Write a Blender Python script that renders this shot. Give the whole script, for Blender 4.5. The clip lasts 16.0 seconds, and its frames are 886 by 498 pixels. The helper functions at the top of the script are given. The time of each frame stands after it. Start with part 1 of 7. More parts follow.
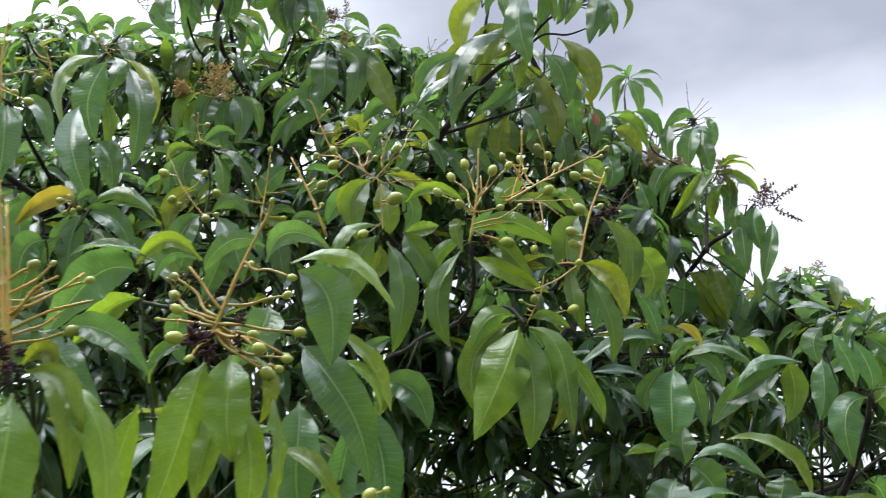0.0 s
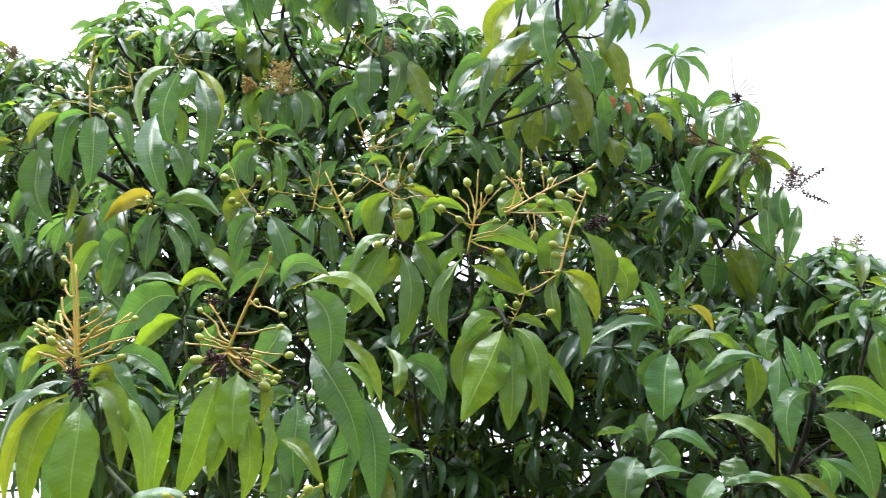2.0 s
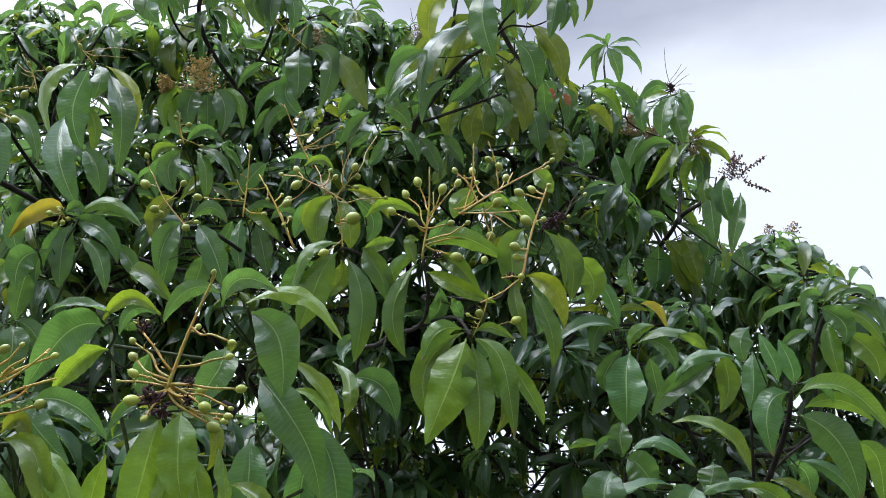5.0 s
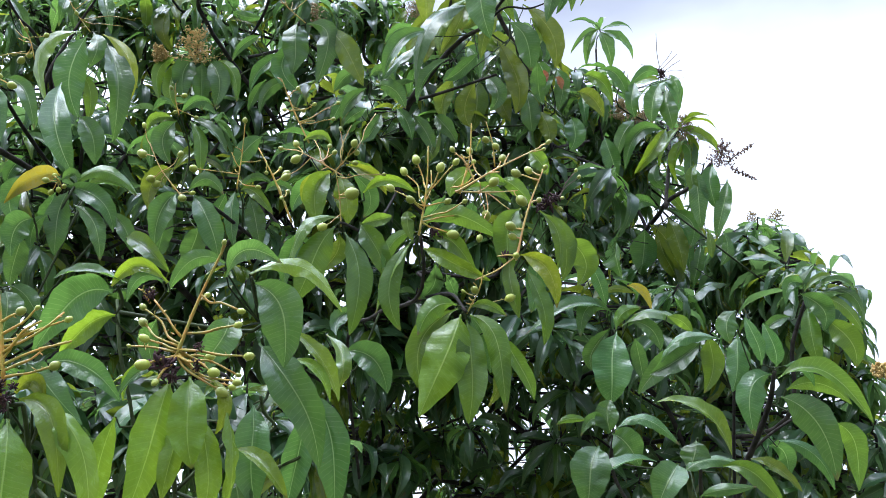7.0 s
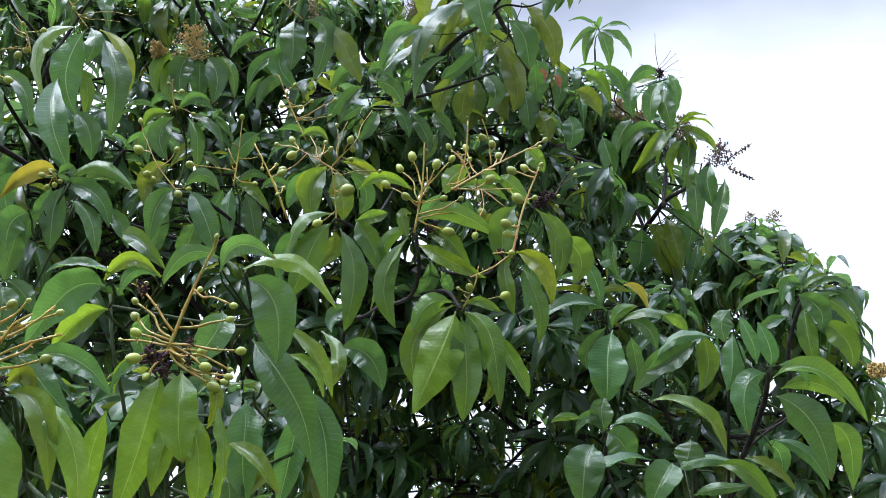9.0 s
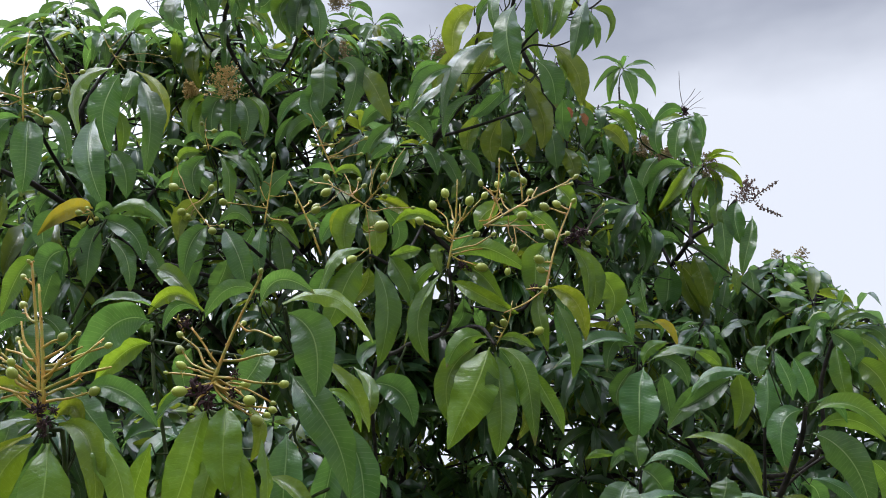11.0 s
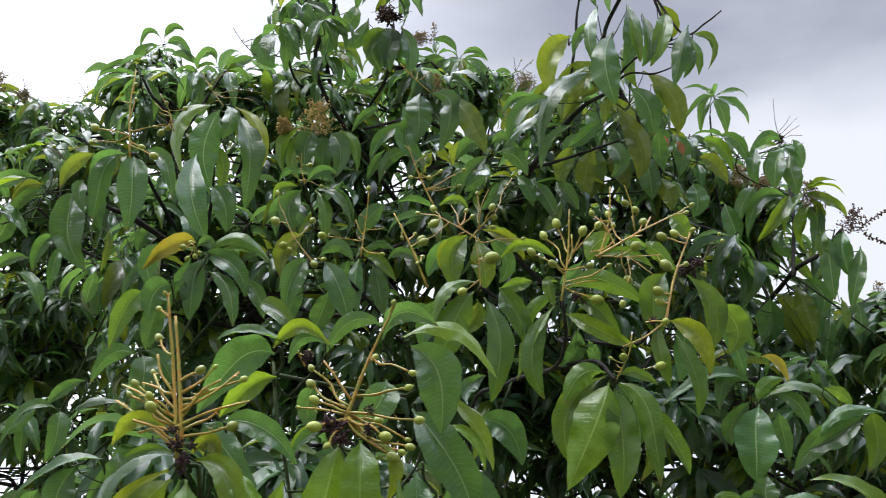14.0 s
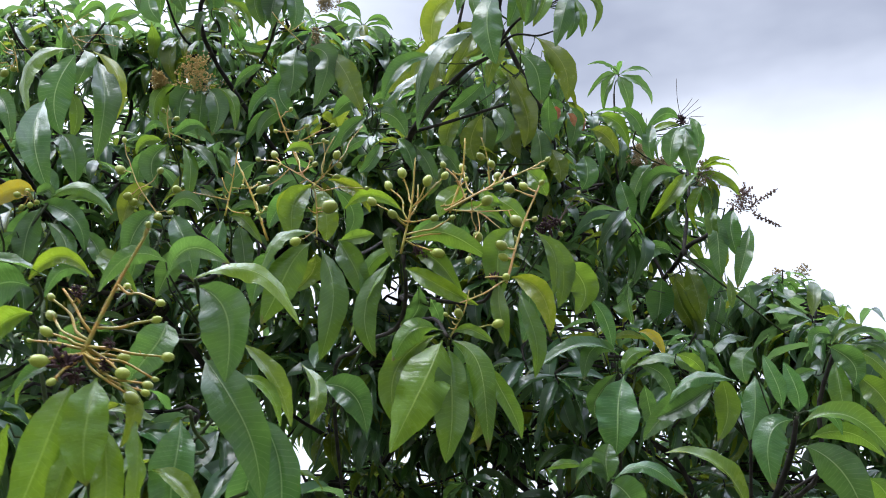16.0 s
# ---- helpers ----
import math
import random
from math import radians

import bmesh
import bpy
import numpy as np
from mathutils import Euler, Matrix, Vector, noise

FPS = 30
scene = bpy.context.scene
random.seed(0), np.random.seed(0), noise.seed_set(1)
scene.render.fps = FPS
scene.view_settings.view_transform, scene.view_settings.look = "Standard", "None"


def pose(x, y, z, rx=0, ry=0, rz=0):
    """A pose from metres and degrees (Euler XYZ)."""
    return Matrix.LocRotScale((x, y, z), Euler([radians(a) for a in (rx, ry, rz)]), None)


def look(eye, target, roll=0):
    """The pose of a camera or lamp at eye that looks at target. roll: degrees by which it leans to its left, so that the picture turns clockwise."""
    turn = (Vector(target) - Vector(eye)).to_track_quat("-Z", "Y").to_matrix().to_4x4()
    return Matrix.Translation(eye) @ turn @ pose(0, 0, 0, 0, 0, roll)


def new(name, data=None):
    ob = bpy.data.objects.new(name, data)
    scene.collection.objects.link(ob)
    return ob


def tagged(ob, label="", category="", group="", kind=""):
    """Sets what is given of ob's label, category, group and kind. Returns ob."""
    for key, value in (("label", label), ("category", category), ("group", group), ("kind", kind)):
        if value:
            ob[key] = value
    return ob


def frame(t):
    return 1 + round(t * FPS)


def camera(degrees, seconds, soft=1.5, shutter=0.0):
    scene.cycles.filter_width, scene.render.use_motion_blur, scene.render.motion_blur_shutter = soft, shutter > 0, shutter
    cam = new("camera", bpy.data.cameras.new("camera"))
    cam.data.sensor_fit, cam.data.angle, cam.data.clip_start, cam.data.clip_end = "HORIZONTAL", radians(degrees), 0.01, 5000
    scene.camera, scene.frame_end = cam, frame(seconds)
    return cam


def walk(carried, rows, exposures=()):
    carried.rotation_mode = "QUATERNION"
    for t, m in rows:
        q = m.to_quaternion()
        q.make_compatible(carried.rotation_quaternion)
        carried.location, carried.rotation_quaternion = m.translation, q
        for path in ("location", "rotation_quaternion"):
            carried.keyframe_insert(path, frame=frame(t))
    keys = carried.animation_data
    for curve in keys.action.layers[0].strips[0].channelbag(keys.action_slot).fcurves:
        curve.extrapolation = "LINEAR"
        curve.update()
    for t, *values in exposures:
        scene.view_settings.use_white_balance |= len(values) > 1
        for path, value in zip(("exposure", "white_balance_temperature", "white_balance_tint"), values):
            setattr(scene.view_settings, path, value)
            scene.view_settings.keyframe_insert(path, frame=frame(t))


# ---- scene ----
cam = camera(53.4, 16.0, soft=0.62, shutter=0.3)
METRES, EYE, TILT, LEAN, TURN = 1.35, 1.6, 24.0, 0.0, 0.0
ROWS = [
    (0.0, 0.0, 0.0, 0.0, 0.0, 0.0, -0.0),
    (0.5, -0.0276, -0.0778, 0.021, 3.7, -1.76, 0.23),
    (1.0, 0.0099, -0.1537, 0.0549, 8.13, -1.95, 0.4),
    (1.5, 0.1044, -0.2359, 0.0921, 9.02, -2.83, 0.2),
    (2.0, 0.1647, -0.2249, 0.1226, 6.16, -3.9, 0.03),
    (2.5, 0.1515, -0.1833, 0.119, 3.63, -4.47, 0.54),
    (3.0, 0.1209, -0.1292, 0.144, 2.75, -4.15, 1.22),
    (3.5, 0.0981, -0.1045, 0.1446, 2.37, -3.75, 1.76),
    (4.0, 0.1002, -0.0988, 0.1375, 1.69, -3.6, 2.17),
    (6.5, 0.0823, -0.1226, 0.1262, -0.27, -5.42, 0.17),
    (7.0, 0.0726, -0.1315, 0.1285, -0.3, -5.56, 0.04),
    (7.5, 0.0685, -0.1288, 0.1256, -0.35, -5.85, -0.17),
    (8.0, 0.0793, -0.1234, 0.1221, -0.37, -6.12, -0.31),
    (10.5, 0.0755, -0.1425, 0.1268, 0.06, -3.69, -0.26),
    (11.0, 0.056, -0.1401, 0.1204, 0.94, -3.09, -0.18),
    (11.5, 0.045, -0.1322, 0.1138, 1.67, -2.75, -0.17),
    (12.0, 0.0175, -0.1325, 0.1131, 2.79, -2.5, -0.04),
    (12.5, -0.0071, -0.1372, 0.1173, 4.44, -2.27, 0.25),
    (13.0, -0.03, -0.1375, 0.1221, 5.63, -1.79, 0.66),
    (13.5, -0.0435, -0.1285, 0.1245, 5.98, -1.15, 0.63),
    (14.0, -0.0201, -0.1084, 0.1138, 5.26, -0.82, 0.3),
    (14.5, 0.0223, -0.0852, 0.1026, 2.46, -0.8, -0.22),
    (15.0, 0.0478, -0.0546, 0.0875, 1.75, -1.02, -0.74),
    (15.5, 0.0742, -0.0316, 0.0786, 1.23, -1.29, -1.32),
    (16.0, 0.1368, 0.001, 0.0466, 1.45, -1.26, -1.44),
]
EXPOSURES = [(0.0, 1.01, 6350, 10), (0.5, 1.5, 6250, 10), (1.0, 1.68, 6350, 10), (1.5, 1.62, 6480, 8), (2.0, 1.53, 6500, 6), (2.5, 0.87, 6500, 8), (3.0, 0.49, 6400, 10), (4.0, 0.54, 6350, 10), (6.5, 1.23, 5850, 10), (8.0, 1.25, 5850, 10), (10.5, 0.62, 6150, 10), (11.5, 0.67, 6400, 10), (12.5, 0.7, 6400, 10), (14.5, 0.73, 6450, 10), (16.0, 0.99, 6100, 10)]
walk(cam, [(t, pose(0, 0, EYE, TILT, LEAN, TURN) @ pose(METRES * x, METRES * y, METRES * z, 90 + pitch, roll, yaw)) for t, x, y, z, yaw, pitch, roll in ROWS], EXPOSURES)
SKY, SUN, LUSH = 0.84, 0.9, 1.19

# ---- light: overcast sky ----
SUN_ELEVATION, SUN_TURN = radians(60), radians(205)
world = bpy.data.worlds.new("overcast_sky")
scene.world = world
world.use_nodes = True
wt = world.node_tree
wt.nodes.clear()


def wnode(kind, **values):
    n = wt.nodes.new(kind)
    for key, value in values.items():
        n.inputs[key].default_value = value
    return n


sky = wt.nodes.new("ShaderNodeTexSky")
sky.sky_type, sky.sun_disc, sky.sun_elevation, sky.sun_rotation = "NISHITA", False, SUN_ELEVATION, SUN_TURN
dim = wnode("ShaderNodeVectorMath")
dim.operation = "SCALE"
dim.inputs["Scale"].default_value = 0.1
wt.links.new(sky.outputs[0], dim.inputs[0])
way = wt.nodes.new("ShaderNodeTexCoord")
stretch = wt.nodes.new("ShaderNodeMapping")
stretch.inputs["Scale"].default_value = (1.0, 1.0, 2.2)
stretch.inputs["Location"].default_value = (0.35, 0.2, 0.1)
wt.links.new(way.outputs["Generated"], stretch.inputs[0])
clouds = wnode("ShaderNodeTexNoise", Scale=2.3, Detail=5.0, Roughness=0.5)
wt.links.new(stretch.outputs[0], clouds.inputs["Vector"])
split = wt.nodes.new("ShaderNodeSeparateXYZ")
wt.links.new(way.outputs["Generated"], split.inputs[0])
height = wnode("ShaderNodeMapRange")
for key, value in (("From Min", 0.44), ("From Max", 0.55), ("To Min", 0.38), ("To Max", -0.10)):
    height.inputs[key].default_value = value
wt.links.new(split.outputs["Z"], height.inputs["Value"])
west = wnode("ShaderNodeMapRange")
for key, value in (("From Min", 0.10), ("From Max", -0.45), ("To Min", 0.0), ("To Max", 0.55)):
    west.inputs[key].default_value = value
wt.links.new(split.outputs["X"], west.inputs["Value"])
drift = wnode("ShaderNodeMath")
drift.operation = "ADD"
wt.links.new(clouds.outputs[0], drift.inputs[0])
wt.links.new(west.outputs[0], drift.inputs[1])
both = wnode("ShaderNodeMath")
both.operation = "ADD"
wt.links.new(drift.outputs[0], both.inputs[0])
wt.links.new(height.outputs[0], both.inputs[1])
overhead = wnode("ShaderNodeMapRange")
for key, value in (("From Min", 0.64), ("From Max", 0.92), ("To Min", 1.0), ("To Max", 9.9)):
    overhead.inputs[key].default_value = value
wt.links.new(split.outputs["Z"], overhead.inputs["Value"])
power = wnode("ShaderNodeMath")
power.operation = "MULTIPLY"
power.inputs[1].default_value = SKY
sunward = wnode("ShaderNodeMapRange")
for key, value in (("From Min", 0.35), ("From Max", -0.75), ("To Min", 1.0), ("To Max", 0.56)):
    sunward.inputs[key].default_value = value
wt.links.new(split.outputs["Y"], sunward.inputs["Value"])
spread = wnode("ShaderNodeMath")
spread.operation = "MULTIPLY"
wt.links.new(overhead.outputs[0], spread.inputs[0])
wt.links.new(sunward.outputs[0], spread.inputs[1])
bright_side = wnode("ShaderNodeMapRange")
for key, value in (("From Min", -0.02), ("From Max", -0.36), ("To Min", 1.0), ("To Max", 1.65)):
    bright_side.inputs[key].default_value = value
wt.links.new(split.outputs["X"], bright_side.inputs["Value"])
spread_on = wnode("ShaderNodeMath")
spread_on.operation = "MULTIPLY"
wt.links.new(spread.outputs[0], spread_on.inputs[0])
wt.links.new(bright_side.outputs[0], spread_on.inputs[1])
wt.links.new(spread_on.outputs[0], power.inputs[0])
ramp = wt.nodes.new("ShaderNodeValToRGB")
ramp.color_ramp.elements[0].position, ramp.color_ramp.elements[0].color = 0.44, (0.315, 0.333, 0.398, 1)
ramp.color_ramp.elements[1].position, ramp.color_ramp.elements[1].color = 0.86, (0.70, 0.72, 0.785, 1)
wt.links.new(both.outputs[0], ramp.inputs[0])
cover = wt.nodes.new("ShaderNodeMix")
cover.data_type = "RGBA"
cover.inputs["Factor"].default_value = 0.9
wt.links.new(dim.outputs[0], cover.inputs["A"])
wt.links.new(ramp.outputs[0], cover.inputs["B"])
glow = wnode("ShaderNodeBackground")
wt.links.new(power.outputs[0], glow.inputs["Strength"])
wt.links.new(cover.outputs["Result"], glow.inputs[0])
wt.links.new(glow.outputs[0], wt.nodes.new("ShaderNodeOutputWorld").inputs[0])

sun = new("sun", bpy.data.lights.new("sun", "SUN"))
sun.data.energy, sun.data.angle, sun.data.color = SUN, radians(25), (1.0, 0.97, 0.92)
sun.matrix_world = look((0, 0, 0), (-math.sin(SUN_TURN) * math.cos(SUN_ELEVATION), -math.cos(SUN_TURN) * math.cos(SUN_ELEVATION), -math.sin(SUN_ELEVATION)))


# ---- materials ----
class Nodes:
    """A small helper to write node materials down briefly."""

    def __init__(self, name):
        self.mat = bpy.data.materials.new(name)
        self.mat.use_nodes = True
        self.tree = self.mat.node_tree
        self.tree.nodes.clear()

    def add(self, kind, **values):
        n = self.tree.nodes.new(kind)
        for key, value in values.items():
            key = key.replace("_", " ")
            if isinstance(value, bpy.types.NodeSocket):
                self.tree.links.new(value, n.inputs[key])
            else:
                n.inputs[key].default_value = value
        return n

    def link(self, a, b):
        self.tree.links.new(a, b)

    def math(self, op, a, b=0.0, clamp=False):
        n = self.tree.nodes.new("ShaderNodeMath")
        n.operation, n.use_clamp = op, clamp
        for i, v in enumerate((a, b)):
            if isinstance(v, bpy.types.NodeSocket):
                self.link(v, n.inputs[i])
            else:
                n.inputs[i].default_value = v
        return n.outputs[0]

    def span(self, value, a, b, c=0.0, d=1.0):
        n = self.tree.nodes.new("ShaderNodeMapRange")
        n.interpolation_type = "SMOOTHSTEP"
        self.link(value, n.inputs["Value"])
        for key, v in (("From Min", a), ("From Max", b), ("To Min", c), ("To Max", d)):
            n.inputs[key].default_value = v
        return n.outputs[0]

    def mix(self, factor, a, b):
        n = self.tree.nodes.new("ShaderNodeMix")
        n.data_type = "RGBA"
        for key, v in (("Factor", factor), ("A", a), ("B", b)):
            if isinstance(v, bpy.types.NodeSocket):
                self.link(v, n.inputs[key])
            else:
                n.inputs[key].default_value = v if key == "Factor" else (*v, 1)
        return n.outputs["Result"]

    def noise(self, scale, detail=3.0, coord="Object", rough=0.55):
        c = self.tree.nodes.new("ShaderNodeTexCoord")
        n = self.add("ShaderNodeTexNoise", Scale=scale, Detail=detail, Roughness=rough)
        self.link(c.outputs[coord], n.inputs["Vector"])
        return n.outputs[0]

    def done(self, shader):
        self.link(shader, self.tree.nodes.new("ShaderNodeOutputMaterial").inputs[0])
        return self.mat


def leaf_material(name, tone, alt, rib, light, gloss, joined):
    """Waxy leaf: midrib, side veins, blotches, brown spots, wet gloss, light passing through."""
    m = Nodes(name)
    uv = m.tree.nodes.new("ShaderNodeUVMap")
    xy = m.add("ShaderNodeSeparateXYZ", Vector=uv.outputs[0])
    u, v = xy.outputs["X"], xy.outputs["Y"]
    across = m.math("MULTIPLY", m.math("ABSOLUTE", m.math("SUBTRACT", u, 0.5)), 2.0)
    if joined:
        chance = m.tree.nodes.new("ShaderNodeNewGeometry").outputs["Random Per Island"]
    else:
        chance = m.tree.nodes.new("ShaderNodeObjectInfo").outputs["Random"]
    place = m.tree.nodes.new("ShaderNodeCombineXYZ")
    m.link(u, place.inputs[0])
    m.link(m.math("MULTIPLY", v, 3.4), place.inputs[1])
    m.link(m.math("MULTIPLY", chance, 37.0), place.inputs[2])
    blotch = m.add("ShaderNodeTexNoise", Vector=place.outputs[0], Scale=3.0, Detail=5.0).outputs[0]
    fine = m.add("ShaderNodeTexNoise", Vector=place.outputs[0], Scale=26.0, Detail=3.0).outputs[0]
    spots = m.add("ShaderNodeTexNoise", Vector=place.outputs[0], Scale=9.0, Detail=2.0).outputs[0]
    midrib = m.span(across, 0.014, 0.052, 1.0, 0.0)
    phase = m.math("SUBTRACT", m.math("MULTIPLY", v, 24.0), m.math("ADD", m.math("MULTIPLY", across, 1.6), m.math("MULTIPLY", blotch, 0.9)))
    wave = m.math("ABSOLUTE", m.math("SUBTRACT", m.math("FRACT", phase), 0.5))
    vein = m.math("MULTIPLY", m.span(wave, 0.0, 0.10, 1.0, 0.0), m.span(across, 0.8, 1.0, 1.0, 0.0))
    colour = m.mix(m.span(blotch, 0.36, 0.66), tone, alt)
    colour = m.mix(m.math("MULTIPLY", vein, 0.08 if joined else 0.20), colour, rib)
    colour = m.mix(m.math("MULTIPLY", midrib, 0.72), colour, rib)
    scorch = m.math("MULTIPLY", m.span(spots, 0.70, 0.76), m.span(chance, 0.35, 0.8))
    colour = m.mix(m.math("MULTIPLY", scorch, 0.7), colour, (0.09, 0.055, 0.02))
    if not joined:
        specks = m.add("ShaderNodeTexNoise", Vector=place.outputs[0], Scale=48.0, Detail=1.0).outputs[0]
        colour = m.mix(m.math("MULTIPLY", m.span(specks, 0.70, 0.76), 0.75), colour, (0.035, 0.030, 0.012))
    tip = m.math("MULTIPLY", m.span(m.math("ADD", v, m.math("MULTIPLY", blotch, 0.1)), 0.985, 1.02), m.span(chance, 0.55, 0.65))
    colour = m.mix(tip, colour, (0.10, 0.07, 0.03))
    hue = m.add("ShaderNodeHueSaturation", Color=colour)
    m.link(m.span(m.math("FRACT", m.math("MULTIPLY", chance, 7.31)), 0.0, 1.0, 0.486, 0.512), hue.inputs["Hue"])
    m.link(m.span(m.math("FRACT", m.math("MULTIPLY", chance, 3.77)), 0.0, 1.0, 0.72, 1.28), hue.inputs["Value"])
    relief = m.math("ADD", m.math("MULTIPLY", vein, -0.06), m.math("MULTIPLY", fine, 0.16))
    relief = m.math("ADD", relief, m.math("MULTIPLY", midrib, 0.6))
    relief = m.math("ADD", relief, m.math("MULTIPLY", blotch, 1.6))
    relief = m.math("ADD", relief, m.math("MULTIPLY", m.math("MULTIPLY", m.span(wave, 0.0, 0.42), m.span(across, 0.75, 1.0, 1.0, 0.0)), 0.02 if joined else 0.035))
    if not joined:
        drops = m.add("ShaderNodeTexVoronoi", Vector=place.outputs[0], Scale=19.0, Randomness=1.0).outputs["Distance"]
        relief = m.math("ADD", relief, m.math("MULTIPLY", m.math("MULTIPLY", m.span(drops, 0.05, 0.20, 1.0, 0.0), m.span(spots, 0.50, 0.58)), 0.9))
    bump = m.add("ShaderNodeBump", Strength=0.30 if joined else 0.42, Distance=0.004, Height=relief)
    wet = m.math("ADD", gloss * 0.7, m.math("MULTIPLY", m.span(blotch, 0.3, 0.7), 0.15))
    body = m.add("ShaderNodeBsdfPrincipled", Base_Color=hue.outputs[0], Roughness=wet, Normal=bump.outputs[0])
    body.inputs["Specular IOR Level"].default_value = 0.55 if joined else 0.46
    body.inputs["Coat Weight"].default_value = 0.42 if joined else 0.40
    body.inputs["Coat Roughness"].default_value = 0.10
    m.link(bump.outputs[0], body.inputs["Coat Normal"])
    passed = m.mix(0.55, hue.outputs[0], light)
    thin = m.add("ShaderNodeBsdfTranslucent", Color=passed)
    both_ways = m.tree.nodes.new("ShaderNodeMixShader")
    both_ways.inputs[0].default_value = 0.56 if joined else 0.51 if rib[0] > 0.26 and name != "mature_leaf" else 0.47
    m.link(body.outputs[0], both_ways.inputs[1])
    m.link(thin.outputs[0], both_ways.inputs[2])
    return m.done(both_ways.outputs[0])


LEAF_TONES = {
    "g": ("mature_leaf", (0.034, 0.089, 0.027), (0.050, 0.118, 0.031), (0.27, 0.37, 0.15), (0.17, 0.31, 0.04), 0.17),
    "n": ("young_leaf", (0.078, 0.158, 0.014), (0.104, 0.198, 0.017), (0.30, 0.40, 0.09), (0.32, 0.42, 0.018), 0.22),
    "m": ("half_grown_leaf", (0.053, 0.119, 0.018), (0.072, 0.150, 0.020), (0.27, 0.37, 0.10), (0.25, 0.37, 0.025), 0.18),
    "o": ("olive_leaf", (0.058, 0.114, 0.015), (0.084, 0.142, 0.017), (0.24, 0.27, 0.07), (0.27, 0.30, 0.02), 0.20),
    "y": ("lime_leaf", (0.125, 0.190, 0.012), (0.170, 0.220, 0.014), (0.30, 0.36, 0.07), (0.34, 0.38, 0.02), 0.24),
    "Y": ("yellow_leaf", (0.360, 0.300, 0.025), (0.260, 0.240, 0.030), (0.36, 0.32, 0.08), (0.50, 0.40, 0.03), 0.30),
    "R": ("withered_leaf", (0.300, 0.110, 0.045), (0.220, 0.080, 0.040), (0.30, 0.16, 0.08), (0.45, 0.16, 0.05), 0.45),
}
LEAF = {key: leaf_material(*row, False) for key, row in LEAF_TONES.items()}
# Mature green darkened and turned bluish: the crown's inner shade painted into the colour.
SHADED_LEAF = ("shaded_leaf", (0.034, 0.080, 0.040), (0.050, 0.104, 0.044), (0.20, 0.28, 0.12), (0.15, 0.25, 0.055), 0.10)
CROWN_LEAF = [leaf_material("crown_" + row[0], *row[1:], True) for row in (SHADED_LEAF, LEAF_TONES["g"], LEAF_TONES["o"], LEAF_TONES["y"])]


def plain_material(name, tone, alt, scale, rough, bump=0.3, depth=0.002, coord="Object"):
    m = Nodes(name)
    coarse, grain = m.noise(scale, 4.0, coord), m.noise(scale * 7, 3.0, coord)
    chance = m.tree.nodes.new("ShaderNodeObjectInfo").outputs["Random"]
    colour = m.mix(m.span(coarse, 0.32, 0.68), tone, alt)
    hue = m.add("ShaderNodeHueSaturation", Color=colour)
    m.link(m.span(chance, 0.0, 1.0, 0.8, 1.2), hue.inputs["Value"])
    relief = m.math("ADD", coarse, m.math("MULTIPLY", grain, 0.5))
    b = m.add("ShaderNodeBump", Strength=bump, Distance=depth, Height=relief)
    p = m.add("ShaderNodeBsdfPrincipled", Base_Color=hue.outputs[0], Roughness=rough, Normal=b.outputs[0])
    p.inputs["Specular IOR Level"].default_value = 0.45 if rough < 0.6 else 0.15
    return m.done(p.outputs[0])


BARK = plain_material("wet_bark", (0.012, 0.011, 0.010), (0.036, 0.031, 0.027), 28.0, 0.85, 0.7, 0.004)
TWIG = plain_material("green_twig", (0.020, 0.029, 0.011), (0.038, 0.052, 0.018), 60.0, 0.75)
STALK = {
    "green": plain_material("panicle_stalk", (0.36, 0.195, 0.028), (0.23, 0.225, 0.030), 60.0, 0.5, 0.8),
    "red": plain_material("ripening_stalk", (0.36, 0.19, 0.065), (0.32, 0.26, 0.07), 45.0, 0.48),
    "dry": plain_material("dry_stalk", (0.055, 0.040, 0.035), (0.10, 0.075, 0.06), 60.0, 0.8),
}
FRUIT = plain_material("unripe_fruit_skin", (0.185, 0.225, 0.028), (0.250, 0.275, 0.040), 55.0, 0.4, 0.12, 0.001)
BRACT = plain_material("dead_bracts", (0.020, 0.012, 0.016), (0.065, 0.034, 0.034), 120.0, 0.85, 0.6)
FLOWER = {
    "amber": plain_material("amber_blossom", (0.42, 0.26, 0.09), (0.36, 0.29, 0.11), 90.0, 0.8),
    "brown": plain_material("faded_blossom", (0.17, 0.12, 0.06), (0.22, 0.17, 0.08), 90.0, 0.8),
    "purple": plain_material("withered_blossom", (0.075, 0.045, 0.042), (0.15, 0.10, 0.08), 90.0, 0.85),
}
GROUND = plain_material("damp_earth", (0.085, 0.075, 0.048), (0.052, 0.070, 0.030), 1.3, 0.9, 0.6, 0.03)


# ---- helpers for meshes ----
def part(name, mesh, material, parent, label="", kind=""):
    """Links a mesh or a bmesh as one object under a thing or a part."""
    if isinstance(mesh, bmesh.types.BMesh):
        bm, mesh = mesh, bpy.data.meshes.new(name)
        bm.to_mesh(mesh)
        bm.free()
        mesh.polygons.foreach_set("use_smooth", [True] * len(mesh.polygons))
    if material and not mesh.materials:
        mesh.materials.append(material)
    ob = new(name, mesh)
    ob.parent = parent
    if parent:
        ob.matrix_parent_inverse = parent.matrix_world.inverted()
    return tagged(ob, label=label, kind=kind)


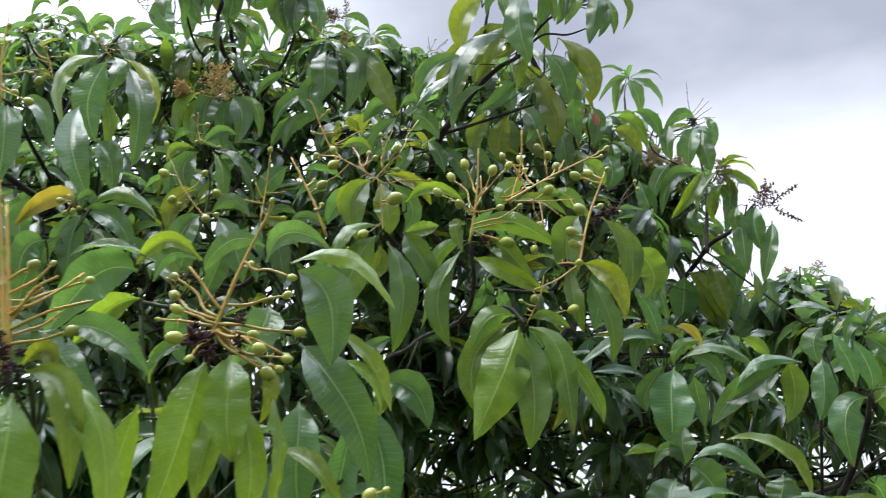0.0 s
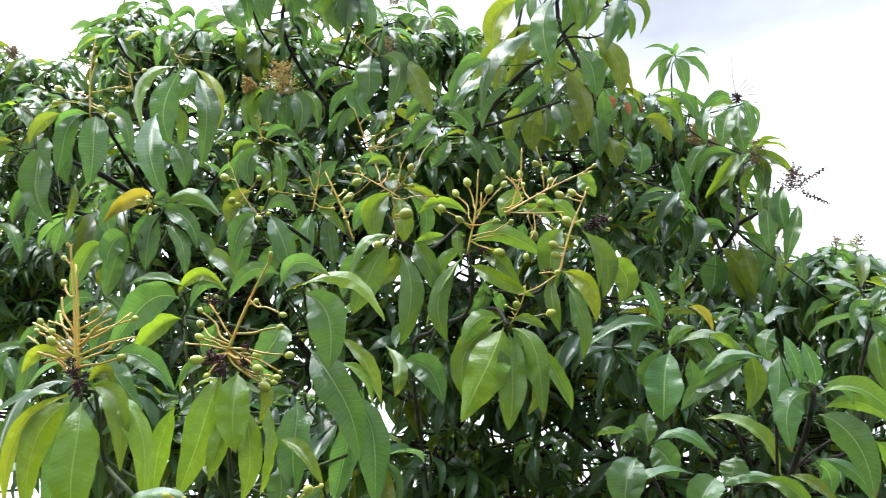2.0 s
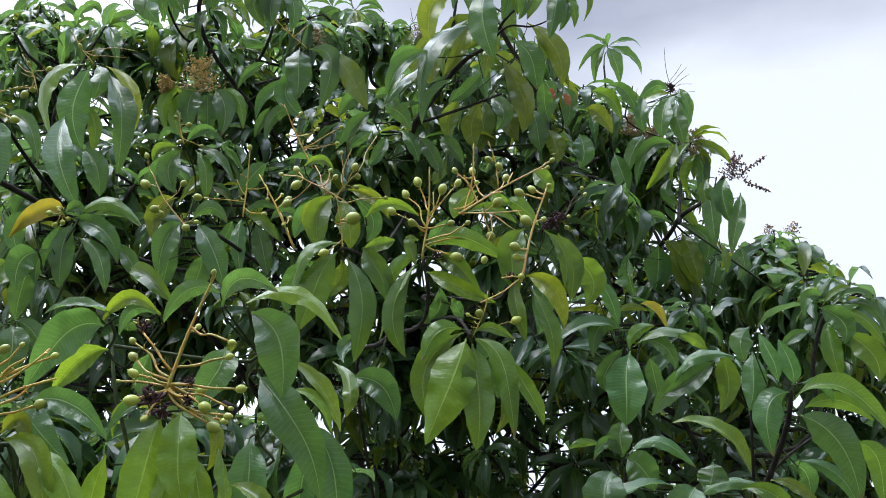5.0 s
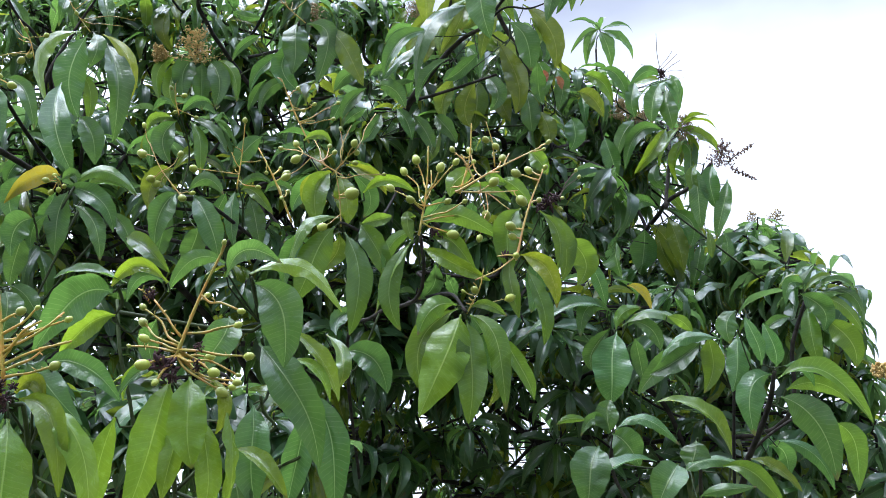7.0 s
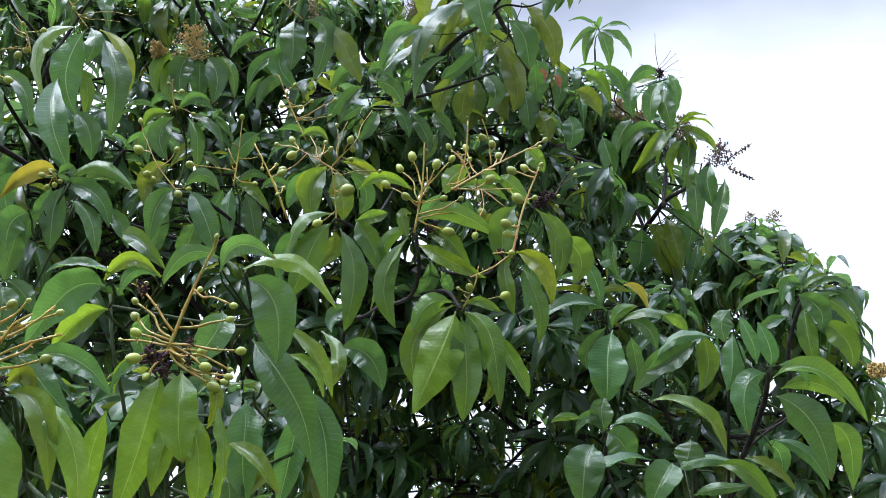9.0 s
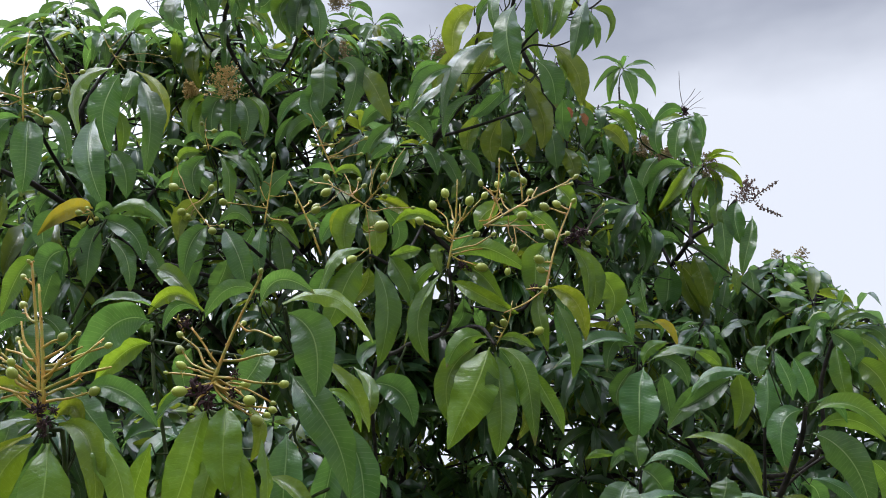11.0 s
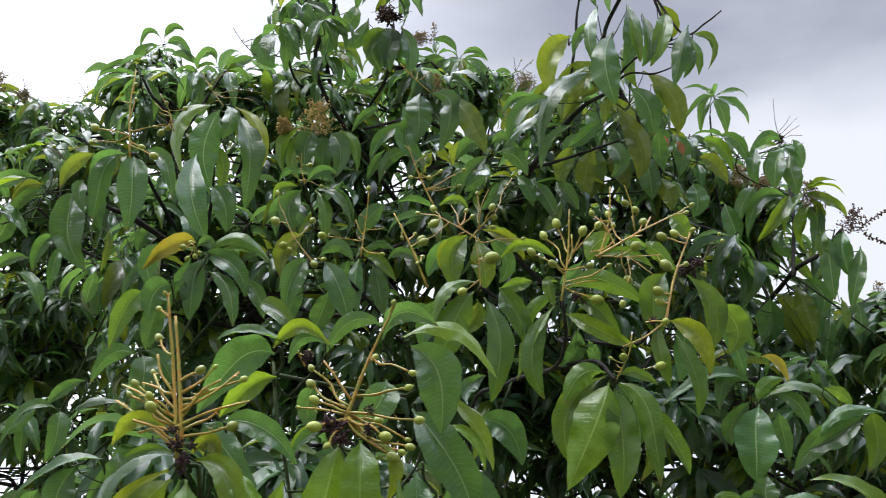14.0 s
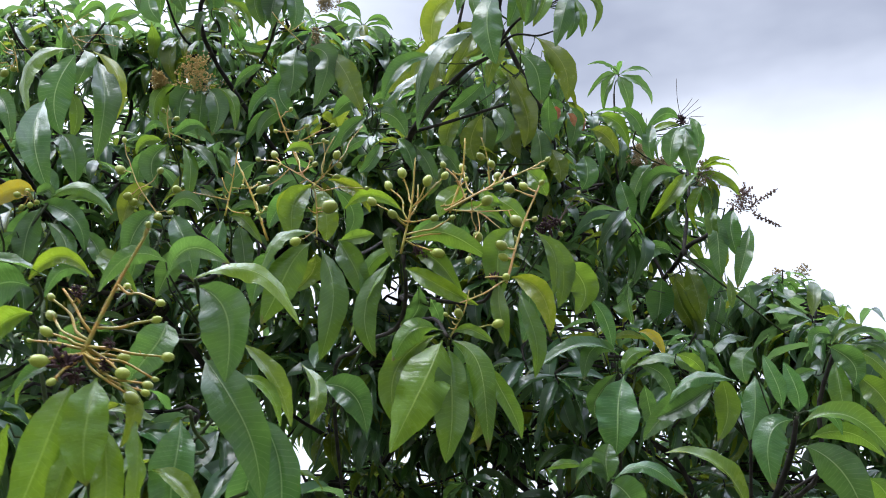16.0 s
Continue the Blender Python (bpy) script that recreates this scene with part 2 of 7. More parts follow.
def smooth_path(points, steps=5):
    """A Catmull-Rom run through the points."""
    p = [Vector(q) for q in points]
    if len(p) < 3:
        return [p[0].lerp(p[-1], i / steps) for i in range(steps + 1)]
    p = [p[0] * 2 - p[1], *p, p[-1] * 2 - p[-2]]
    run = []
    for a, b, c, d in zip(p, p[1:], p[2:], p[3:]):
        for i in range(steps):
            t = i / steps
            run.append(0.5 * (2 * b + (c - a) * t + (2 * a - 5 * b + 4 * c - d) * t * t + (3 * b - a - 3 * c + d) * t ** 3))
    return [*run, p[-2]]


def tube(bm, run, r0, r1, sides=6, knots=0.0, rnd=random):
    """A tapered, slightly knotty tube along the run, closed at its ends."""
    rings, last = [], len(run) - 1
    for i, p in enumerate(run):
        ahead = (run[min(i + 1, last)] - run[max(i - 1, 0)]).normalized()
        side = ahead.cross(Vector((0.31, 0.92, 0.23))).normalized()
        up = side.cross(ahead)
        r = (r0 + (r1 - r0) * i / last) * (1 + knots * rnd.uniform(-1, 1))
        rings.append([bm.verts.new(p + r * (math.cos(a) * side + math.sin(a) * up)) for a in (2 * math.pi * k / sides for k in range(sides))])
    for a, b in zip(rings, rings[1:]):
        for k in range(sides):
            bm.faces.new((a[k], a[(k + 1) % sides], b[(k + 1) % sides], b[k]))
    bm.faces.new(rings[0][::-1])
    bm.faces.new(rings[-1])


def bead(bm, at, r, long=1.0, axis=Vector((0, 0, 1)), rows=3, sides=5):
    """A small closed ellipsoid."""
    turn = axis.to_track_quat("Z", "Y").to_matrix()
    rings = []
    for i in range(1, rows):
        a = math.pi * i / rows
        rings.append([bm.verts.new(at + turn @ Vector((r * math.sin(a) * math.cos(b), r * math.sin(a) * math.sin(b), r * long * math.cos(a)))) for b in (2 * math.pi * k / sides for k in range(sides))])
    top, low = bm.verts.new(at + turn @ Vector((0, 0, r * long))), bm.verts.new(at - turn @ Vector((0, 0, r * long)))
    for k in range(sides):
        j = (k + 1) % sides
        bm.faces.new((top, rings[0][k], rings[0][j]))
        bm.faces.new((low, rings[-1][j], rings[-1][k]))
        for a, c in zip(rings, rings[1:]):
            bm.faces.new((a[k], c[k], c[j], a[j]))


# ---- leaves ----
def leaf_grid(nl, nw, sag, fold, ripple, turn, hook, seed):
    """A leaf of length 1 along y, its upper face to z: petiole, lance-shaped blade, keel, wavy margin, drooping tip."""
    r = random.Random(seed)
    p1, p2 = r.uniform(0, 6), r.uniform(0, 6)
    widest = r.uniform(0.70, 0.92)
    bite, bite_side = r.uniform(0.3, 1.6), r.choice((-1, 1))
    verts, faces, uvs = [], [], []
    for i in range(nl + 1):
        s = i / nl
        t = max(0.0, (s - 0.075) / 0.925)
        w = 0.009 + 0.128 * max(0.0, math.sin(math.pi * t ** widest)) ** 0.72 * (1 - 0.28 * t * t)
        if i == nl:
            w = 0.002
        z0 = sag * 4 * s * (1 - s) - hook * max(0.0, s - 0.7) ** 2 * 4
        tw = turn * (s - 0.2)
        for j in range(nw + 1):
            q = 2 * j / nw - 1
            z = fold * abs(q) * w + ripple * abs(q) ** 1.5 * math.sin(11 * s + (p1 if q < 0 else p2)) * min(1, 6 * w)
            z += 0.40 * ripple * abs(q) ** 2 * math.sin(27 * s + 1.7 * (p2 if q < 0 else p1)) * min(1, 6 * w)
            x = q * w * (1 + 0.05 * math.sin(17 * s + (p2 if q < 0 else p1)))
            if q * bite_side > 0.6 and abs(s - bite) < 0.03:
                x *= 0.80
            verts.append((x * math.cos(tw) - z * math.sin(tw), s, z0 + x * math.sin(tw) + z * math.cos(tw)))
            uvs.append((0.5 + 0.5 * q, s))
    for i in range(nl):
        for j in range(nw):
            a = i * (nw + 1) + j
            faces.append((a, a + 1, a + nw + 2, a + nw + 1))
    return np.array(verts), faces, np.array(uvs)


def leaf_shapes(nl, nw, count, seed):
    r = random.Random(seed)
    return [leaf_grid(nl, nw, r.uniform(0.06, 0.22), r.uniform(0.25, 0.80), r.uniform(0.016, 0.042), r.uniform(-0.8, 0.8) * (0.3 if k % 2 else 1.0), r.uniform(0.1, 0.8), seed + k) for k in range(count)]


def grid_mesh(name, verts, faces, uvs, loops_uv=None):
    mesh = bpy.data.meshes.new(name)
    mesh.from_pydata(verts.tolist(), [], faces)
    layer = mesh.uv_layers.new(name="UVMap")
    index = np.empty(len(mesh.loops), dtype=np.int32)
    mesh.loops.foreach_get("vertex_index", index)
    layer.data.foreach_set("uv", uvs[index].ravel())
    mesh.polygons.foreach_set("use_smooth", [True] * len(mesh.polygons))
    return mesh


FINE_LEAVES = {}
for key in LEAF:
    FINE_LEAVES[key] = []
    for grid in leaf_shapes(22, 6, 10, 20):
        mesh = grid_mesh("leaf", *grid)
        mesh.materials.append(LEAF[key])
        FINE_LEAVES[key].append(mesh)
COARSE_LEAVES = leaf_shapes(9, 4, 8, 60)
LEAF_LABEL = {"g": "", "m": "half-grown fresh green leaf", "n": "young yellow-green leaf", "o": "dull olive leaf", "y": "lime green leaf", "Y": "yellowing leaf with brown spots", "R": "withered reddish brown leaf"}
OUTWARD = Vector((0.0, -0.50, 0.86))
TOWARD = Vector((0.0, -0.95, 0.30))


def leaf_pose(base, along, width, roll, outward=OUTWARD):
    """The pose of a leaf from its base along its chord, its face turned outward and rolled."""
    y = Vector(along).normalized()
    z = outward - outward.dot(y) * y
    if z.length < 0.05:
        z = Vector((0, -1, 0.1)) - Vector((0, -1, 0.1)).dot(y) * y
    z = Matrix.Rotation(roll, 3, y) @ z.normalized()
    x = y.cross(z)
    size = Vector(along).length
    m = Matrix((x * size * width, y * size, z * size)).transposed().to_4x4()
    m.translation = base
    return m


# ---- ground ----
bm = bmesh.new()
bmesh.ops.create_grid(bm, x_segments=40, y_segments=40, size=900)
for v in bm.verts:
    v.co.z = 0.0 if v.co.length < 60 else noise.noise(v.co * 0.01) * 1.5 - 1.0
tagged(part("ground", bm, GROUND, None), "damp brown earth with short green grass beneath the trees", "ground", kind="structure")


# ---- trees: trunks and limbs ----
def tree(name_label, base, fork, girth):
    root = new("mango_tree")
    root.location = base
    bpy.context.view_layer.update()
    tagged(root, name_label, "tree", group="mango trees")
    b, f = Vector(base), Vector(fork)
    bm = bmesh.new()
    run = smooth_path([b - Vector((0, 0, 0.1)), b.lerp(f, 0.35) + Vector((0.05, 0.03, 0)), b.lerp(f, 0.7) - Vector((0.04, 0.02, 0)), f], 6)
    tube(bm, run, girth, girth * 0.55, 14, 0.08, random.Random(5))
    part("trunk", bm, BARK, root, "rough dark brown bark")
    return root


MAIN = tree("mango tree with drooping glossy leaves and unripe fruit", (-0.15, 4.2, 0), (-0.199, 3.840, 1.600), 0.13)
FAR = tree("more distant mango tree with a dense green crown", (-4.49, 5.45, 0), (-4.49, 5.35, 1.60), 0.14)
SIDE = tree("smaller mango tree with dense dark foliage", (3.60, 5.66, 0), (3.60, 5.56, 1.60), 0.11)
TREES = {"main": MAIN, "far": FAR, "side": SIDE}
WOOD = []


def limb(r0, r1, *points, skin=BARK):
    points = [Vector(p) for p in points]
    if WOOD:
        joint = min(WOOD, key=lambda w: (w[0] - points[0]).length + 0.7 * max(0.0, w[0].z - points[0].z))[0]
        if (joint - points[0]).length > 0.004:
            points.insert(0, joint)
    run = smooth_path(points, 6)
    bm = bmesh.new()
    tube(bm, run, r0, r1, 8, 0.07, random.Random(len(WOOD)))
    WOOD.extend((p, r0 + (r1 - r0) * i / len(run)) for i, p in enumerate(run))
    part("limb", bm, skin, MAIN)


limb(0.018, 0.0065, (-0.199, 3.840, 1.600), (-0.138, 4.075, 2.751), (-0.060, 3.294, 3.273), (-0.024, 2.620, 3.149), (0.086, 2.500, 3.266), (0.175, 2.460, 3.352), (0.253, 2.440, 3.392))
limb(0.016, 0.006, (-0.199, 3.840, 1.600), (-0.579, 4.500, 2.900), (-0.876, 3.600, 3.792), (-0.909, 3.450, 3.937), (-0.962, 3.400, 4.069), (-0.981, 3.200, 4.209), (-1.042, 3.100, 4.380), (-1.069, 3.000, 4.498))
limb(0.009, 0.005, (-0.902, 3.500, 3.864), (-0.703, 3.100, 3.792), (-0.579, 2.800, 3.754), (-0.544, 2.660, 3.873))
limb(0.0163, 0.0056, (-0.199, 3.840, 1.600), (-0.849, 3.444, 2.561), (-1.260, 2.843, 2.899), (-1.334, 2.402, 2.905), (-1.373, 2.294, 2.896), (-1.417, 2.128, 2.899))
limb(0.0122, 0.0072, (-0.199, 3.840, 1.600), (0.566, 4.000, 2.546), (1.037, 3.524, 3.027), (1.062, 3.217, 3.045), (1.148, 3.153, 3.088), (1.233, 3.134, 3.180))
limb(0.0075, 0.0045, (0.009, 2.584, 3.184), (0.070, 2.540, 3.178), (0.182, 2.500, 3.196), (0.302, 2.480, 3.231))
limb(0.007, 0.004, (0.126, 2.480, 3.315), (0.140, 2.440, 3.480), (0.158, 2.430, 3.605), (0.167, 2.420, 3.732), (0.195, 2.400, 3.867))
limb(0.006, 0.0026, (0.253, 2.440, 3.392), (0.323, 2.300, 3.419), (0.379, 2.260, 3.434), (0.453, 2.220, 3.451))
limb(0.005, 0.0024, (0.253, 2.440, 3.392), (0.322, 2.345, 3.408), (0.399, 2.300, 3.376), (0.461, 2.280, 3.387))
limb(0.005, 0.0024, (0.401, 2.200, 3.620), (0.485, 2.200, 3.458), (0.560, 2.200, 3.499), (0.614, 2.200, 3.546))
limb(0.0095, 0.0048, (1.055, 3.218, 3.040), (1.140, 3.381, 3.407), (1.195, 3.623, 3.842))
limb(0.006, 0.004, (-0.199, 3.840, 1.600), (-0.205, 2.647, 2.258), (-0.079, 2.111, 2.274), (0.037, 1.812, 2.236), (0.064, 1.711, 2.278), (0.057, 1.660, 2.349))
limb(0.0055, 0.0036, (0.031, 1.832, 2.239), (0.121, 1.666, 2.214), (0.156, 1.585, 2.152))
limb(0.005, 0.0028, (-0.199, 3.904, 1.812), (-0.326, 2.384, 1.537), (-0.384, 1.442, 1.720), (-0.427, 1.240, 1.947), (-0.456, 1.237, 2.085), skin=TWIG)
limb(0.0045, 0.0032, (-0.374, 1.418, 1.729), (-0.304, 1.108, 1.872), (-0.292, 1.045, 1.924), skin=TWIG)
limb(0.0048, 0.0032, (-0.391, 1.854, 1.634), (-0.464, 1.300, 1.640), (-0.462, 1.060, 1.740), (-0.454, 0.945, 1.862), skin=TWIG)
limb(0.013, 0.0045, (0.056, 3.878, 1.688), (0.800, 3.100, 1.500), (0.844, 2.150, 1.762), (0.819, 1.860, 1.872), (0.838, 1.750, 1.974), (0.842, 1.700, 2.046))
limb(0.0045, 0.003, (0.822, 1.900, 1.869), (0.860, 1.850, 1.916), (0.915, 1.820, 1.955))
limb(0.0045, 0.003, (0.823, 2.000, 1.790), (0.794, 1.860, 1.963), (0.793, 1.810, 2.088))
limb(0.0095, 0.0045, (-1.260, 2.843, 2.899), (-1.662, 3.369, 3.661), (-1.912, 3.498, 4.369))
limb(0.0095, 0.0045, (1.104, 3.765, 3.114), (0.912, 3.727, 3.575), (0.891, 3.649, 4.038))
limb(0.0110, 0.0058, (0.908, 3.748, 2.066), (1.315, 3.000, 2.073), (1.341, 2.800, 2.347), (1.369, 2.720, 2.477))
limb(0.0065, 0.0042, (0.908, 3.748, 2.066), (0.740, 3.050, 2.080), (0.640, 2.500, 2.160), (0.614, 2.310, 2.282))
limb(0.0068, 0.004, (-0.060, 3.294, 3.373), (-0.216, 3.553, 3.775), (-0.115, 3.800, 4.395))
limb(0.0082, 0.0048, (-0.579, 4.379, 2.980), (-0.574, 2.347, 2.661), (-0.650, 2.133, 2.641))
limb(0.0085, 0.0045, (-1.260, 2.843, 2.899), (-1.604, 2.709, 2.891), (-1.614, 2.276, 2.893))
limb(0.01, 0.004, (-1.573, 2.993, 3.677), (-1.604, 2.868, 3.712), (-1.625, 2.793, 3.761))
limb(0.01, 0.004, (-1.528, 3.016, 3.493), (-1.443, 3.027, 3.754), (-1.338, 2.977, 3.901))
limb(0.01, 0.004, (-0.930, 3.399, 4.011), (-1.071, 3.187, 3.971), (-0.955, 2.518, 3.778))
limb(0.01, 0.004, (-0.890, 3.549, 3.915), (-0.455, 2.683, 3.468), (-0.374, 2.357, 3.357))
limb(0.01, 0.004, (-0.907, 3.757, 3.930), (-0.524, 3.676, 4.215), (-0.510, 3.858, 4.572))
limb(0.008, 0.004, (-1.297, 2.933, 2.935), (-1.181, 2.646, 3.139), (-1.070, 2.285, 3.256))
limb(0.008, 0.0032, (-1.260, 2.843, 2.899), (-1.268, 2.400, 2.985), (-1.236, 2.150, 3.000), (-1.193, 2.005, 2.938))
limb(0.01, 0.004, (-0.716, 2.757, 2.687), (-0.914, 2.329, 2.635), (-0.941, 2.103, 2.654))
limb(0.006, 0.0036, (-0.061, 3.451, 3.250), (-0.082, 2.114, 2.537), (-0.126, 1.655, 2.379))
limb(0.005, 0.0036, (0.062, 1.740, 2.287), (0.214, 1.708, 2.264), (0.252, 1.644, 2.297))
limb(0.0065, 0.0036, (0.888, 3.242, 1.686), (0.540, 2.035, 1.833), (0.490, 1.774, 1.921))
limb(0.0065, 0.0036, (0.766, 2.056, 1.766), (0.708, 1.884, 1.810), (0.693, 1.821, 1.841))


# ---- trees: leafy shoots of the near crown ----
draw = random.Random(11)


def shoot(node, leaves):
    """A leafy shoot: a twig that runs back to the nearest wood, and its leaves."""
    n = Vector(node)
    anchor = min(draw.sample(WOOD, len(WOOD) // 2), key=lambda w: (w[0] - n).length + max(0.0, w[0].z - n.z) * 0.6 + max(0.0, n.y - w[0].y) * 0.5)[0]
    reach = (anchor - n).length
    bm = bmesh.new()
    bend = n + Vector((draw.uniform(-0.02, 0.02), 0.25 * reach, -0.35 * min(reach, 0.4)))
    run = smooth_path([n + Vector((0, 0, 0.012)), n - Vector((0, 0, 0.02)), bend, anchor], 4)
    tube(bm, run, 0.0024, 0.0028 + 0.002 * min(reach, 0.8), 6, 0.1, draw)
    for kind, broad, dx, dy, dz, *off in leaves:
        e = Vector(off) if off else Vector((0, 0, 0))
        if e.length > 0.008:
            tube(bm, [n, n + e * 0.5 + Vector((0, 0, 0.1 * e.length)), n + e], 0.0017, 0.0013, 5)
    twig = part("shoot", bm, TWIG, MAIN)
    for kind, broad, dx, dy, dz, *off in leaves:
        base = n + (Vector(off) if off else Vector((draw.uniform(-0.003, 0.003), draw.uniform(-0.003, 0.003), draw.uniform(-0.015, 0.006))))
        leaf = part("leaf", draw.choice(FINE_LEAVES[kind[0]][kind.endswith("F")::2]), None, twig, LEAF_LABEL[kind[0]])
        leaf.matrix_world = leaf_pose(base, (dx, dy, dz), broad * draw.uniform(0.95, 1.06), draw.gauss(0, 0.22), TOWARD if kind.endswith("F") else OUTWARD)


shoot((-1.756, 3.038, 3.931), [("gF", 0.47, -0.179, -0.048, -0.017), ("nF", 0.83, -0.235, 0.052, -0.100), ("g", 1.08, -0.036, 0.089, -0.167), ("g", 1.08, 0.085, 0.044, -0.182), ("g", 1.08, 0.212, -0.015, -0.045), ("g", 1.08, -0.115, 0.146, -0.039)])
shoot((-1.532, 3.107, 3.994), [("g", 1.08, 0.090, -0.088, 0.053), ("g", 1.08, 0.146, -0.051, -0.044), ("g", 1.08, -0.052, -0.114, -0.077), ("g", 1.08, 0.011, -0.070, -0.174), ("g", 1.08, 0.054, -0.002, -0.196), ("g", 1.08, -0.129, 0.163, -0.083)])
shoot((-1.399, 3.139, 4.023), [("g", 1.08, -0.002, -0.038, -0.117), ("g", 1.08, 0.081, -0.086, 0.021), ("g", 1.08, 0.094, 0.098, -0.014), ("g", 1.08, 0.076, -0.029, -0.218), ("g", 1.08, -0.056, -0.014, -0.147)])
shoot((-1.124, 3.264, 4.038), [("o", 1.58, -0.005, 0.021, -0.220), ("oF", 1.56, 0.126, -0.070, -0.009), ("g", 1.08, -0.079, -0.007, -0.144), ("g", 1.08, -0.123, 0.074, 0.141), ("o", 1.08, 0.047, -0.029, -0.129)])
shoot((-0.987, 3.192, 3.978), [("g", 1.08, 0.013, -0.011, -0.181), ("g", 1.08, 0.096, -0.037, -0.099), ("g", 1.08, 0.144, 0.045, -0.148), ("g", 1.08, 0.129, -0.060, -0.034), ("g", 1.08, -0.038, -0.029, -0.146)])
shoot((-0.941, 2.473, 3.759), [("g", 1.77, 0.003, -0.026, -0.146, -0.030, 0.012, -0.037), ("g", 1.11, 0.026, 0.043, -0.154), ("g", 1.08, 0.084, -0.017, -0.152), ("g", 1.08, 0.110, -0.038, -0.093), ("g", 1.08, -0.103, 0.130, 0.005)])
shoot((-0.798, 2.517, 3.813), [("g", 1.30, -0.009, 0.108, -0.060), ("g", 1.08, 0.069, -0.014, -0.161), ("g", 1.08, -0.031, 0.001, -0.198), ("g", 1.08, 0.120, -0.019, -0.139), ("g", 1.08, 0.145, -0.026, -0.115)])
shoot((-0.872, 2.903, 3.914), [("o", 1.08, 0.137, -0.033, -0.100), ("g", 1.08, 0.082, 0.072, 0.049), ("g", 1.08, 0.079, -0.012, -0.153), ("g", 1.08, -0.030, -0.025, -0.154)])
shoot((-0.510, 3.853, 4.587), [("g", 1.08, -0.134, -0.061, -0.022), ("g", 1.08, 0.131, -0.054, -0.049), ("g", 1.08, -0.069, -0.031, -0.149), ("g", 1.08, 0.076, 0.079, -0.126), ("g", 1.08, 0.029, 0.080, 0.156), ("o", 1.08, -0.023, -0.022, -0.162)])
shoot((-0.349, 3.579, 4.360), [("gF", 0.57, 0.127, 0.074, 0.053), ("g", 0.80, 0.134, 0.018, -0.196), ("g", 1.08, -0.060, -0.021, -0.164), ("y", 1.08, 0.046, -0.016, -0.162), ("gF", 1.64, -0.112, 0.074, -0.023)])
shoot((-0.085, 3.799, 4.404), [("g", 1.08, -0.119, -0.050, -0.098), ("g", 1.08, -0.065, -0.037, -0.133), ("y", 1.30, -0.049, 0.088, -0.167), ("g", 1.08, 0.067, -0.060, -0.046), ("g", 1.08, -0.008, 0.127, -0.108)])
shoot((-0.167, 3.648, 4.089), [("g", 1.08, -0.020, -0.026, -0.134), ("g", 1.08, -0.096, -0.051, -0.103), ("y", 1.08, 0.065, -0.033, -0.114), ("g", 1.08, 0.048, -0.064, -0.041)])
shoot((0.907, 3.597, 4.116), [("gF", 0.55, -0.156, -0.082, 0.015), ("gF", 0.64, -0.161, -0.030, -0.146), ("g", 1.04, -0.081, 0.009, -0.190), ("g", 1.37, 0.054, 0.020, -0.195), ("gF", 1.07, 0.178, 0.035, -0.124), ("gF", 0.70, 0.168, -0.014, 0.014), ("g", 1.08, 0.006, -0.091, 0.019), ("g", 1.08, -0.044, -0.085, -0.008)])
shoot((1.195, 3.620, 3.850), [("nF", 1.19, -0.131, 0.071, 0.004), ("g", 1.04, -0.129, 0.025, -0.152), ("g", 1.57, -0.046, -0.016, -0.181), ("g", 1.35, 0.038, 0.022, -0.228), ("g", 0.81, 0.139, 0.120, -0.061), ("gF", 1.08, 0.077, -0.053, -0.062), ("g", 0.95, -0.071, 0.013, -0.207)])
shoot((0.953, 3.655, 3.927), [("g", 1.30, 0.129, 0.105, -0.100), ("g", 1.08, -0.125, 0.076, -0.009), ("g", 1.08, -0.051, 0.108, -0.070), ("g", 1.08, -0.171, -0.035, -0.002), ("g", 1.08, 0.010, -0.032, -0.129)])
shoot((0.783, 3.549, 3.723), [("g", 1.30, -0.042, 0.108, -0.096), ("g", 1.30, 0.091, -0.022, -0.133), ("g", 1.08, -0.141, -0.045, -0.023), ("g", 1.08, 0.014, -0.004, -0.162), ("g", 1.08, -0.085, 0.083, -0.071)])
shoot((1.157, 3.267, 3.427), [("nF", 0.82, 0.115, -0.069, 0.028), ("nF", 0.97, 0.177, 0.001, -0.116), ("n", 1.08, 0.145, -0.061, -0.027), ("n", 1.19, -0.056, 0.029, -0.177, 0.018, 0.007, -0.067), ("nF", 0.94, -0.149, 0.016, -0.209, -0.062, -0.017, -0.024), ("n", 1.08, -0.101, 0.004, -0.185), ("n", 1.08, 0.041, 0.066, -0.237)])
shoot((1.630, 2.971, 2.487), [("g", 1.08, 0.046, -0.056, -0.078), ("g", 1.08, 0.084, -0.034, -0.105), ("g", 1.08, -0.098, -0.036, -0.136), ("g", 1.08, 0.026, 0.021, -0.167), ("g", 1.08, 0.016, 0.154, -0.052)])
shoot((1.631, 3.197, 2.757), [("g", 1.08, 0.104, 0.083, -0.004), ("g", 1.08, -0.038, 0.075, 0.023), ("g", 1.08, -0.124, -0.052, -0.087), ("g", 1.08, -0.014, 0.052, 0.090), ("g", 1.08, -0.011, -0.096, 0.041)])
shoot((1.672, 3.735, 3.039), [("g", 1.08, 0.139, 0.082, -0.001), ("g", 1.08, 0.063, -0.099, 0.050), ("g", 1.08, -0.109, -0.057, -0.075), ("g", 1.08, -0.056, -0.099, 0.050), ("g", 1.08, -0.003, -0.032, -0.151)])
shoot((-1.815, 2.114, 2.922), [("g", 1.08, -0.006, -0.036, -0.126), ("g", 1.08, 0.096, -0.028, -0.102), ("g", 1.08, 0.022, -0.025, -0.141), ("g", 1.08, 0.124, -0.038, -0.065)])
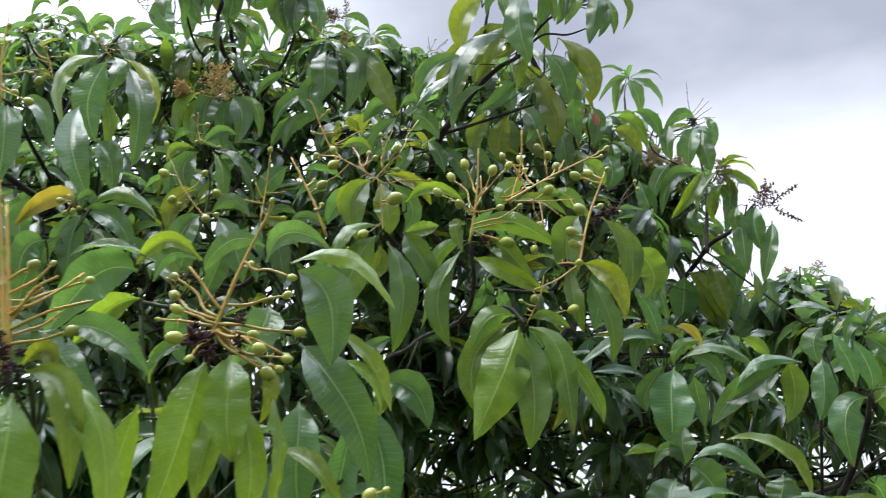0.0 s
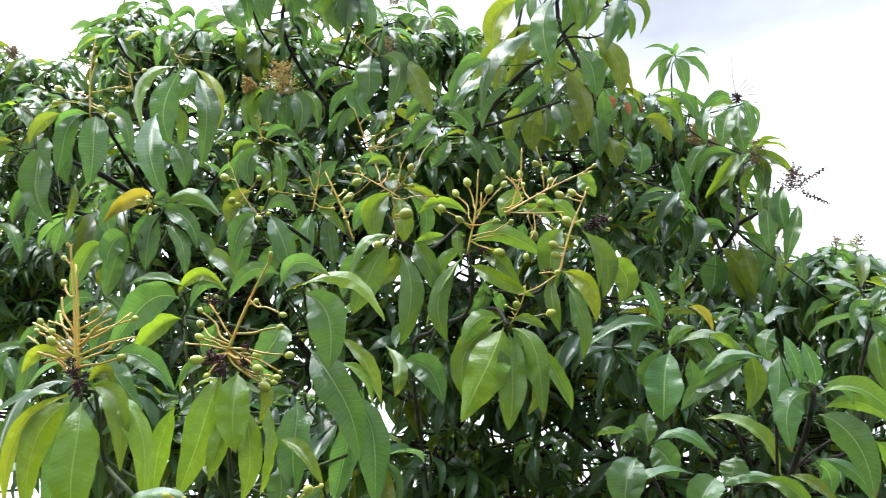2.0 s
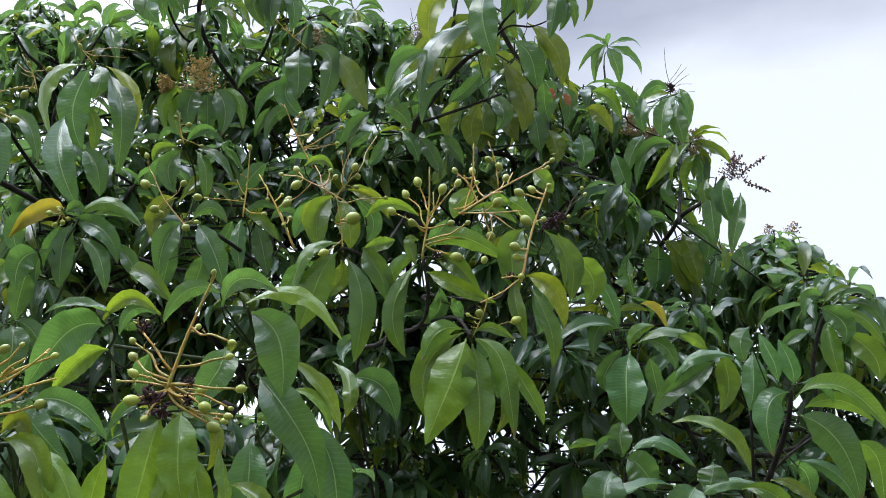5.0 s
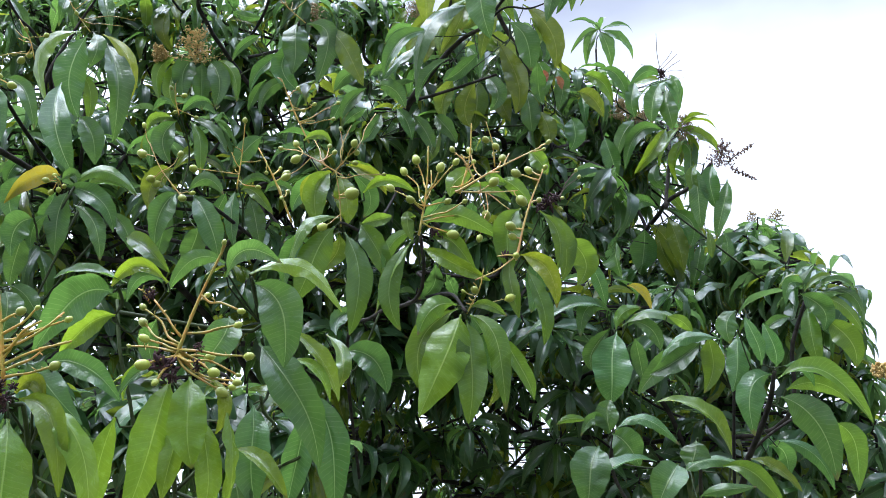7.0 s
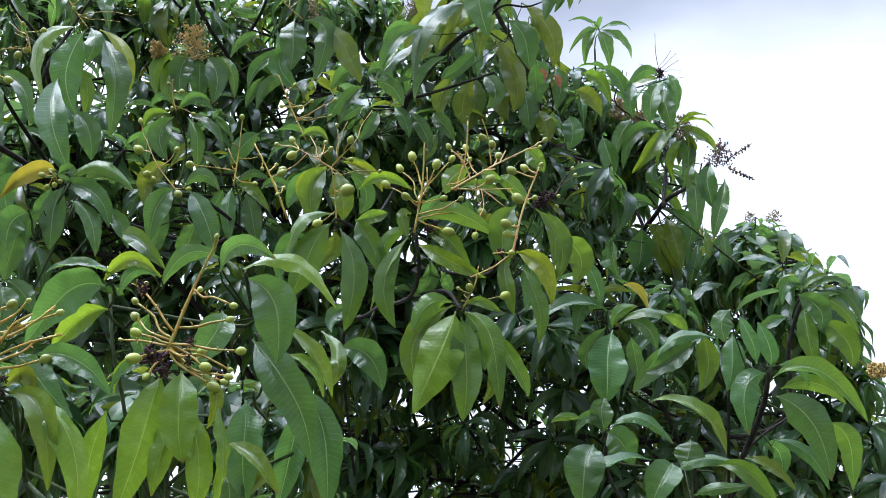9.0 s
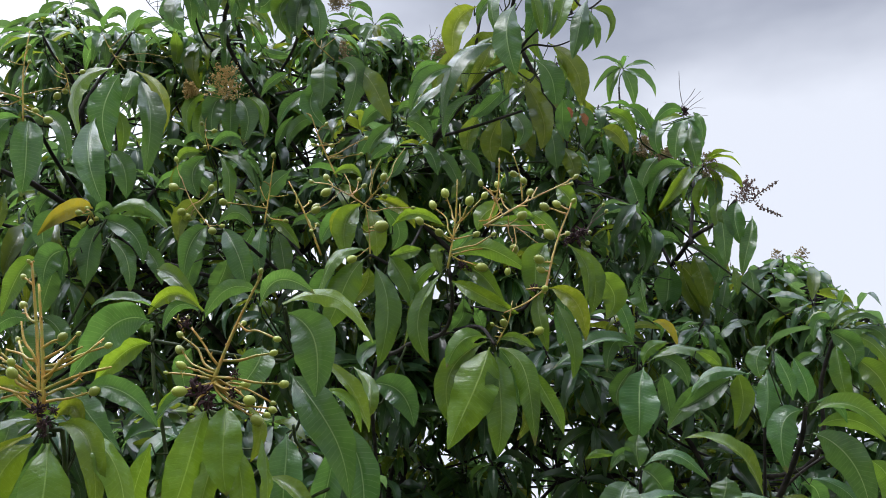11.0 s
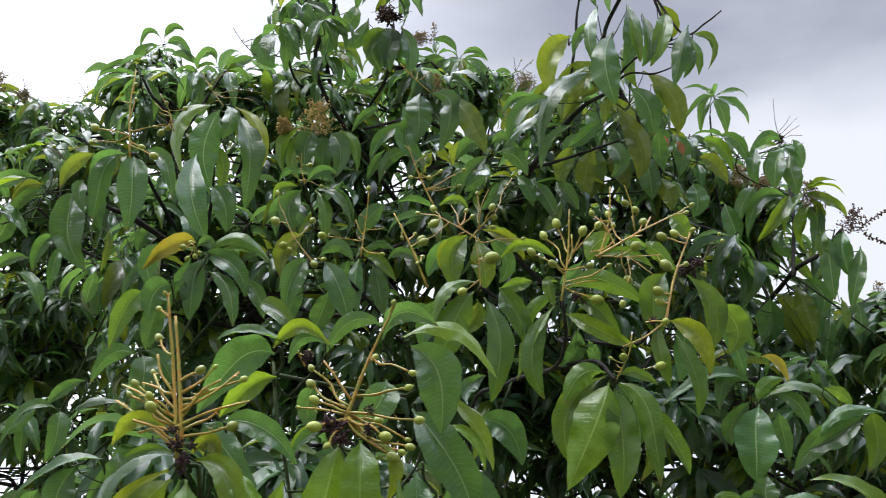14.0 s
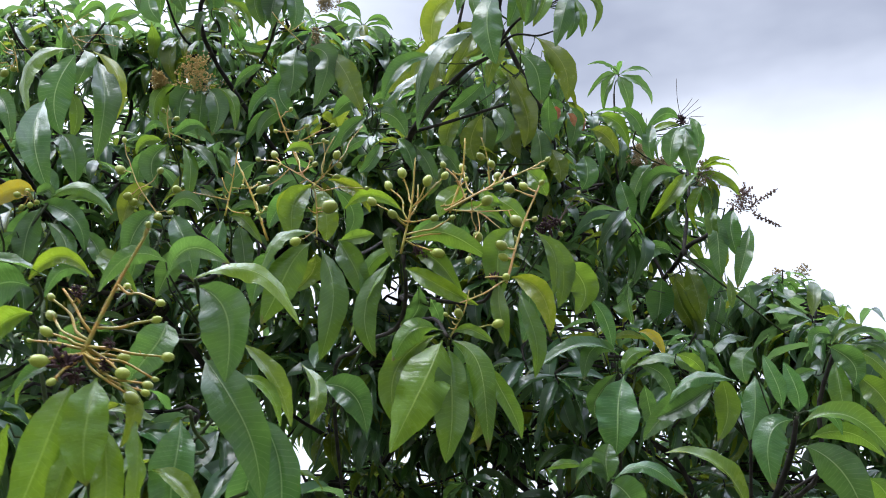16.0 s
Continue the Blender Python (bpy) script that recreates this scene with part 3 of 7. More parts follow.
shoot((-1.663, 2.172, 2.843), [("n", 1.30, -0.158, -0.025, -0.139, 0.087, -0.041, 0.085), ("g", 1.08, 0.083, -0.045, -0.065), ("g", 1.08, 0.027, -0.032, -0.121), ("o", 1.08, -0.057, -0.013, -0.154), ("g", 1.08, 0.120, -0.026, -0.098)])
shoot((-2.530, 3.133, 3.617), [("g", 1.08, -0.059, -0.047, -0.119), ("g", 1.08, 0.146, 0.006, -0.124), ("g", 1.08, 0.048, -0.012, -0.163), ("g", 1.08, -0.087, -0.091, -0.021), ("g", 1.08, 0.091, 0.072, 0.072)])
shoot((-1.638, 2.280, 3.127), [("n", 1.08, -0.057, -0.055, -0.100), ("g", 1.08, -0.017, -0.027, -0.153), ("g", 1.08, 0.141, -0.045, -0.041), ("g", 1.08, -0.077, -0.072, -0.064), ("g", 1.08, 0.102, -0.017, -0.127)])
shoot((-1.805, 2.789, 2.329), [("g", 1.08, 0.096, -0.015, -0.133), ("g", 1.08, -0.041, -0.099, 0.017), ("g", 1.08, -0.063, -0.043, -0.122), ("g", 1.08, 0.067, 0.070, 0.066), ("g", 1.08, 0.003, 0.022, -0.171)])
shoot((-1.457, 2.149, 1.897), [("g", 1.08, -0.091, -0.002, -0.134), ("g", 1.08, 0.136, -0.036, -0.032), ("g", 1.08, 0.095, -0.030, -0.097), ("g", 1.08, 0.200, -0.064, 0.062), ("g", 1.08, -0.012, -0.003, -0.162)])
shoot((-1.126, 2.003, 1.857), [("g", 1.08, -0.093, -0.060, -0.101), ("g", 1.08, 0.009, 0.129, -0.106), ("g", 1.08, -0.041, -0.028, -0.124), ("g", 1.08, 0.126, -0.024, -0.086)])
shoot((-2.839, 3.868, 4.329), [("gF", 0.41, 0.113, -0.038, -0.092), ("g", 0.74, 0.097, 0.001, -0.174), ("g", 1.08, -0.093, 0.109, -0.081), ("g", 1.08, 0.170, -0.020, -0.126)])
shoot((-2.434, 3.725, 4.231), [("g", 1.12, 0.054, -0.026, -0.134), ("gF", 1.08, 0.121, -0.019, -0.138), ("gF", 0.40, 0.248, -0.024, -0.084), ("g", 1.08, -0.021, -0.041, -0.114)])
shoot((-1.702, 2.454, 3.239), [("gF", 1.28, 0.085, -0.039, -0.097), ("gF", 0.71, -0.055, -0.075, -0.033), ("g", 1.08, -0.005, -0.051, -0.084)])
shoot((-2.527, 3.742, 4.171), [("g", 1.08, 0.071, -0.034, -0.110), ("g", 1.08, -0.004, -0.042, -0.107), ("g", 1.08, 0.122, -0.031, -0.109), ("g", 1.08, -0.035, -0.053, -0.085)])
shoot((0.659, 3.582, 3.886), [("RF", 1.36, -0.020, -0.044, -0.106), ("RF", 1.47, 0.008, -0.045, -0.097, 0.055, 0.013, -0.022)])



# ---- trees: the large leaves of the near shoots ----
OPEN_SIDE = Vector((0.0, 0.0, 1.75))
vary = random.Random(47)


def blade(kind, width, base, middle, tip):
    """One large leaf: a lance-shaped blade on a bowed midrib, keeled, with a wavy margin, turned to the open side of the crown."""
    length = (tip - base).length
    width *= 0.94
    middle = middle.lerp((base + tip) * 0.5, 0.12)
    full = max(width, (0.13 if kind == "y" else 0.22) * length)
    knee = middle * 2 - (base + tip) * 0.5
    turn = math.acos(min(1.0, width / full)) if width < full else 0.0
    toward = (OPEN_SIDE - middle).normalized()
    p1, p2, p3 = (vary.uniform(0, 6.3) for _ in range(3))
    fold, ripple = vary.uniform(0.2, 0.7), vary.uniform(0.07, 0.20)
    sway = vary.uniform(-0.018, 0.018) * length
    twist, widest = vary.uniform(-0.35, 0.35), vary.uniform(0.72, 1.08)
    nl, nw = 24, 6
    verts, uvs, faces = [], [], []
    hand = 0.0
    for i in range(nl + 1):
        s = i / nl
        spot = base * (1 - s) ** 2 + knee * 2 * s * (1 - s) + tip * s * s
        ahead = ((knee - base) * (1 - s) + (tip - knee) * s).normalized()
        face = toward - toward.dot(ahead) * ahead
        face = face.normalized() if face.length > 0.05 else Vector((0, -1, 0))
        if not hand:
            hand = 1.0 if face.cross(ahead).z * -1 > 0 else -1.0
        face = Matrix.Rotation(hand * turn + twist * (s - 0.4), 3, ahead) @ face
        side = ahead.cross(face)
        spot = spot + side * sway * math.sin(2 * math.pi * s)
        t = max(0.0, (s - 0.06) / 0.94)
        half = 0.5 * full * max(0.0, math.sin(math.pi * t ** widest)) ** 0.68 * (1 - 0.26 * t ** 4) / 0.98
        half = 0.0012 if i == nl else max(half, 0.0014 + 0.001 * (1 - s))
        for j in range(nw + 1):
            q = 2 * j / nw - 1
            a, b = (p1, p2) if q < 0 else (p2, p3)
            lift = fold * abs(q) * half + ripple * half * abs(q) ** 1.6 * (math.sin(11 * s + a) + 0.6 * math.sin(27 * s + b))
            verts.append(spot + side * q * half * (1 + 0.045 * math.sin(14 * s + b) + 0.025 * math.sin(37 * s + a)) - face * lift * (1 if fold < 0.4 else -1))
            uvs.append((0.5 + 0.5 * q, s))
    for i in range(nl):
        for j in range(nw):
            k = i * (nw + 1) + j
            faces.append((k, k + 1, k + nw + 2, k + nw + 1))
    mesh = grid_mesh("leaf", np.array(verts), faces, np.array(uvs))
    mesh.materials.append(LEAF[kind])
    return mesh


def whorl(node, leaves):
    """A shoot of the near crown: a twig back to the nearest wood, the leaf stalks, and its large leaves."""
    n = Vector(node)
    anchor = min(WOOD, key=lambda w: (w[0] - n).length + max(0.0, w[0].z - n.z) * 0.8 + max(0.0, n.y - w[0].y) * 0.8)[0]
    reach = (anchor - n).length
    bm = bmesh.new()
    bend = n + Vector((vary.uniform(-0.02, 0.02), 0.3 * reach, -0.3 * min(reach, 0.4)))
    tube(bm, smooth_path([n + Vector((0, 0, 0.008)), n + Vector((0, 0.03, -0.012)), bend, anchor], 4), 0.0026, 0.003 + 0.002 * min(reach, 0.8), 6, 0.1, vary)
    for kind, width, base, middle, tip in leaves:
        e = Vector(base)
        if e.length > 0.035:
            hidden = Vector((0, 0.05, -0.03))
            tube(bm, [n + e, n + e + hidden * 0.4, n + e * 0.6 + hidden, n + Vector((0, 0.09, -0.05))], 0.0014, 0.0020, 5)
        elif e.length > 0.006:
            tube(bm, [n, n + e * 0.5 + Vector((0, 0, 0.12 * e.length)), n + e], 0.0018, 0.0014, 5)
    twig = part("shoot", bm, TWIG, MAIN)
    for kind, width, base, middle, tip in leaves:
        mesh = blade(kind, width, n + Vector(base), n + Vector(middle), n + Vector(tip))
        part("leaf", mesh, None, twig, LEAF_LABEL[kind])


whorl((0.157, 1.600, 2.159), [("n", 0.101, (-0.011, 0.000, -0.009), (-0.047, -0.024, -0.113), (-0.100, 0.000, -0.226)), ("m", 0.059, (-0.016, 0.015, 0.008), (-0.101, 0.010, -0.059), (-0.087, 0.030, -0.178)), ("m", 0.050, (-0.020, -0.005, 0.010), (-0.068, -0.021, 0.005), (-0.103, -0.010, -0.057)), ("m", 0.072, (0.001, 0.010, -0.018), (0.013, -0.002, -0.137), (0.003, 0.020, -0.238)), ("m", 0.051, (0.008, 0.000, -0.011), (0.068, -0.022, -0.076), (0.080, 0.000, -0.217)), ("o", 0.035, (0.038, 0.010, -0.030), (0.077, 0.003, -0.123), (0.045, 0.020, -0.203)), ("m", 0.035, (0.078, 0.015, -0.050), (0.118, 0.015, -0.126), (0.143, 0.030, -0.187)), ("m", 0.024, (0.009, 0.000, 0.006), (0.048, -0.008, 0.011), (0.087, 0.000, -0.013)), ("g", 0.062, (0.009, 0.030, -0.004), (0.047, 0.047, -0.055), (0.053, 0.060, -0.125))])
whorl((-0.126, 1.680, 2.390), [("m", 0.028, (-0.006, -0.010, 0.007), (-0.082, -0.037, -0.019), (-0.109, -0.020, -0.121)), ("m", 0.077, (-0.014, 0.000, -0.011), (-0.056, -0.020, -0.089), (-0.099, 0.000, -0.194)), ("m", 0.063, (0.007, 0.000, -0.024), (0.051, -0.024, -0.159), (0.026, 0.000, -0.266)), ("m", 0.057, (0.042, 0.010, 0.003), (0.080, 0.005, -0.057), (0.102, 0.020, -0.135)), ("n", 0.015, (0.097, 0.010, -0.098), (0.091, 0.009, -0.150), (0.082, 0.020, -0.212)), ("m", 0.034, (0.042, 0.010, -0.002), (0.081, 0.012, 0.010), (0.116, 0.020, 0.021)), ("g", 0.053, (-0.098, 0.025, -0.021), (-0.124, 0.038, -0.073), (-0.134, 0.050, -0.138)), ("o", 0.048, (-0.010, 0.030, -0.020), (-0.011, 0.050, -0.055), (-0.052, 0.060, -0.100))])
whorl((-0.145, 1.740, 2.548), [("n", 0.063, (-0.017, 0.000, -0.006), (-0.056, -0.015, -0.071), (-0.042, 0.000, -0.150)), ("n", 0.060, (0.006, 0.000, -0.009), (0.023, -0.013, -0.079), (0.026, 0.000, -0.142)), ("y", 0.022, (-0.020, 0.005, -0.001), (-0.077, -0.001, -0.030), (-0.081, 0.010, -0.088)), ("y", 0.033, (0.019, 0.000, 0.012), (0.083, -0.013, -0.016), (0.118, 0.000, -0.067)), ("n", 0.022, (0.025, 0.005, 0.020), (0.059, -0.000, 0.008), (0.118, 0.010, -0.026)), ("n", 0.030, (0.064, -0.015, -0.067), (0.123, -0.043, -0.041), (0.190, -0.030, -0.074)), ("m", 0.025, (-0.088, 0.000, 0.078), (-0.048, -0.007, 0.094), (-0.018, -0.000, 0.068)), ("g", 0.054, (-0.024, 0.030, 0.007), (-0.089, 0.046, -0.031), (-0.117, 0.060, -0.086)), ("g", 0.048, (0.024, 0.030, 0.007), (0.079, 0.048, -0.047), (0.058, 0.060, -0.102))])
whorl((0.054, 1.660, 2.354), [("m", 0.048, (0.015, 0.000, 0.024), (0.095, -0.018, 0.042), (0.190, 0.000, -0.017)), ("m", 0.043, (0.029, 0.000, -0.006), (0.085, -0.014, -0.029), (0.130, 0.000, -0.096)), ("n", 0.040, (0.010, 0.000, -0.035), (0.068, -0.017, -0.070), (0.160, 0.000, -0.111)), ("m", 0.033, (-0.008, 0.000, 0.041), (-0.029, -0.006, 0.036), (-0.012, 0.000, -0.022)), ("n", 0.015, (-0.012, 0.005, -0.014), (-0.061, -0.009, -0.075), (-0.097, 0.010, -0.184)), ("m", 0.052, (-0.014, 0.000, -0.016), (-0.069, -0.021, -0.123), (-0.039, 0.000, -0.226)), ("m", 0.034, (-0.009, 0.015, 0.010), (-0.061, 0.018, -0.010), (-0.081, 0.030, -0.087)), ("g", 0.044, (0.035, 0.050, -0.054), (0.036, 0.090, -0.095), (-0.003, 0.100, -0.127)), ("g", 0.031, (0.060, 0.050, -0.081), (0.075, 0.093, -0.095), (0.085, 0.100, -0.122))])
whorl((0.253, 1.630, 2.294), [("m", 0.070, (0.032, 0.015, 0.116), (-0.002, 0.015, 0.058), (0.009, 0.030, -0.036)), ("m", 0.036, (0.004, 0.000, -0.009), (0.003, -0.014, -0.077), (0.020, 0.000, -0.145)), ("y", 0.046, (0.027, 0.000, -0.000), (0.090, -0.014, -0.039), (0.103, 0.000, -0.122)), ("m", 0.038, (0.039, 0.000, -0.032), (0.072, -0.018, -0.119), (0.072, 0.000, -0.205)), ("m", 0.033, (0.075, 0.010, 0.108), (0.120, 0.006, 0.041), (0.112, 0.020, -0.029)), ("m", 0.050, (0.105, 0.020, 0.103), (0.137, 0.025, 0.028), (0.124, 0.040, -0.048)), ("m", 0.068, (0.138, 0.030, 0.048), (0.184, 0.049, 0.003), (0.161, 0.060, -0.055)), ("g", 0.050, (0.071, 0.040, 0.020), (0.067, 0.066, -0.051), (0.055, 0.080, -0.112))])
whorl((0.161, 1.780, 2.508), [("m", 0.041, (0.094, 0.000, 0.032), (0.130, -0.010, 0.005), (0.169, 0.000, -0.040)), ("m", 0.027, (0.001, 0.000, -0.000), (0.060, -0.012, 0.006), (0.116, 0.000, -0.031)), ("m", 0.055, (0.026, 0.000, 0.057), (-0.017, -0.009, 0.029), (-0.035, 0.000, -0.015)), ("m", 0.047, (0.163, 0.000, 0.107), (0.189, -0.008, 0.076), (0.207, 0.000, 0.043)), ("m", 0.030, (0.057, 0.000, 0.055), (0.075, -0.006, 0.029), (0.109, 0.000, 0.017)), ("g", 0.042, (-0.046, 0.025, -0.001), (-0.074, 0.042, -0.039), (-0.102, 0.050, -0.051)), ("g", 0.048, (0.024, 0.040, -0.011), (0.004, 0.072, -0.044), (-0.044, 0.080, -0.025))])
whorl((-0.983, 2.110, 2.663), [("Y", 0.057, (-0.007, -0.000, 0.029), (-0.067, -0.017, 0.023), (-0.156, 0.000, -0.057)), ("g", 0.037, (-0.002, 0.000, 0.015), (0.032, -0.006, 0.034), (0.053, 0.000, -0.008)), ("g", 0.063, (0.014, 0.000, -0.004), (0.122, -0.021, -0.046), (0.164, 0.000, -0.144)), ("g", 0.052, (0.043, 0.000, -0.062), (0.126, -0.019, -0.137), (0.137, 0.000, -0.230)), ("g", 0.049, (0.137, 0.010, -0.080), (0.195, 0.006, -0.128), (0.218, 0.020, -0.199)), ("g", 0.072, (0.023, 0.000, -0.018), (0.009, -0.019, -0.119), (0.008, 0.000, -0.212)), ("m", 0.040, (0.029, 0.000, -0.008), (0.126, -0.019, 0.042), (0.220, 0.000, -0.031)), ("m", 0.027, (0.062, 0.005, -0.006), (0.139, -0.006, 0.011), (0.214, 0.010, -0.032)), ("g", 0.044, (-0.021, 0.015, -0.016), (-0.039, 0.019, -0.068), (-0.057, 0.030, -0.118))])
whorl((-1.023, 2.050, 2.540), [("g", 0.080, (0.004, 0.000, -0.003), (-0.038, -0.012, -0.032), (-0.042, 0.000, -0.112)), ("m", 0.064, (-0.074, 0.000, -0.024), (-0.110, -0.018, -0.081), (-0.142, 0.000, -0.195)), ("g", 0.061, (-0.067, 0.040, 0.141), (-0.111, 0.067, 0.087), (-0.084, 0.080, 0.016)), ("g", 0.066, (-0.037, 0.050, 0.008), (-0.070, 0.081, -0.086), (-0.082, 0.100, -0.166)), ("g", 0.039, (0.031, 0.025, 0.016), (-0.013, 0.039, -0.013), (-0.016, 0.050, -0.079))])
whorl((-0.631, 2.090, 2.633), [("g", 0.071, (-0.011, 0.000, -0.003), (-0.049, -0.017, -0.062), (-0.061, -0.000, -0.163)), ("g", 0.074, (0.032, 0.000, -0.004), (0.093, -0.021, -0.100), (0.120, 0.000, -0.198)), ("o", 0.063, (-0.035, 0.015, 0.079), (-0.093, 0.016, 0.040), (-0.096, 0.030, -0.048)), ("g", 0.043, (0.018, 0.000, -0.000), (0.067, -0.010, 0.041), (0.119, 0.000, -0.008)), ("m", 0.052, (-0.123, -0.050, -0.153), (-0.036, -0.119, -0.207), (0.021, -0.100, -0.271)), ("g", 0.070, (0.044, 0.050, -0.083), (0.021, 0.086, -0.134), (-0.007, 0.100, -0.209)), ("g", 0.057, (-0.037, 0.050, -0.037), (-0.072, 0.084, -0.113), (-0.091, 0.100, -0.178))])
whorl((-0.570, 2.490, 2.817), [("g", 0.053, (-0.008, 0.000, -0.021), (-0.011, -0.020, -0.118), (0.004, 0.000, -0.219)), ("m", 0.042, (0.010, 0.000, -0.013), (0.068, -0.014, -0.031), (0.123, 0.000, -0.103)), ("g", 0.029, (0.006, 0.000, -0.008), (0.056, -0.011, 0.032), (0.118, 0.000, 0.003)), ("g", 0.038, (0.089, 0.000, -0.026), (0.145, -0.012, 0.002), (0.208, -0.000, -0.039)), ("g", 0.068, (0.036, 0.020, -0.034), (0.063, 0.022, -0.119), (0.080, 0.040, -0.203)), ("g", 0.070, (0.071, 0.000, 0.182), (0.024, -0.015, 0.132), (-0.021, 0.000, 0.063)), ("g", 0.047, (-0.050, 0.050, -0.004), (-0.083, 0.086, -0.053), (-0.132, 0.100, -0.110))])
whorl((-0.793, 2.500, 3.091), [("g", 0.040, (0.004, 0.000, -0.002), (0.056, -0.011, 0.045), (0.112, -0.000, 0.032)), ("m", 0.051, (0.039, 0.000, -0.030), (0.091, -0.020, -0.128), (0.089, 0.000, -0.226)), ("g", 0.079, (-0.006, 0.000, -0.029), (-0.048, -0.016, -0.107), (-0.012, 0.000, -0.191)), ("m", 0.040, (-0.023, 0.000, -0.015), (-0.078, -0.010, -0.019), (-0.104, 0.000, -0.067)), ("g", 0.028, (-0.023, 0.000, 0.030), (-0.060, -0.007, 0.049), (-0.091, 0.000, 0.008)), ("g", 0.032, (0.047, 0.000, -0.025), (0.122, -0.018, -0.067), (0.177, 0.000, -0.155)), ("g", 0.057, (-0.034, 0.030, -0.040), (-0.107, 0.044, -0.077), (-0.097, 0.060, -0.181))])
whorl((-1.019, 2.250, 3.256), [("m", 0.045, (-0.036, -0.000, 0.001), (-0.154, -0.029, -0.090), (-0.103, -0.000, -0.281)), ("g", 0.104, (-0.014, -0.000, -0.013), (-0.045, -0.029, -0.151), (-0.008, -0.000, -0.307)), ("g", 0.060, (0.008, -0.010, -0.011), (0.040, -0.033, -0.083), (0.014, -0.020, -0.143)), ("y", 0.045, (0.033, -0.000, -0.010), (0.145, -0.028, -0.113), (0.139, -0.000, -0.273)), ("g", 0.080, (0.047, -0.000, -0.037), (0.125, -0.036, -0.228), (0.110, -0.000, -0.391)), ("g", 0.091, (-0.057, -0.040, -0.207), (-0.024, -0.114, -0.396), (0.036, -0.080, -0.531)), ("g", 0.077, (-0.013, 0.010, -0.298), (0.047, 0.002, -0.370), (0.056, 0.020, -0.460)), ("m", 0.045, (-0.025, 0.025, -0.138), (0.012, 0.034, -0.219), (0.000, 0.050, -0.295))])
whorl((-1.231, 2.100, 2.987), [("g", 0.093, (0.004, 0.000, -0.004), (0.032, -0.026, -0.132), (0.028, 0.000, -0.264)), ("g", 0.070, (-0.047, 0.000, -0.003), (-0.077, -0.023, -0.094), (-0.086, 0.000, -0.225)), ("g", 0.052, (0.042, 0.000, 0.015), (0.125, -0.020, -0.047), (0.150, 0.000, -0.154)), ("g", 0.046, (-0.027, 0.010, 0.006), (-0.099, 0.007, -0.002), (-0.134, 0.020, -0.071)), ("o", 0.051, (-0.139, 0.030, 0.020), (-0.211, 0.045, 0.001), (-0.248, 0.060, -0.084)), ("g", 0.045, (-0.143, 0.000, -0.089), (-0.143, -0.012, -0.136), (-0.115, 0.000, -0.202))])
whorl((-1.446, 2.200, 2.923), [("g", 0.106, (-0.008, 0.000, -0.008), (0.008, -0.029, -0.157), (0.086, 0.000, -0.284)), ("g", 0.066, (0.099, 0.015, 0.063), (0.058, 0.010, -0.020), (0.089, 0.030, -0.136)), ("o", 0.028, (0.133, 0.000, -0.142), (0.144, -0.015, -0.210), (0.131, 0.000, -0.288)), ("o", 0.033, (-0.116, 0.000, 0.014), (-0.175, -0.011, 0.010), (-0.208, -0.000, -0.045)), ("g", 0.040, (-0.116, 0.000, -0.006), (-0.164, -0.014, -0.037), (-0.212, 0.000, -0.106)), ("g", 0.070, (-0.224, 0.020, -0.023), (-0.223, 0.024, -0.111), (-0.268, 0.040, -0.175)), ("g", 0.056, (-0.157, 0.025, 0.053), (-0.269, 0.028, 0.057), (-0.370, 0.050, 0.007)), ("g", 0.047, (0.090, 0.050, -0.260), (0.061, 0.088, -0.303), (0.050, 0.100, -0.356))])
whorl((-0.862, 2.780, 3.466), [("m", 0.050, (-0.047, 0.000, 0.012), (-0.116, -0.020, -0.045), (-0.098, 0.000, -0.187)), ("m", 0.058, (-0.037, 0.000, -0.004), (-0.068, -0.021, -0.116), (-0.032, 0.000, -0.218)), ("g", 0.090, (0.009, 0.000, -0.000), (-0.022, -0.018, -0.077), (-0.013, -0.000, -0.178)), ("g", 0.085, (0.070, 0.000, -0.007), (0.125, -0.020, -0.087), (0.109, 0.000, -0.206)), ("m", 0.049, (0.106, 0.000, -0.003), (0.178, -0.020, -0.070), (0.191, 0.000, -0.183)), ("g", 0.077, (0.037, 0.025, -0.007), (0.042, 0.031, -0.089), (0.046, 0.050, -0.194))])
whorl((-0.359, 2.380, 3.382), [("g", 0.097, (-0.024, 0.000, -0.006), (-0.022, -0.020, -0.110), (-0.032, 0.000, -0.207)), ("g", 0.081, (0.008, 0.000, -0.014), (0.095, -0.023, -0.077), (0.050, 0.000, -0.244)), ("g", 0.078, (-0.027, 0.020, -0.074), (-0.079, 0.021, -0.174), (0.000, 0.040, -0.260)), ("o", 0.081, (0.076, 0.000, -0.030), (0.158, -0.026, -0.141), (0.207, 0.000, -0.252)), ("g", 0.047, (-0.089, 0.025, -0.035), (-0.067, 0.034, -0.110), (-0.076, 0.050, -0.191))])
whorl((-0.137, 2.500, 3.214), [("g", 0.060, (-0.028, 0.000, 0.023), (-0.083, -0.012, 0.022), (-0.129, 0.000, -0.042)), ("g", 0.048, (-0.004, 0.000, 0.018), (0.036, -0.009, 0.044), (0.087, 0.000, -0.007)), ("g", 0.059, (0.014, 0.000, -0.014), (0.083, -0.014, -0.035), (0.122, 0.000, -0.106)), ("g", 0.051, (-0.016, 0.000, -0.025), (-0.074, -0.014, -0.087), (-0.094, 0.000, -0.145)), ("g", 0.027, (0.035, -0.050, -0.031), (0.104, -0.121, 0.015), (0.192, -0.100, 0.103))])
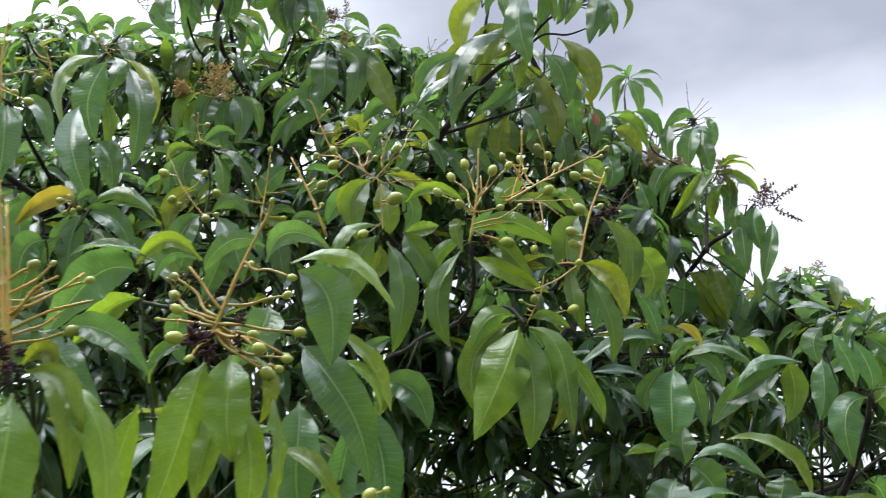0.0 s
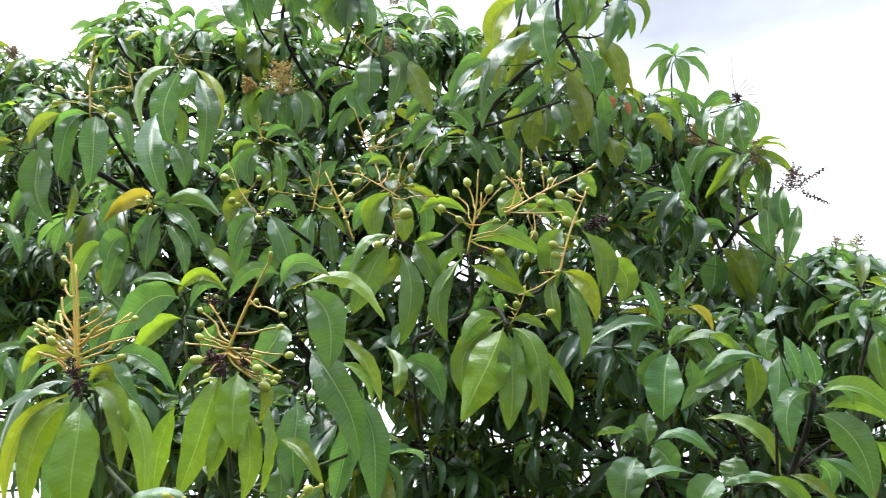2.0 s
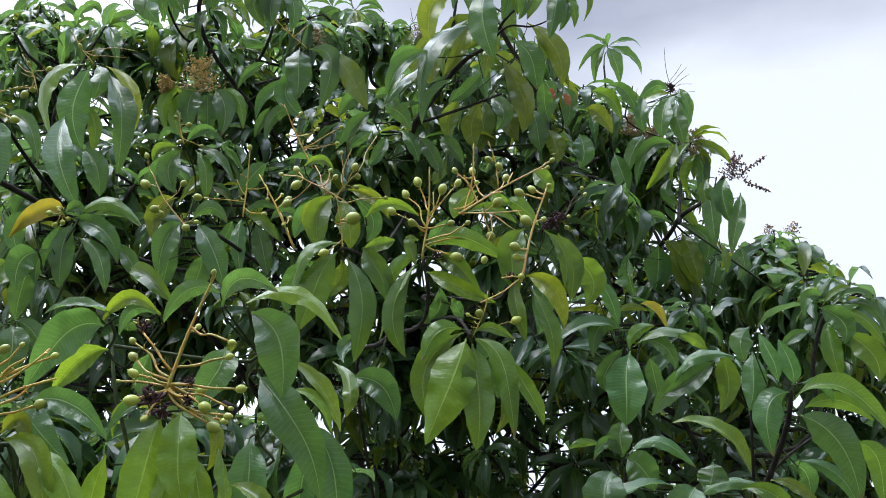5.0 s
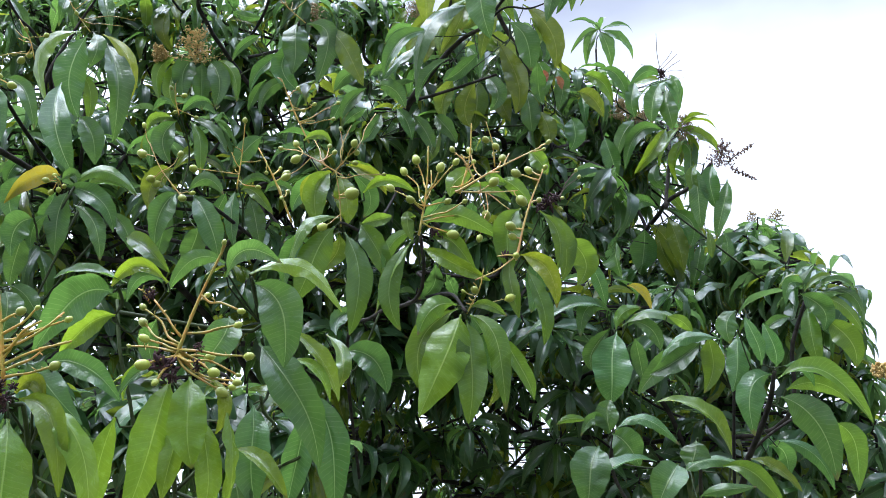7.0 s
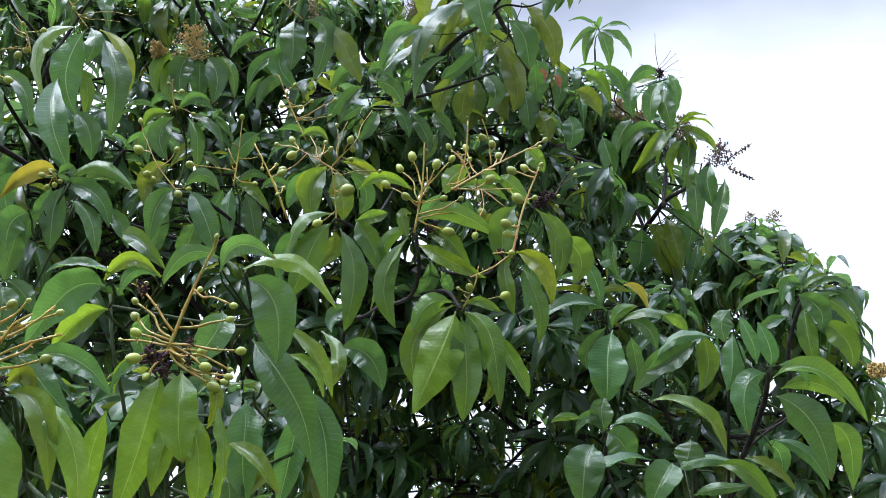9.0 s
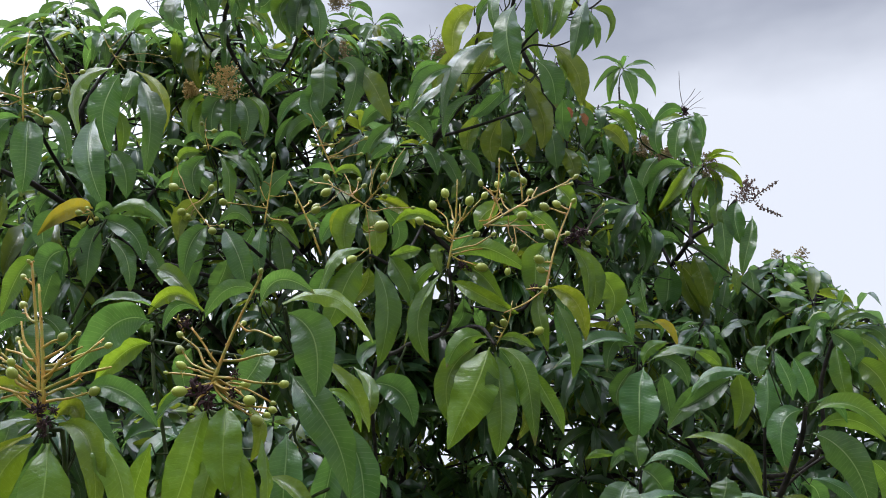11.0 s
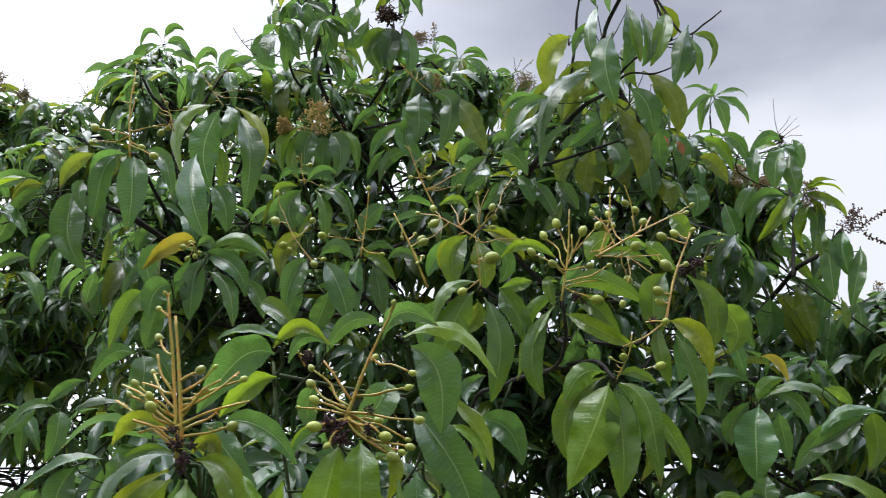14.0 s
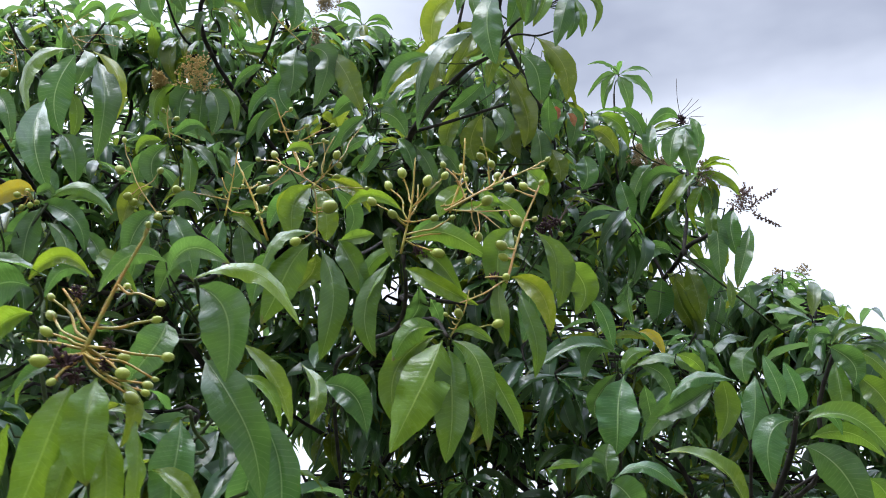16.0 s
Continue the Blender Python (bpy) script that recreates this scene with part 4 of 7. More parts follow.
whorl((-0.545, 2.660, 3.890), [("g", 0.089, (0.001, 0.000, -0.022), (-0.009, -0.021, -0.132), (-0.000, 0.000, -0.237)), ("m", 0.076, (-0.026, 0.000, -0.026), (-0.086, -0.021, -0.121), (-0.029, 0.000, -0.241)), ("g", 0.067, (0.033, 0.000, -0.018), (0.082, -0.024, -0.151), (0.066, 0.000, -0.260)), ("g", 0.068, (-0.103, 0.000, 0.024), (-0.135, -0.014, -0.095), (-0.196, 0.000, -0.074))])
whorl((0.134, 2.400, 3.605), [("y", 0.087, (0.008, -0.000, 0.005), (-0.078, -0.026, -0.097), (-0.065, 0.000, -0.247)), ("o", 0.043, (0.067, 0.000, -0.122), (-0.031, -0.025, -0.237), (-0.029, 0.000, -0.352)), ("o", 0.043, (0.043, 0.000, -0.140), (0.098, -0.011, -0.204), (0.040, 0.000, -0.246)), ("o", 0.044, (-0.047, 0.025, -0.157), (-0.111, 0.031, -0.221), (-0.138, 0.050, -0.323))])
whorl((0.223, 2.360, 3.423), [("g", 0.057, (-0.020, -0.010, -0.002), (-0.161, -0.056, -0.100), (-0.198, -0.020, -0.319)), ("g", 0.052, (-0.142, -0.025, -0.107), (-0.264, -0.075, -0.187), (-0.301, -0.050, -0.291)), ("g", 0.034, (-0.087, 0.000, -0.199), (-0.164, -0.020, -0.273), (-0.193, 0.000, -0.368)), ("g", 0.051, (0.013, 0.050, -0.149), (-0.044, 0.085, -0.194), (-0.102, 0.100, -0.228))])
whorl((0.252, 2.270, 3.561), [("g", 0.042, (-0.027, 0.000, 0.076), (-0.069, -0.027, -0.077), (-0.023, 0.000, -0.194)), ("g", 0.102, (0.019, -0.020, -0.048), (-0.022, -0.070, -0.207), (0.014, -0.040, -0.343)), ("g", 0.068, (0.072, 0.000, 0.077), (0.083, -0.025, -0.077), (0.048, 0.000, -0.175)), ("g", 0.039, (-0.041, 0.025, 0.025), (-0.089, 0.036, -0.011), (-0.110, 0.050, -0.093))])
whorl((0.432, 2.200, 3.532), [("g", 0.044, (-0.072, 0.000, 0.012), (-0.058, -0.021, -0.124), (-0.083, 0.000, -0.195)), ("m", 0.062, (0.005, 0.000, 0.013), (-0.017, -0.022, -0.100), (-0.056, 0.000, -0.196)), ("g", 0.061, (0.070, -0.015, -0.050), (0.032, -0.055, -0.182), (0.007, -0.030, -0.291)), ("m", 0.036, (0.064, 0.000, -0.070), (0.090, -0.016, -0.153), (0.092, 0.000, -0.231)), ("m", 0.027, (0.085, -0.000, -0.075), (0.143, -0.014, -0.114), (0.122, 0.000, -0.211)), ("g", 0.032, (0.075, 0.000, -0.114), (0.070, -0.013, -0.188), (0.044, 0.000, -0.242)), ("y", 0.049, (-0.015, 0.020, 0.067), (0.033, 0.027, -0.008), (0.020, 0.040, -0.061)), ("m", 0.037, (-0.107, 0.020, 0.015), (-0.090, 0.023, -0.096), (-0.081, 0.040, -0.150))])
whorl((0.367, 2.600, 3.551), [("o", 0.082, (0.048, 0.000, 0.043), (0.150, -0.029, -0.092), (0.156, 0.000, -0.226)), ("g", 0.095, (-0.010, 0.000, -0.029), (0.059, -0.022, -0.128), (0.068, 0.000, -0.238)), ("m", 0.038, (0.076, 0.015, -0.007), (0.114, 0.017, -0.056), (0.095, 0.030, -0.130)), ("o", 0.090, (-0.048, 0.025, -0.095), (0.021, 0.020, -0.248), (0.013, 0.050, -0.385)), ("g", 0.067, (-0.105, -0.025, -0.267), (-0.054, -0.066, -0.360), (-0.090, -0.050, -0.426)), ("o", 0.083, (-0.131, 0.050, -0.251), (-0.172, 0.083, -0.327), (-0.154, 0.100, -0.412)), ("o", 0.072, (-0.212, 0.060, -0.232), (-0.253, 0.104, -0.290), (-0.244, 0.120, -0.377)), ("g", 0.064, (0.104, 0.075, -0.147), (0.108, 0.133, -0.210), (0.125, 0.150, -0.297))])
whorl((0.617, 2.280, 2.273), [("g", 0.117, (-0.001, -0.010, -0.006), (-0.028, -0.041, -0.113), (-0.032, -0.020, -0.216)), ("g", 0.055, (-0.010, 0.000, 0.055), (-0.082, -0.012, 0.075), (-0.106, 0.000, -0.020)), ("g", 0.035, (-0.019, 0.000, 0.059), (-0.129, -0.025, 0.071), (-0.263, 0.000, -0.012)), ("m", 0.041, (0.000, 0.000, 0.000), (0.019, -0.010, 0.053), (0.079, 0.000, 0.069)), ("m", 0.029, (0.013, 0.000, 0.010), (0.118, -0.021, 0.057), (0.222, 0.000, -0.011)), ("g", 0.047, (0.037, 0.000, 0.029), (0.107, -0.012, -0.002), (0.124, 0.000, -0.060)), ("g", 0.046, (-0.080, 0.025, 0.225), (-0.033, 0.034, 0.160), (-0.017, 0.050, 0.085)), ("g", 0.055, (-0.006, 0.040, 0.019), (-0.061, 0.066, -0.041), (-0.064, 0.080, -0.103)), ("g", 0.049, (0.064, 0.050, -0.011), (0.082, 0.085, -0.068), (0.093, 0.100, -0.146))])
whorl((0.481, 1.760, 1.916), [("g", 0.056, (0.000, 0.000, 0.002), (-0.007, -0.007, 0.037), (0.003, 0.000, 0.075)), ("g", 0.030, (-0.003, 0.000, 0.000), (-0.037, -0.006, 0.037), (-0.066, 0.000, -0.005)), ("g", 0.075, (0.005, 0.000, -0.000), (0.037, -0.009, -0.026), (0.060, 0.000, -0.071)), ("g", 0.028, (0.011, 0.000, 0.007), (0.078, -0.014, 0.035), (0.152, 0.000, -0.025)), ("g", 0.089, (-0.031, -0.025, -0.030), (-0.060, -0.064, -0.083), (-0.067, -0.050, -0.161)), ("g", 0.022, (0.093, -0.025, -0.064), (0.007, -0.068, -0.067), (-0.070, -0.050, -0.124)), ("m", 0.020, (-0.049, 0.000, 0.029), (-0.088, -0.007, 0.034), (-0.119, 0.000, 0.020))])
whorl((0.687, 1.800, 1.902), [("g", 0.071, (-0.005, 0.000, 0.003), (-0.012, -0.007, -0.028), (-0.024, 0.000, -0.065)), ("g", 0.076, (-0.057, -0.025, -0.052), (-0.089, -0.061, -0.088), (-0.116, -0.050, -0.147)), ("g", 0.030, (-0.040, 0.000, -0.070), (0.010, -0.015, -0.039), (0.114, 0.000, -0.058)), ("m", 0.045, (0.046, -0.015, -0.056), (0.110, -0.045, -0.073), (0.168, -0.030, -0.147)), ("g", 0.029, (-0.014, -0.025, -0.122), (0.026, -0.062, -0.108), (0.105, -0.050, -0.102)), ("o", 0.025, (0.116, 0.000, -0.038), (0.173, -0.013, -0.061), (0.222, 0.000, -0.110))])
whorl((0.864, 2.100, 1.891), [("o", 0.035, (-0.003, 0.000, 0.000), (-0.068, -0.024, 0.123), (-0.191, 0.000, 0.146))])
whorl((0.841, 1.700, 2.046), [("g", 0.069, (-0.006, 0.000, -0.008), (-0.065, -0.015, -0.042), (-0.059, 0.000, -0.143)), ("g", 0.040, (0.006, 0.000, 0.008), (0.003, -0.010, 0.056), (-0.012, 0.000, 0.108)), ("g", 0.035, (-0.026, 0.000, 0.013), (-0.036, -0.011, 0.069), (-0.052, 0.000, 0.121)), ("g", 0.053, (-0.070, 0.000, 0.137), (-0.099, -0.008, 0.103), (-0.090, 0.000, 0.061)), ("g", 0.080, (0.008, 0.000, -0.058), (0.072, -0.021, -0.109), (0.106, 0.000, -0.238)), ("m", 0.040, (0.005, 0.000, -0.020), (0.106, -0.022, 0.001), (0.202, 0.000, -0.114)), ("m", 0.038, (0.026, 0.010, -0.041), (0.099, 0.005, -0.024), (0.171, 0.020, -0.072)), ("g", 0.025, (0.026, 0.000, 0.010), (0.061, -0.007, 0.009), (0.085, 0.000, -0.035)), ("m", 0.052, (0.128, 0.020, -0.112), (0.172, 0.025, -0.162), (0.168, 0.040, -0.255))])
whorl((0.803, 1.800, 2.086), [("g", 0.058, (-0.001, 0.000, 0.065), (-0.010, -0.014, -0.003), (-0.026, 0.000, -0.071)), ("m", 0.057, (-0.062, 0.030, 0.066), (-0.046, 0.047, 0.009), (-0.074, 0.060, -0.064)), ("g", 0.030, (-0.037, 0.015, 0.057), (-0.128, 0.015, 0.063), (-0.177, 0.030, 0.006)), ("g", 0.054, (-0.081, 0.025, 0.051), (-0.142, 0.036, 0.007), (-0.202, 0.050, -0.020)), ("g", 0.057, (-0.063, 0.040, 0.049), (-0.156, 0.060, 0.012), (-0.225, 0.080, -0.063)), ("m", 0.030, (-0.156, 0.025, 0.115), (-0.112, 0.042, 0.105), (-0.093, 0.050, 0.079)), ("g", 0.053, (0.058, 0.040, -0.190), (0.107, 0.070, -0.200), (0.109, 0.080, -0.264)), ("g", 0.033, (0.074, 0.010, -0.181), (0.146, 0.004, -0.207), (0.189, 0.020, -0.290))])
whorl((1.366, 2.720, 2.489), [("g", 0.086, (-0.010, 0.000, 0.016), (0.060, -0.014, -0.038), (0.055, 0.000, -0.113)), ("g", 0.047, (0.010, 0.000, 0.049), (-0.048, -0.010, 0.054), (-0.064, 0.000, -0.024)), ("m", 0.026, (0.007, 0.000, 0.024), (0.052, -0.012, 0.070), (0.111, 0.000, 0.086)), ("m", 0.022, (0.017, 0.000, 0.012), (0.090, -0.016, 0.020), (0.179, 0.000, 0.024)), ("g", 0.022, (0.016, 0.000, 0.004), (0.116, -0.017, 0.064), (0.181, 0.000, 0.028)), ("m", 0.043, (0.033, 0.000, 0.008), (0.128, -0.021, -0.030), (0.189, 0.000, -0.129))])
whorl((1.366, 2.720, 2.489), [("g", 0.039, (0.053, 0.000, 0.016), (0.160, -0.019, 0.019), (0.200, 0.000, -0.105)), ("m", 0.069, (0.012, 0.000, -0.024), (0.001, -0.021, -0.133), (0.022, 0.000, -0.238)), ("m", 0.088, (0.068, 0.000, -0.077), (0.135, -0.018, -0.149), (0.148, 0.000, -0.242)), ("g", 0.039, (0.052, -0.000, 0.119), (0.000, -0.007, 0.055), (0.014, 0.000, 0.057)), ("g", 0.043, (-0.052, 0.000, -0.065), (-0.117, -0.012, -0.087), (-0.156, 0.000, -0.124))])
whorl((-0.465, 0.920, 1.867), [("y", 0.026, (-0.017, 0.000, -0.016), (-0.078, -0.018, -0.069), (-0.083, 0.000, -0.181)), ("g", 0.014, (-0.016, 0.005, 0.004), (-0.087, -0.007, -0.016), (-0.114, 0.010, -0.133)), ("n", 0.046, (-0.012, -0.000, -0.027), (-0.049, -0.018, -0.086), (-0.044, 0.000, -0.199)), ("n", 0.071, (0.011, -0.010, -0.028), (0.029, -0.039, -0.110), (0.038, -0.020, -0.212)), ("n", 0.037, (0.017, 0.000, -0.003), (0.071, -0.014, -0.029), (0.084, 0.000, -0.125)), ("n", 0.039, (0.034, 0.005, -0.017), (0.103, -0.009, -0.046), (0.122, 0.010, -0.181))])
whorl((-0.465, 0.920, 1.867), [("y", 0.025, (-0.031, 0.000, 0.039), (-0.075, -0.007, 0.049), (-0.099, 0.000, 0.015)), ("g", 0.044, (0.015, 0.010, 0.048), (0.045, 0.009, 0.019), (0.094, 0.020, -0.032)), ("g", 0.035, (0.046, 0.000, 0.048), (0.104, -0.011, 0.040), (0.148, 0.000, -0.005)), ("y", 0.025, (0.008, 0.005, 0.007), (0.030, 0.006, 0.025), (0.046, 0.010, -0.012)), ("g", 0.043, (-0.008, 0.020, -0.024), (-0.025, 0.022, -0.111), (-0.037, 0.040, -0.202))])
whorl((-0.258, 1.010, 1.911), [("n", 0.062, (-0.024, 0.000, -0.006), (-0.033, -0.020, -0.082), (-0.069, 0.000, -0.200)), ("n", 0.056, (0.007, -0.010, -0.002), (0.014, -0.033, -0.066), (0.023, -0.020, -0.129)), ("n", 0.037, (-0.008, 0.000, -0.046), (-0.008, -0.013, -0.111), (-0.021, 0.000, -0.171)), ("n", 0.040, (0.021, 0.000, -0.055), (0.045, -0.015, -0.127), (0.034, 0.000, -0.201)), ("n", 0.016, (0.059, 0.000, -0.044), (0.078, -0.014, -0.117), (0.062, 0.000, -0.189)), ("y", 0.021, (0.032, -0.000, -0.001), (0.060, -0.008, -0.037), (0.046, 0.000, -0.081)), ("g", 0.016, (-0.031, -0.010, 0.017), (-0.063, -0.028, -0.001), (-0.088, -0.020, -0.035)), ("n", 0.015, (-0.046, 0.000, 0.018), (-0.082, -0.007, 0.000), (-0.087, 0.000, -0.034)), ("n", 0.037, (-0.104, 0.025, -0.053), (-0.126, 0.035, -0.126), (-0.125, 0.050, -0.204))])
whorl((-0.183, 1.160, 1.899), [("g", 0.062, (-0.010, 0.000, -0.006), (-0.006, -0.015, -0.077), (0.003, 0.000, -0.160)), ("g", 0.050, (-0.034, 0.000, -0.120), (-0.020, -0.009, -0.157), (-0.031, 0.000, -0.213)), ("n", 0.024, (-0.036, -0.025, -0.077), (0.022, -0.062, -0.099), (0.058, -0.050, -0.151))])
whorl((-0.220, 1.320, 2.028), [("g", 0.075, (-0.004, 0.000, -0.002), (0.076, -0.025, -0.098), (0.113, 0.000, -0.220)), ("n", 0.020, (0.051, 0.010, -0.031), (0.101, 0.010, -0.045), (0.125, 0.020, -0.103)), ("n", 0.029, (0.049, 0.020, 0.028), (0.107, 0.024, -0.024), (0.138, 0.040, -0.100))])
whorl((-0.146, 1.400, 1.955), [("g", 0.066, (0.000, 0.000, -0.002), (0.057, -0.023, -0.106), (0.058, 0.000, -0.222)), ("g", 0.058, (-0.003, 0.050, -0.003), (-0.024, 0.079, -0.116), (-0.044, 0.100, -0.205))])
whorl((-0.160, 1.260, 1.757), [("g", 0.044, (0.000, 0.000, 0.000), (-0.027, -0.008, -0.032), (-0.036, 0.000, -0.070))])
whorl((-0.223, 1.220, 2.112), [("g", 0.081, (-0.003, 0.015, 0.003), (0.058, 0.014, -0.050), (0.058, 0.030, -0.143)), ("n", 0.032, (-0.015, 0.050, 0.029), (0.069, 0.082, 0.060), (0.146, 0.100, -0.028)), ("g", 0.039, (-0.043, 0.000, 0.009), (-0.014, -0.010, 0.059), (0.050, 0.000, 0.033)), ("g", 0.032, (-0.045, -0.010, 0.030), (-0.092, -0.031, 0.036), (-0.135, -0.020, -0.024)), ("g", 0.059, (-0.033, 0.000, -0.061), (-0.043, -0.011, -0.109), (-0.077, 0.000, -0.158))])
whorl((-0.414, 1.120, 2.069), [("g", 0.066, (-0.006, 0.000, -0.004), (-0.063, -0.015, -0.017), (-0.119, 0.000, -0.100)), ("g", 0.012, (0.014, 0.000, 0.011), (-0.050, -0.012, 0.030), (-0.103, 0.000, 0.019)), ("n", 0.027, (0.080, 0.000, 0.012), (0.028, -0.009, 0.043), (-0.009, 0.000, 0.006)), ("n", 0.042, (-0.006, 0.025, -0.035), (-0.057, 0.039, -0.047), (-0.100, 0.050, -0.095)), ("g", 0.021, (0.072, 0.000, 0.014), (0.036, -0.006, 0.022), (0.018, 0.000, -0.019)), ("g", 0.036, (0.056, 0.040, -0.038), (0.034, 0.071, -0.073), (0.048, 0.080, -0.114))])
whorl((-0.237, 0.820, 1.698), [("g", 0.024, (0.008, 0.000, -0.001), (-0.050, -0.012, 0.007), (-0.107, 0.000, -0.037))])
whorl((-0.141, 2.040, 2.163), [("g", 0.081, (-0.009, 0.000, -0.000), (0.073, -0.016, -0.020), (0.107, 0.000, -0.112)), ("o", 0.044, (-0.050, -0.050, 0.033), (0.008, -0.116, -0.049), (-0.009, -0.100, -0.116)), ("g", 0.047, (-0.036, 0.050, 0.053), (-0.039, 0.089, 0.109), (0.007, 0.100, 0.144))])
whorl((-1.410, 2.300, 2.228), [("g", 0.064, (0.003, 0.000, 0.003), (0.018, -0.016, -0.070), (-0.013, 0.000, -0.153)), ("g", 0.031, (-0.009, 0.000, 0.007), (-0.096, -0.019, 0.005), (-0.162, 0.000, -0.105)), ("g", 0.041, (0.062, 0.000, 0.095), (0.011, -0.013, 0.071), (-0.044, 0.000, 0.021)), ("g", 0.024, (0.037, 0.000, -0.003), (0.112, -0.016, 0.035), (0.196, 0.000, 0.026)), ("g", 0.035, (-0.103, 0.050, 0.021), (-0.167, 0.083, -0.026), (-0.247, 0.100, -0.041))])
whorl((-1.104, 2.100, 2.349), [("g", 0.051, (-0.006, 0.000, -0.003), (-0.068, -0.014, 0.002), (-0.122, 0.000, -0.086)), ("g", 0.085, (0.014, 0.000, -0.003), (0.038, -0.016, -0.077), (0.013, 0.000, -0.163)), ("g", 0.059, (0.011, 0.025, 0.017), (0.061, 0.037, -0.013), (0.099, 0.050, -0.076))])
whorl((-1.060, 1.900, 2.022), [("g", 0.078, (-0.055, 0.000, -0.015), (-0.087, -0.014, -0.086), (-0.066, 0.000, -0.158)), ("g", 0.050, (0.040, 0.000, 0.017), (0.053, -0.009, -0.022), (0.026, 0.000, -0.077)), ("g", 0.020, (0.010, 0.000, 0.003), (-0.096, -0.023, -0.019), (-0.201, 0.000, -0.094)), ("g", 0.057, (-0.155, 0.025, -0.068), (-0.183, 0.039, -0.108), (-0.224, 0.050, -0.156)), ("m", 0.032, (0.029, 0.050, 0.009), (0.083, 0.087, 0.045), (0.141, 0.100, 0.033))])
whorl((-1.010, 3.000, 4.280), [("m", 0.041, (-0.144, 0.000, 0.000), (-0.134, -0.018, -0.109), (-0.121, 0.000, -0.177)), ("g", 0.086, (-0.074, 0.000, -0.009), (-0.059, -0.031, -0.190), (-0.004, 0.000, -0.316)), ("g", 0.072, (-0.010, 0.000, -0.012), (-0.016, -0.020, -0.128), (-0.018, 0.000, -0.212)), ("m", 0.061, (0.046, 0.000, -0.046), (0.064, -0.020, -0.150), (0.098, 0.000, -0.235)), ("g", 0.086, (0.138, 0.000, -0.006), (0.128, -0.035, -0.201), (0.107, 0.000, -0.355)), ("g", 0.082, (0.223, -0.000, -0.016), (0.212, -0.016, -0.129), (0.144, 0.000, -0.157)), ("m", 0.041, (0.100, 0.050, -0.199), (0.205, 0.079, -0.212), (0.256, 0.100, -0.322))])
whorl((-1.187, 3.100, 4.186), [("g", 0.115, (-0.001, 0.000, 0.006), (-0.039, -0.020, -0.095), (0.030, 0.000, -0.189)), ("g", 0.075, (0.039, 0.050, 0.026), (0.053, 0.082, -0.064), (0.043, 0.100, -0.147)), ("g", 0.055, (-0.104, 0.100, -0.062), (-0.215, 0.176, -0.021), (-0.315, 0.200, -0.099)), ("m", 0.060, (-0.057, 0.100, -0.112), (-0.062, 0.183, -0.152), (-0.070, 0.200, -0.251)), ("m", 0.055, (-0.154, 0.100, -0.108), (-0.254, 0.183, -0.064), (-0.294, 0.200, -0.133))])
whorl((-2.068, 3.800, 4.660), [("g", 0.036, (-0.025, 0.000, 0.055), (-0.108, -0.013, 0.104), (-0.135, 0.000, -0.018)), ("g", 0.046, (-0.004, 0.000, 0.047), (0.037, -0.012, 0.122), (0.110, 0.000, 0.097)), ("g", 0.064, (-0.017, 0.000, 0.001), (-0.110, -0.019, -0.041), (-0.149, 0.000, -0.140)), ("g", 0.058, (0.016, 0.000, 0.007), (0.118, -0.022, 0.003), (0.190, 0.000, -0.122)), ("g", 0.051, (0.054, 0.000, -0.071), (0.152, -0.020, -0.081), (0.236, 0.000, -0.146)), ("g", 0.070, (-0.006, 0.000, -0.069), (-0.019, -0.018, -0.157), (-0.063, 0.000, -0.238))])
whorl((-2.016, 3.500, 4.223), [("g", 0.042, (-0.006, 0.000, 0.035), (-0.105, -0.021, 0.094), (-0.217, 0.000, 0.042)), ("g", 0.065, (-0.010, 0.000, -0.014), (-0.136, -0.025, -0.005), (-0.230, 0.000, -0.123)), ("g", 0.105, (0.236, 0.000, 0.055), (0.294, -0.016, -0.014), (0.277, 0.000, -0.105)), ("g", 0.053, (0.407, 0.000, 0.097), (0.366, -0.013, 0.167), (0.278, 0.000, 0.102)), ("g", 0.064, (0.049, 0.000, -0.057), (-0.014, -0.015, -0.099), (-0.083, 0.000, -0.128)), ("g", 0.072, (0.144, 0.050, 0.095), (0.178, 0.081, -0.008), (0.226, 0.100, -0.067))])
whorl((0.145, 2.750, 3.585), [("o", 0.057, (-0.077, 0.000, 0.002), (-0.144, -0.016, -0.044), (-0.156, 0.000, -0.136)), ("o", 0.057, (-0.034, 0.000, 0.064), (-0.079, -0.022, -0.063), (-0.101, 0.000, -0.150)), ("g", 0.040, (-0.132, 0.000, 0.004), (-0.198, -0.014, -0.003), (-0.254, 0.000, -0.070)), ("o", 0.040, (-0.177, 0.000, -0.046), (-0.232, -0.013, -0.104), (-0.256, 0.000, -0.146)), ("g", 0.061, (0.063, 0.000, -0.079), (0.103, -0.015, -0.139), (0.111, 0.000, -0.217)), ("o", 0.082, (0.151, 0.000, -0.030), (0.211, -0.020, -0.096), (0.250, 0.000, -0.209)), ("m", 0.048, (0.130, 0.000, -0.030), (0.149, -0.009, -0.074), (0.192, 0.000, -0.095)), ("g", 0.056, (0.038, 0.000, -0.166), (-0.007, -0.016, -0.236), (0.012, 0.000, -0.325))])
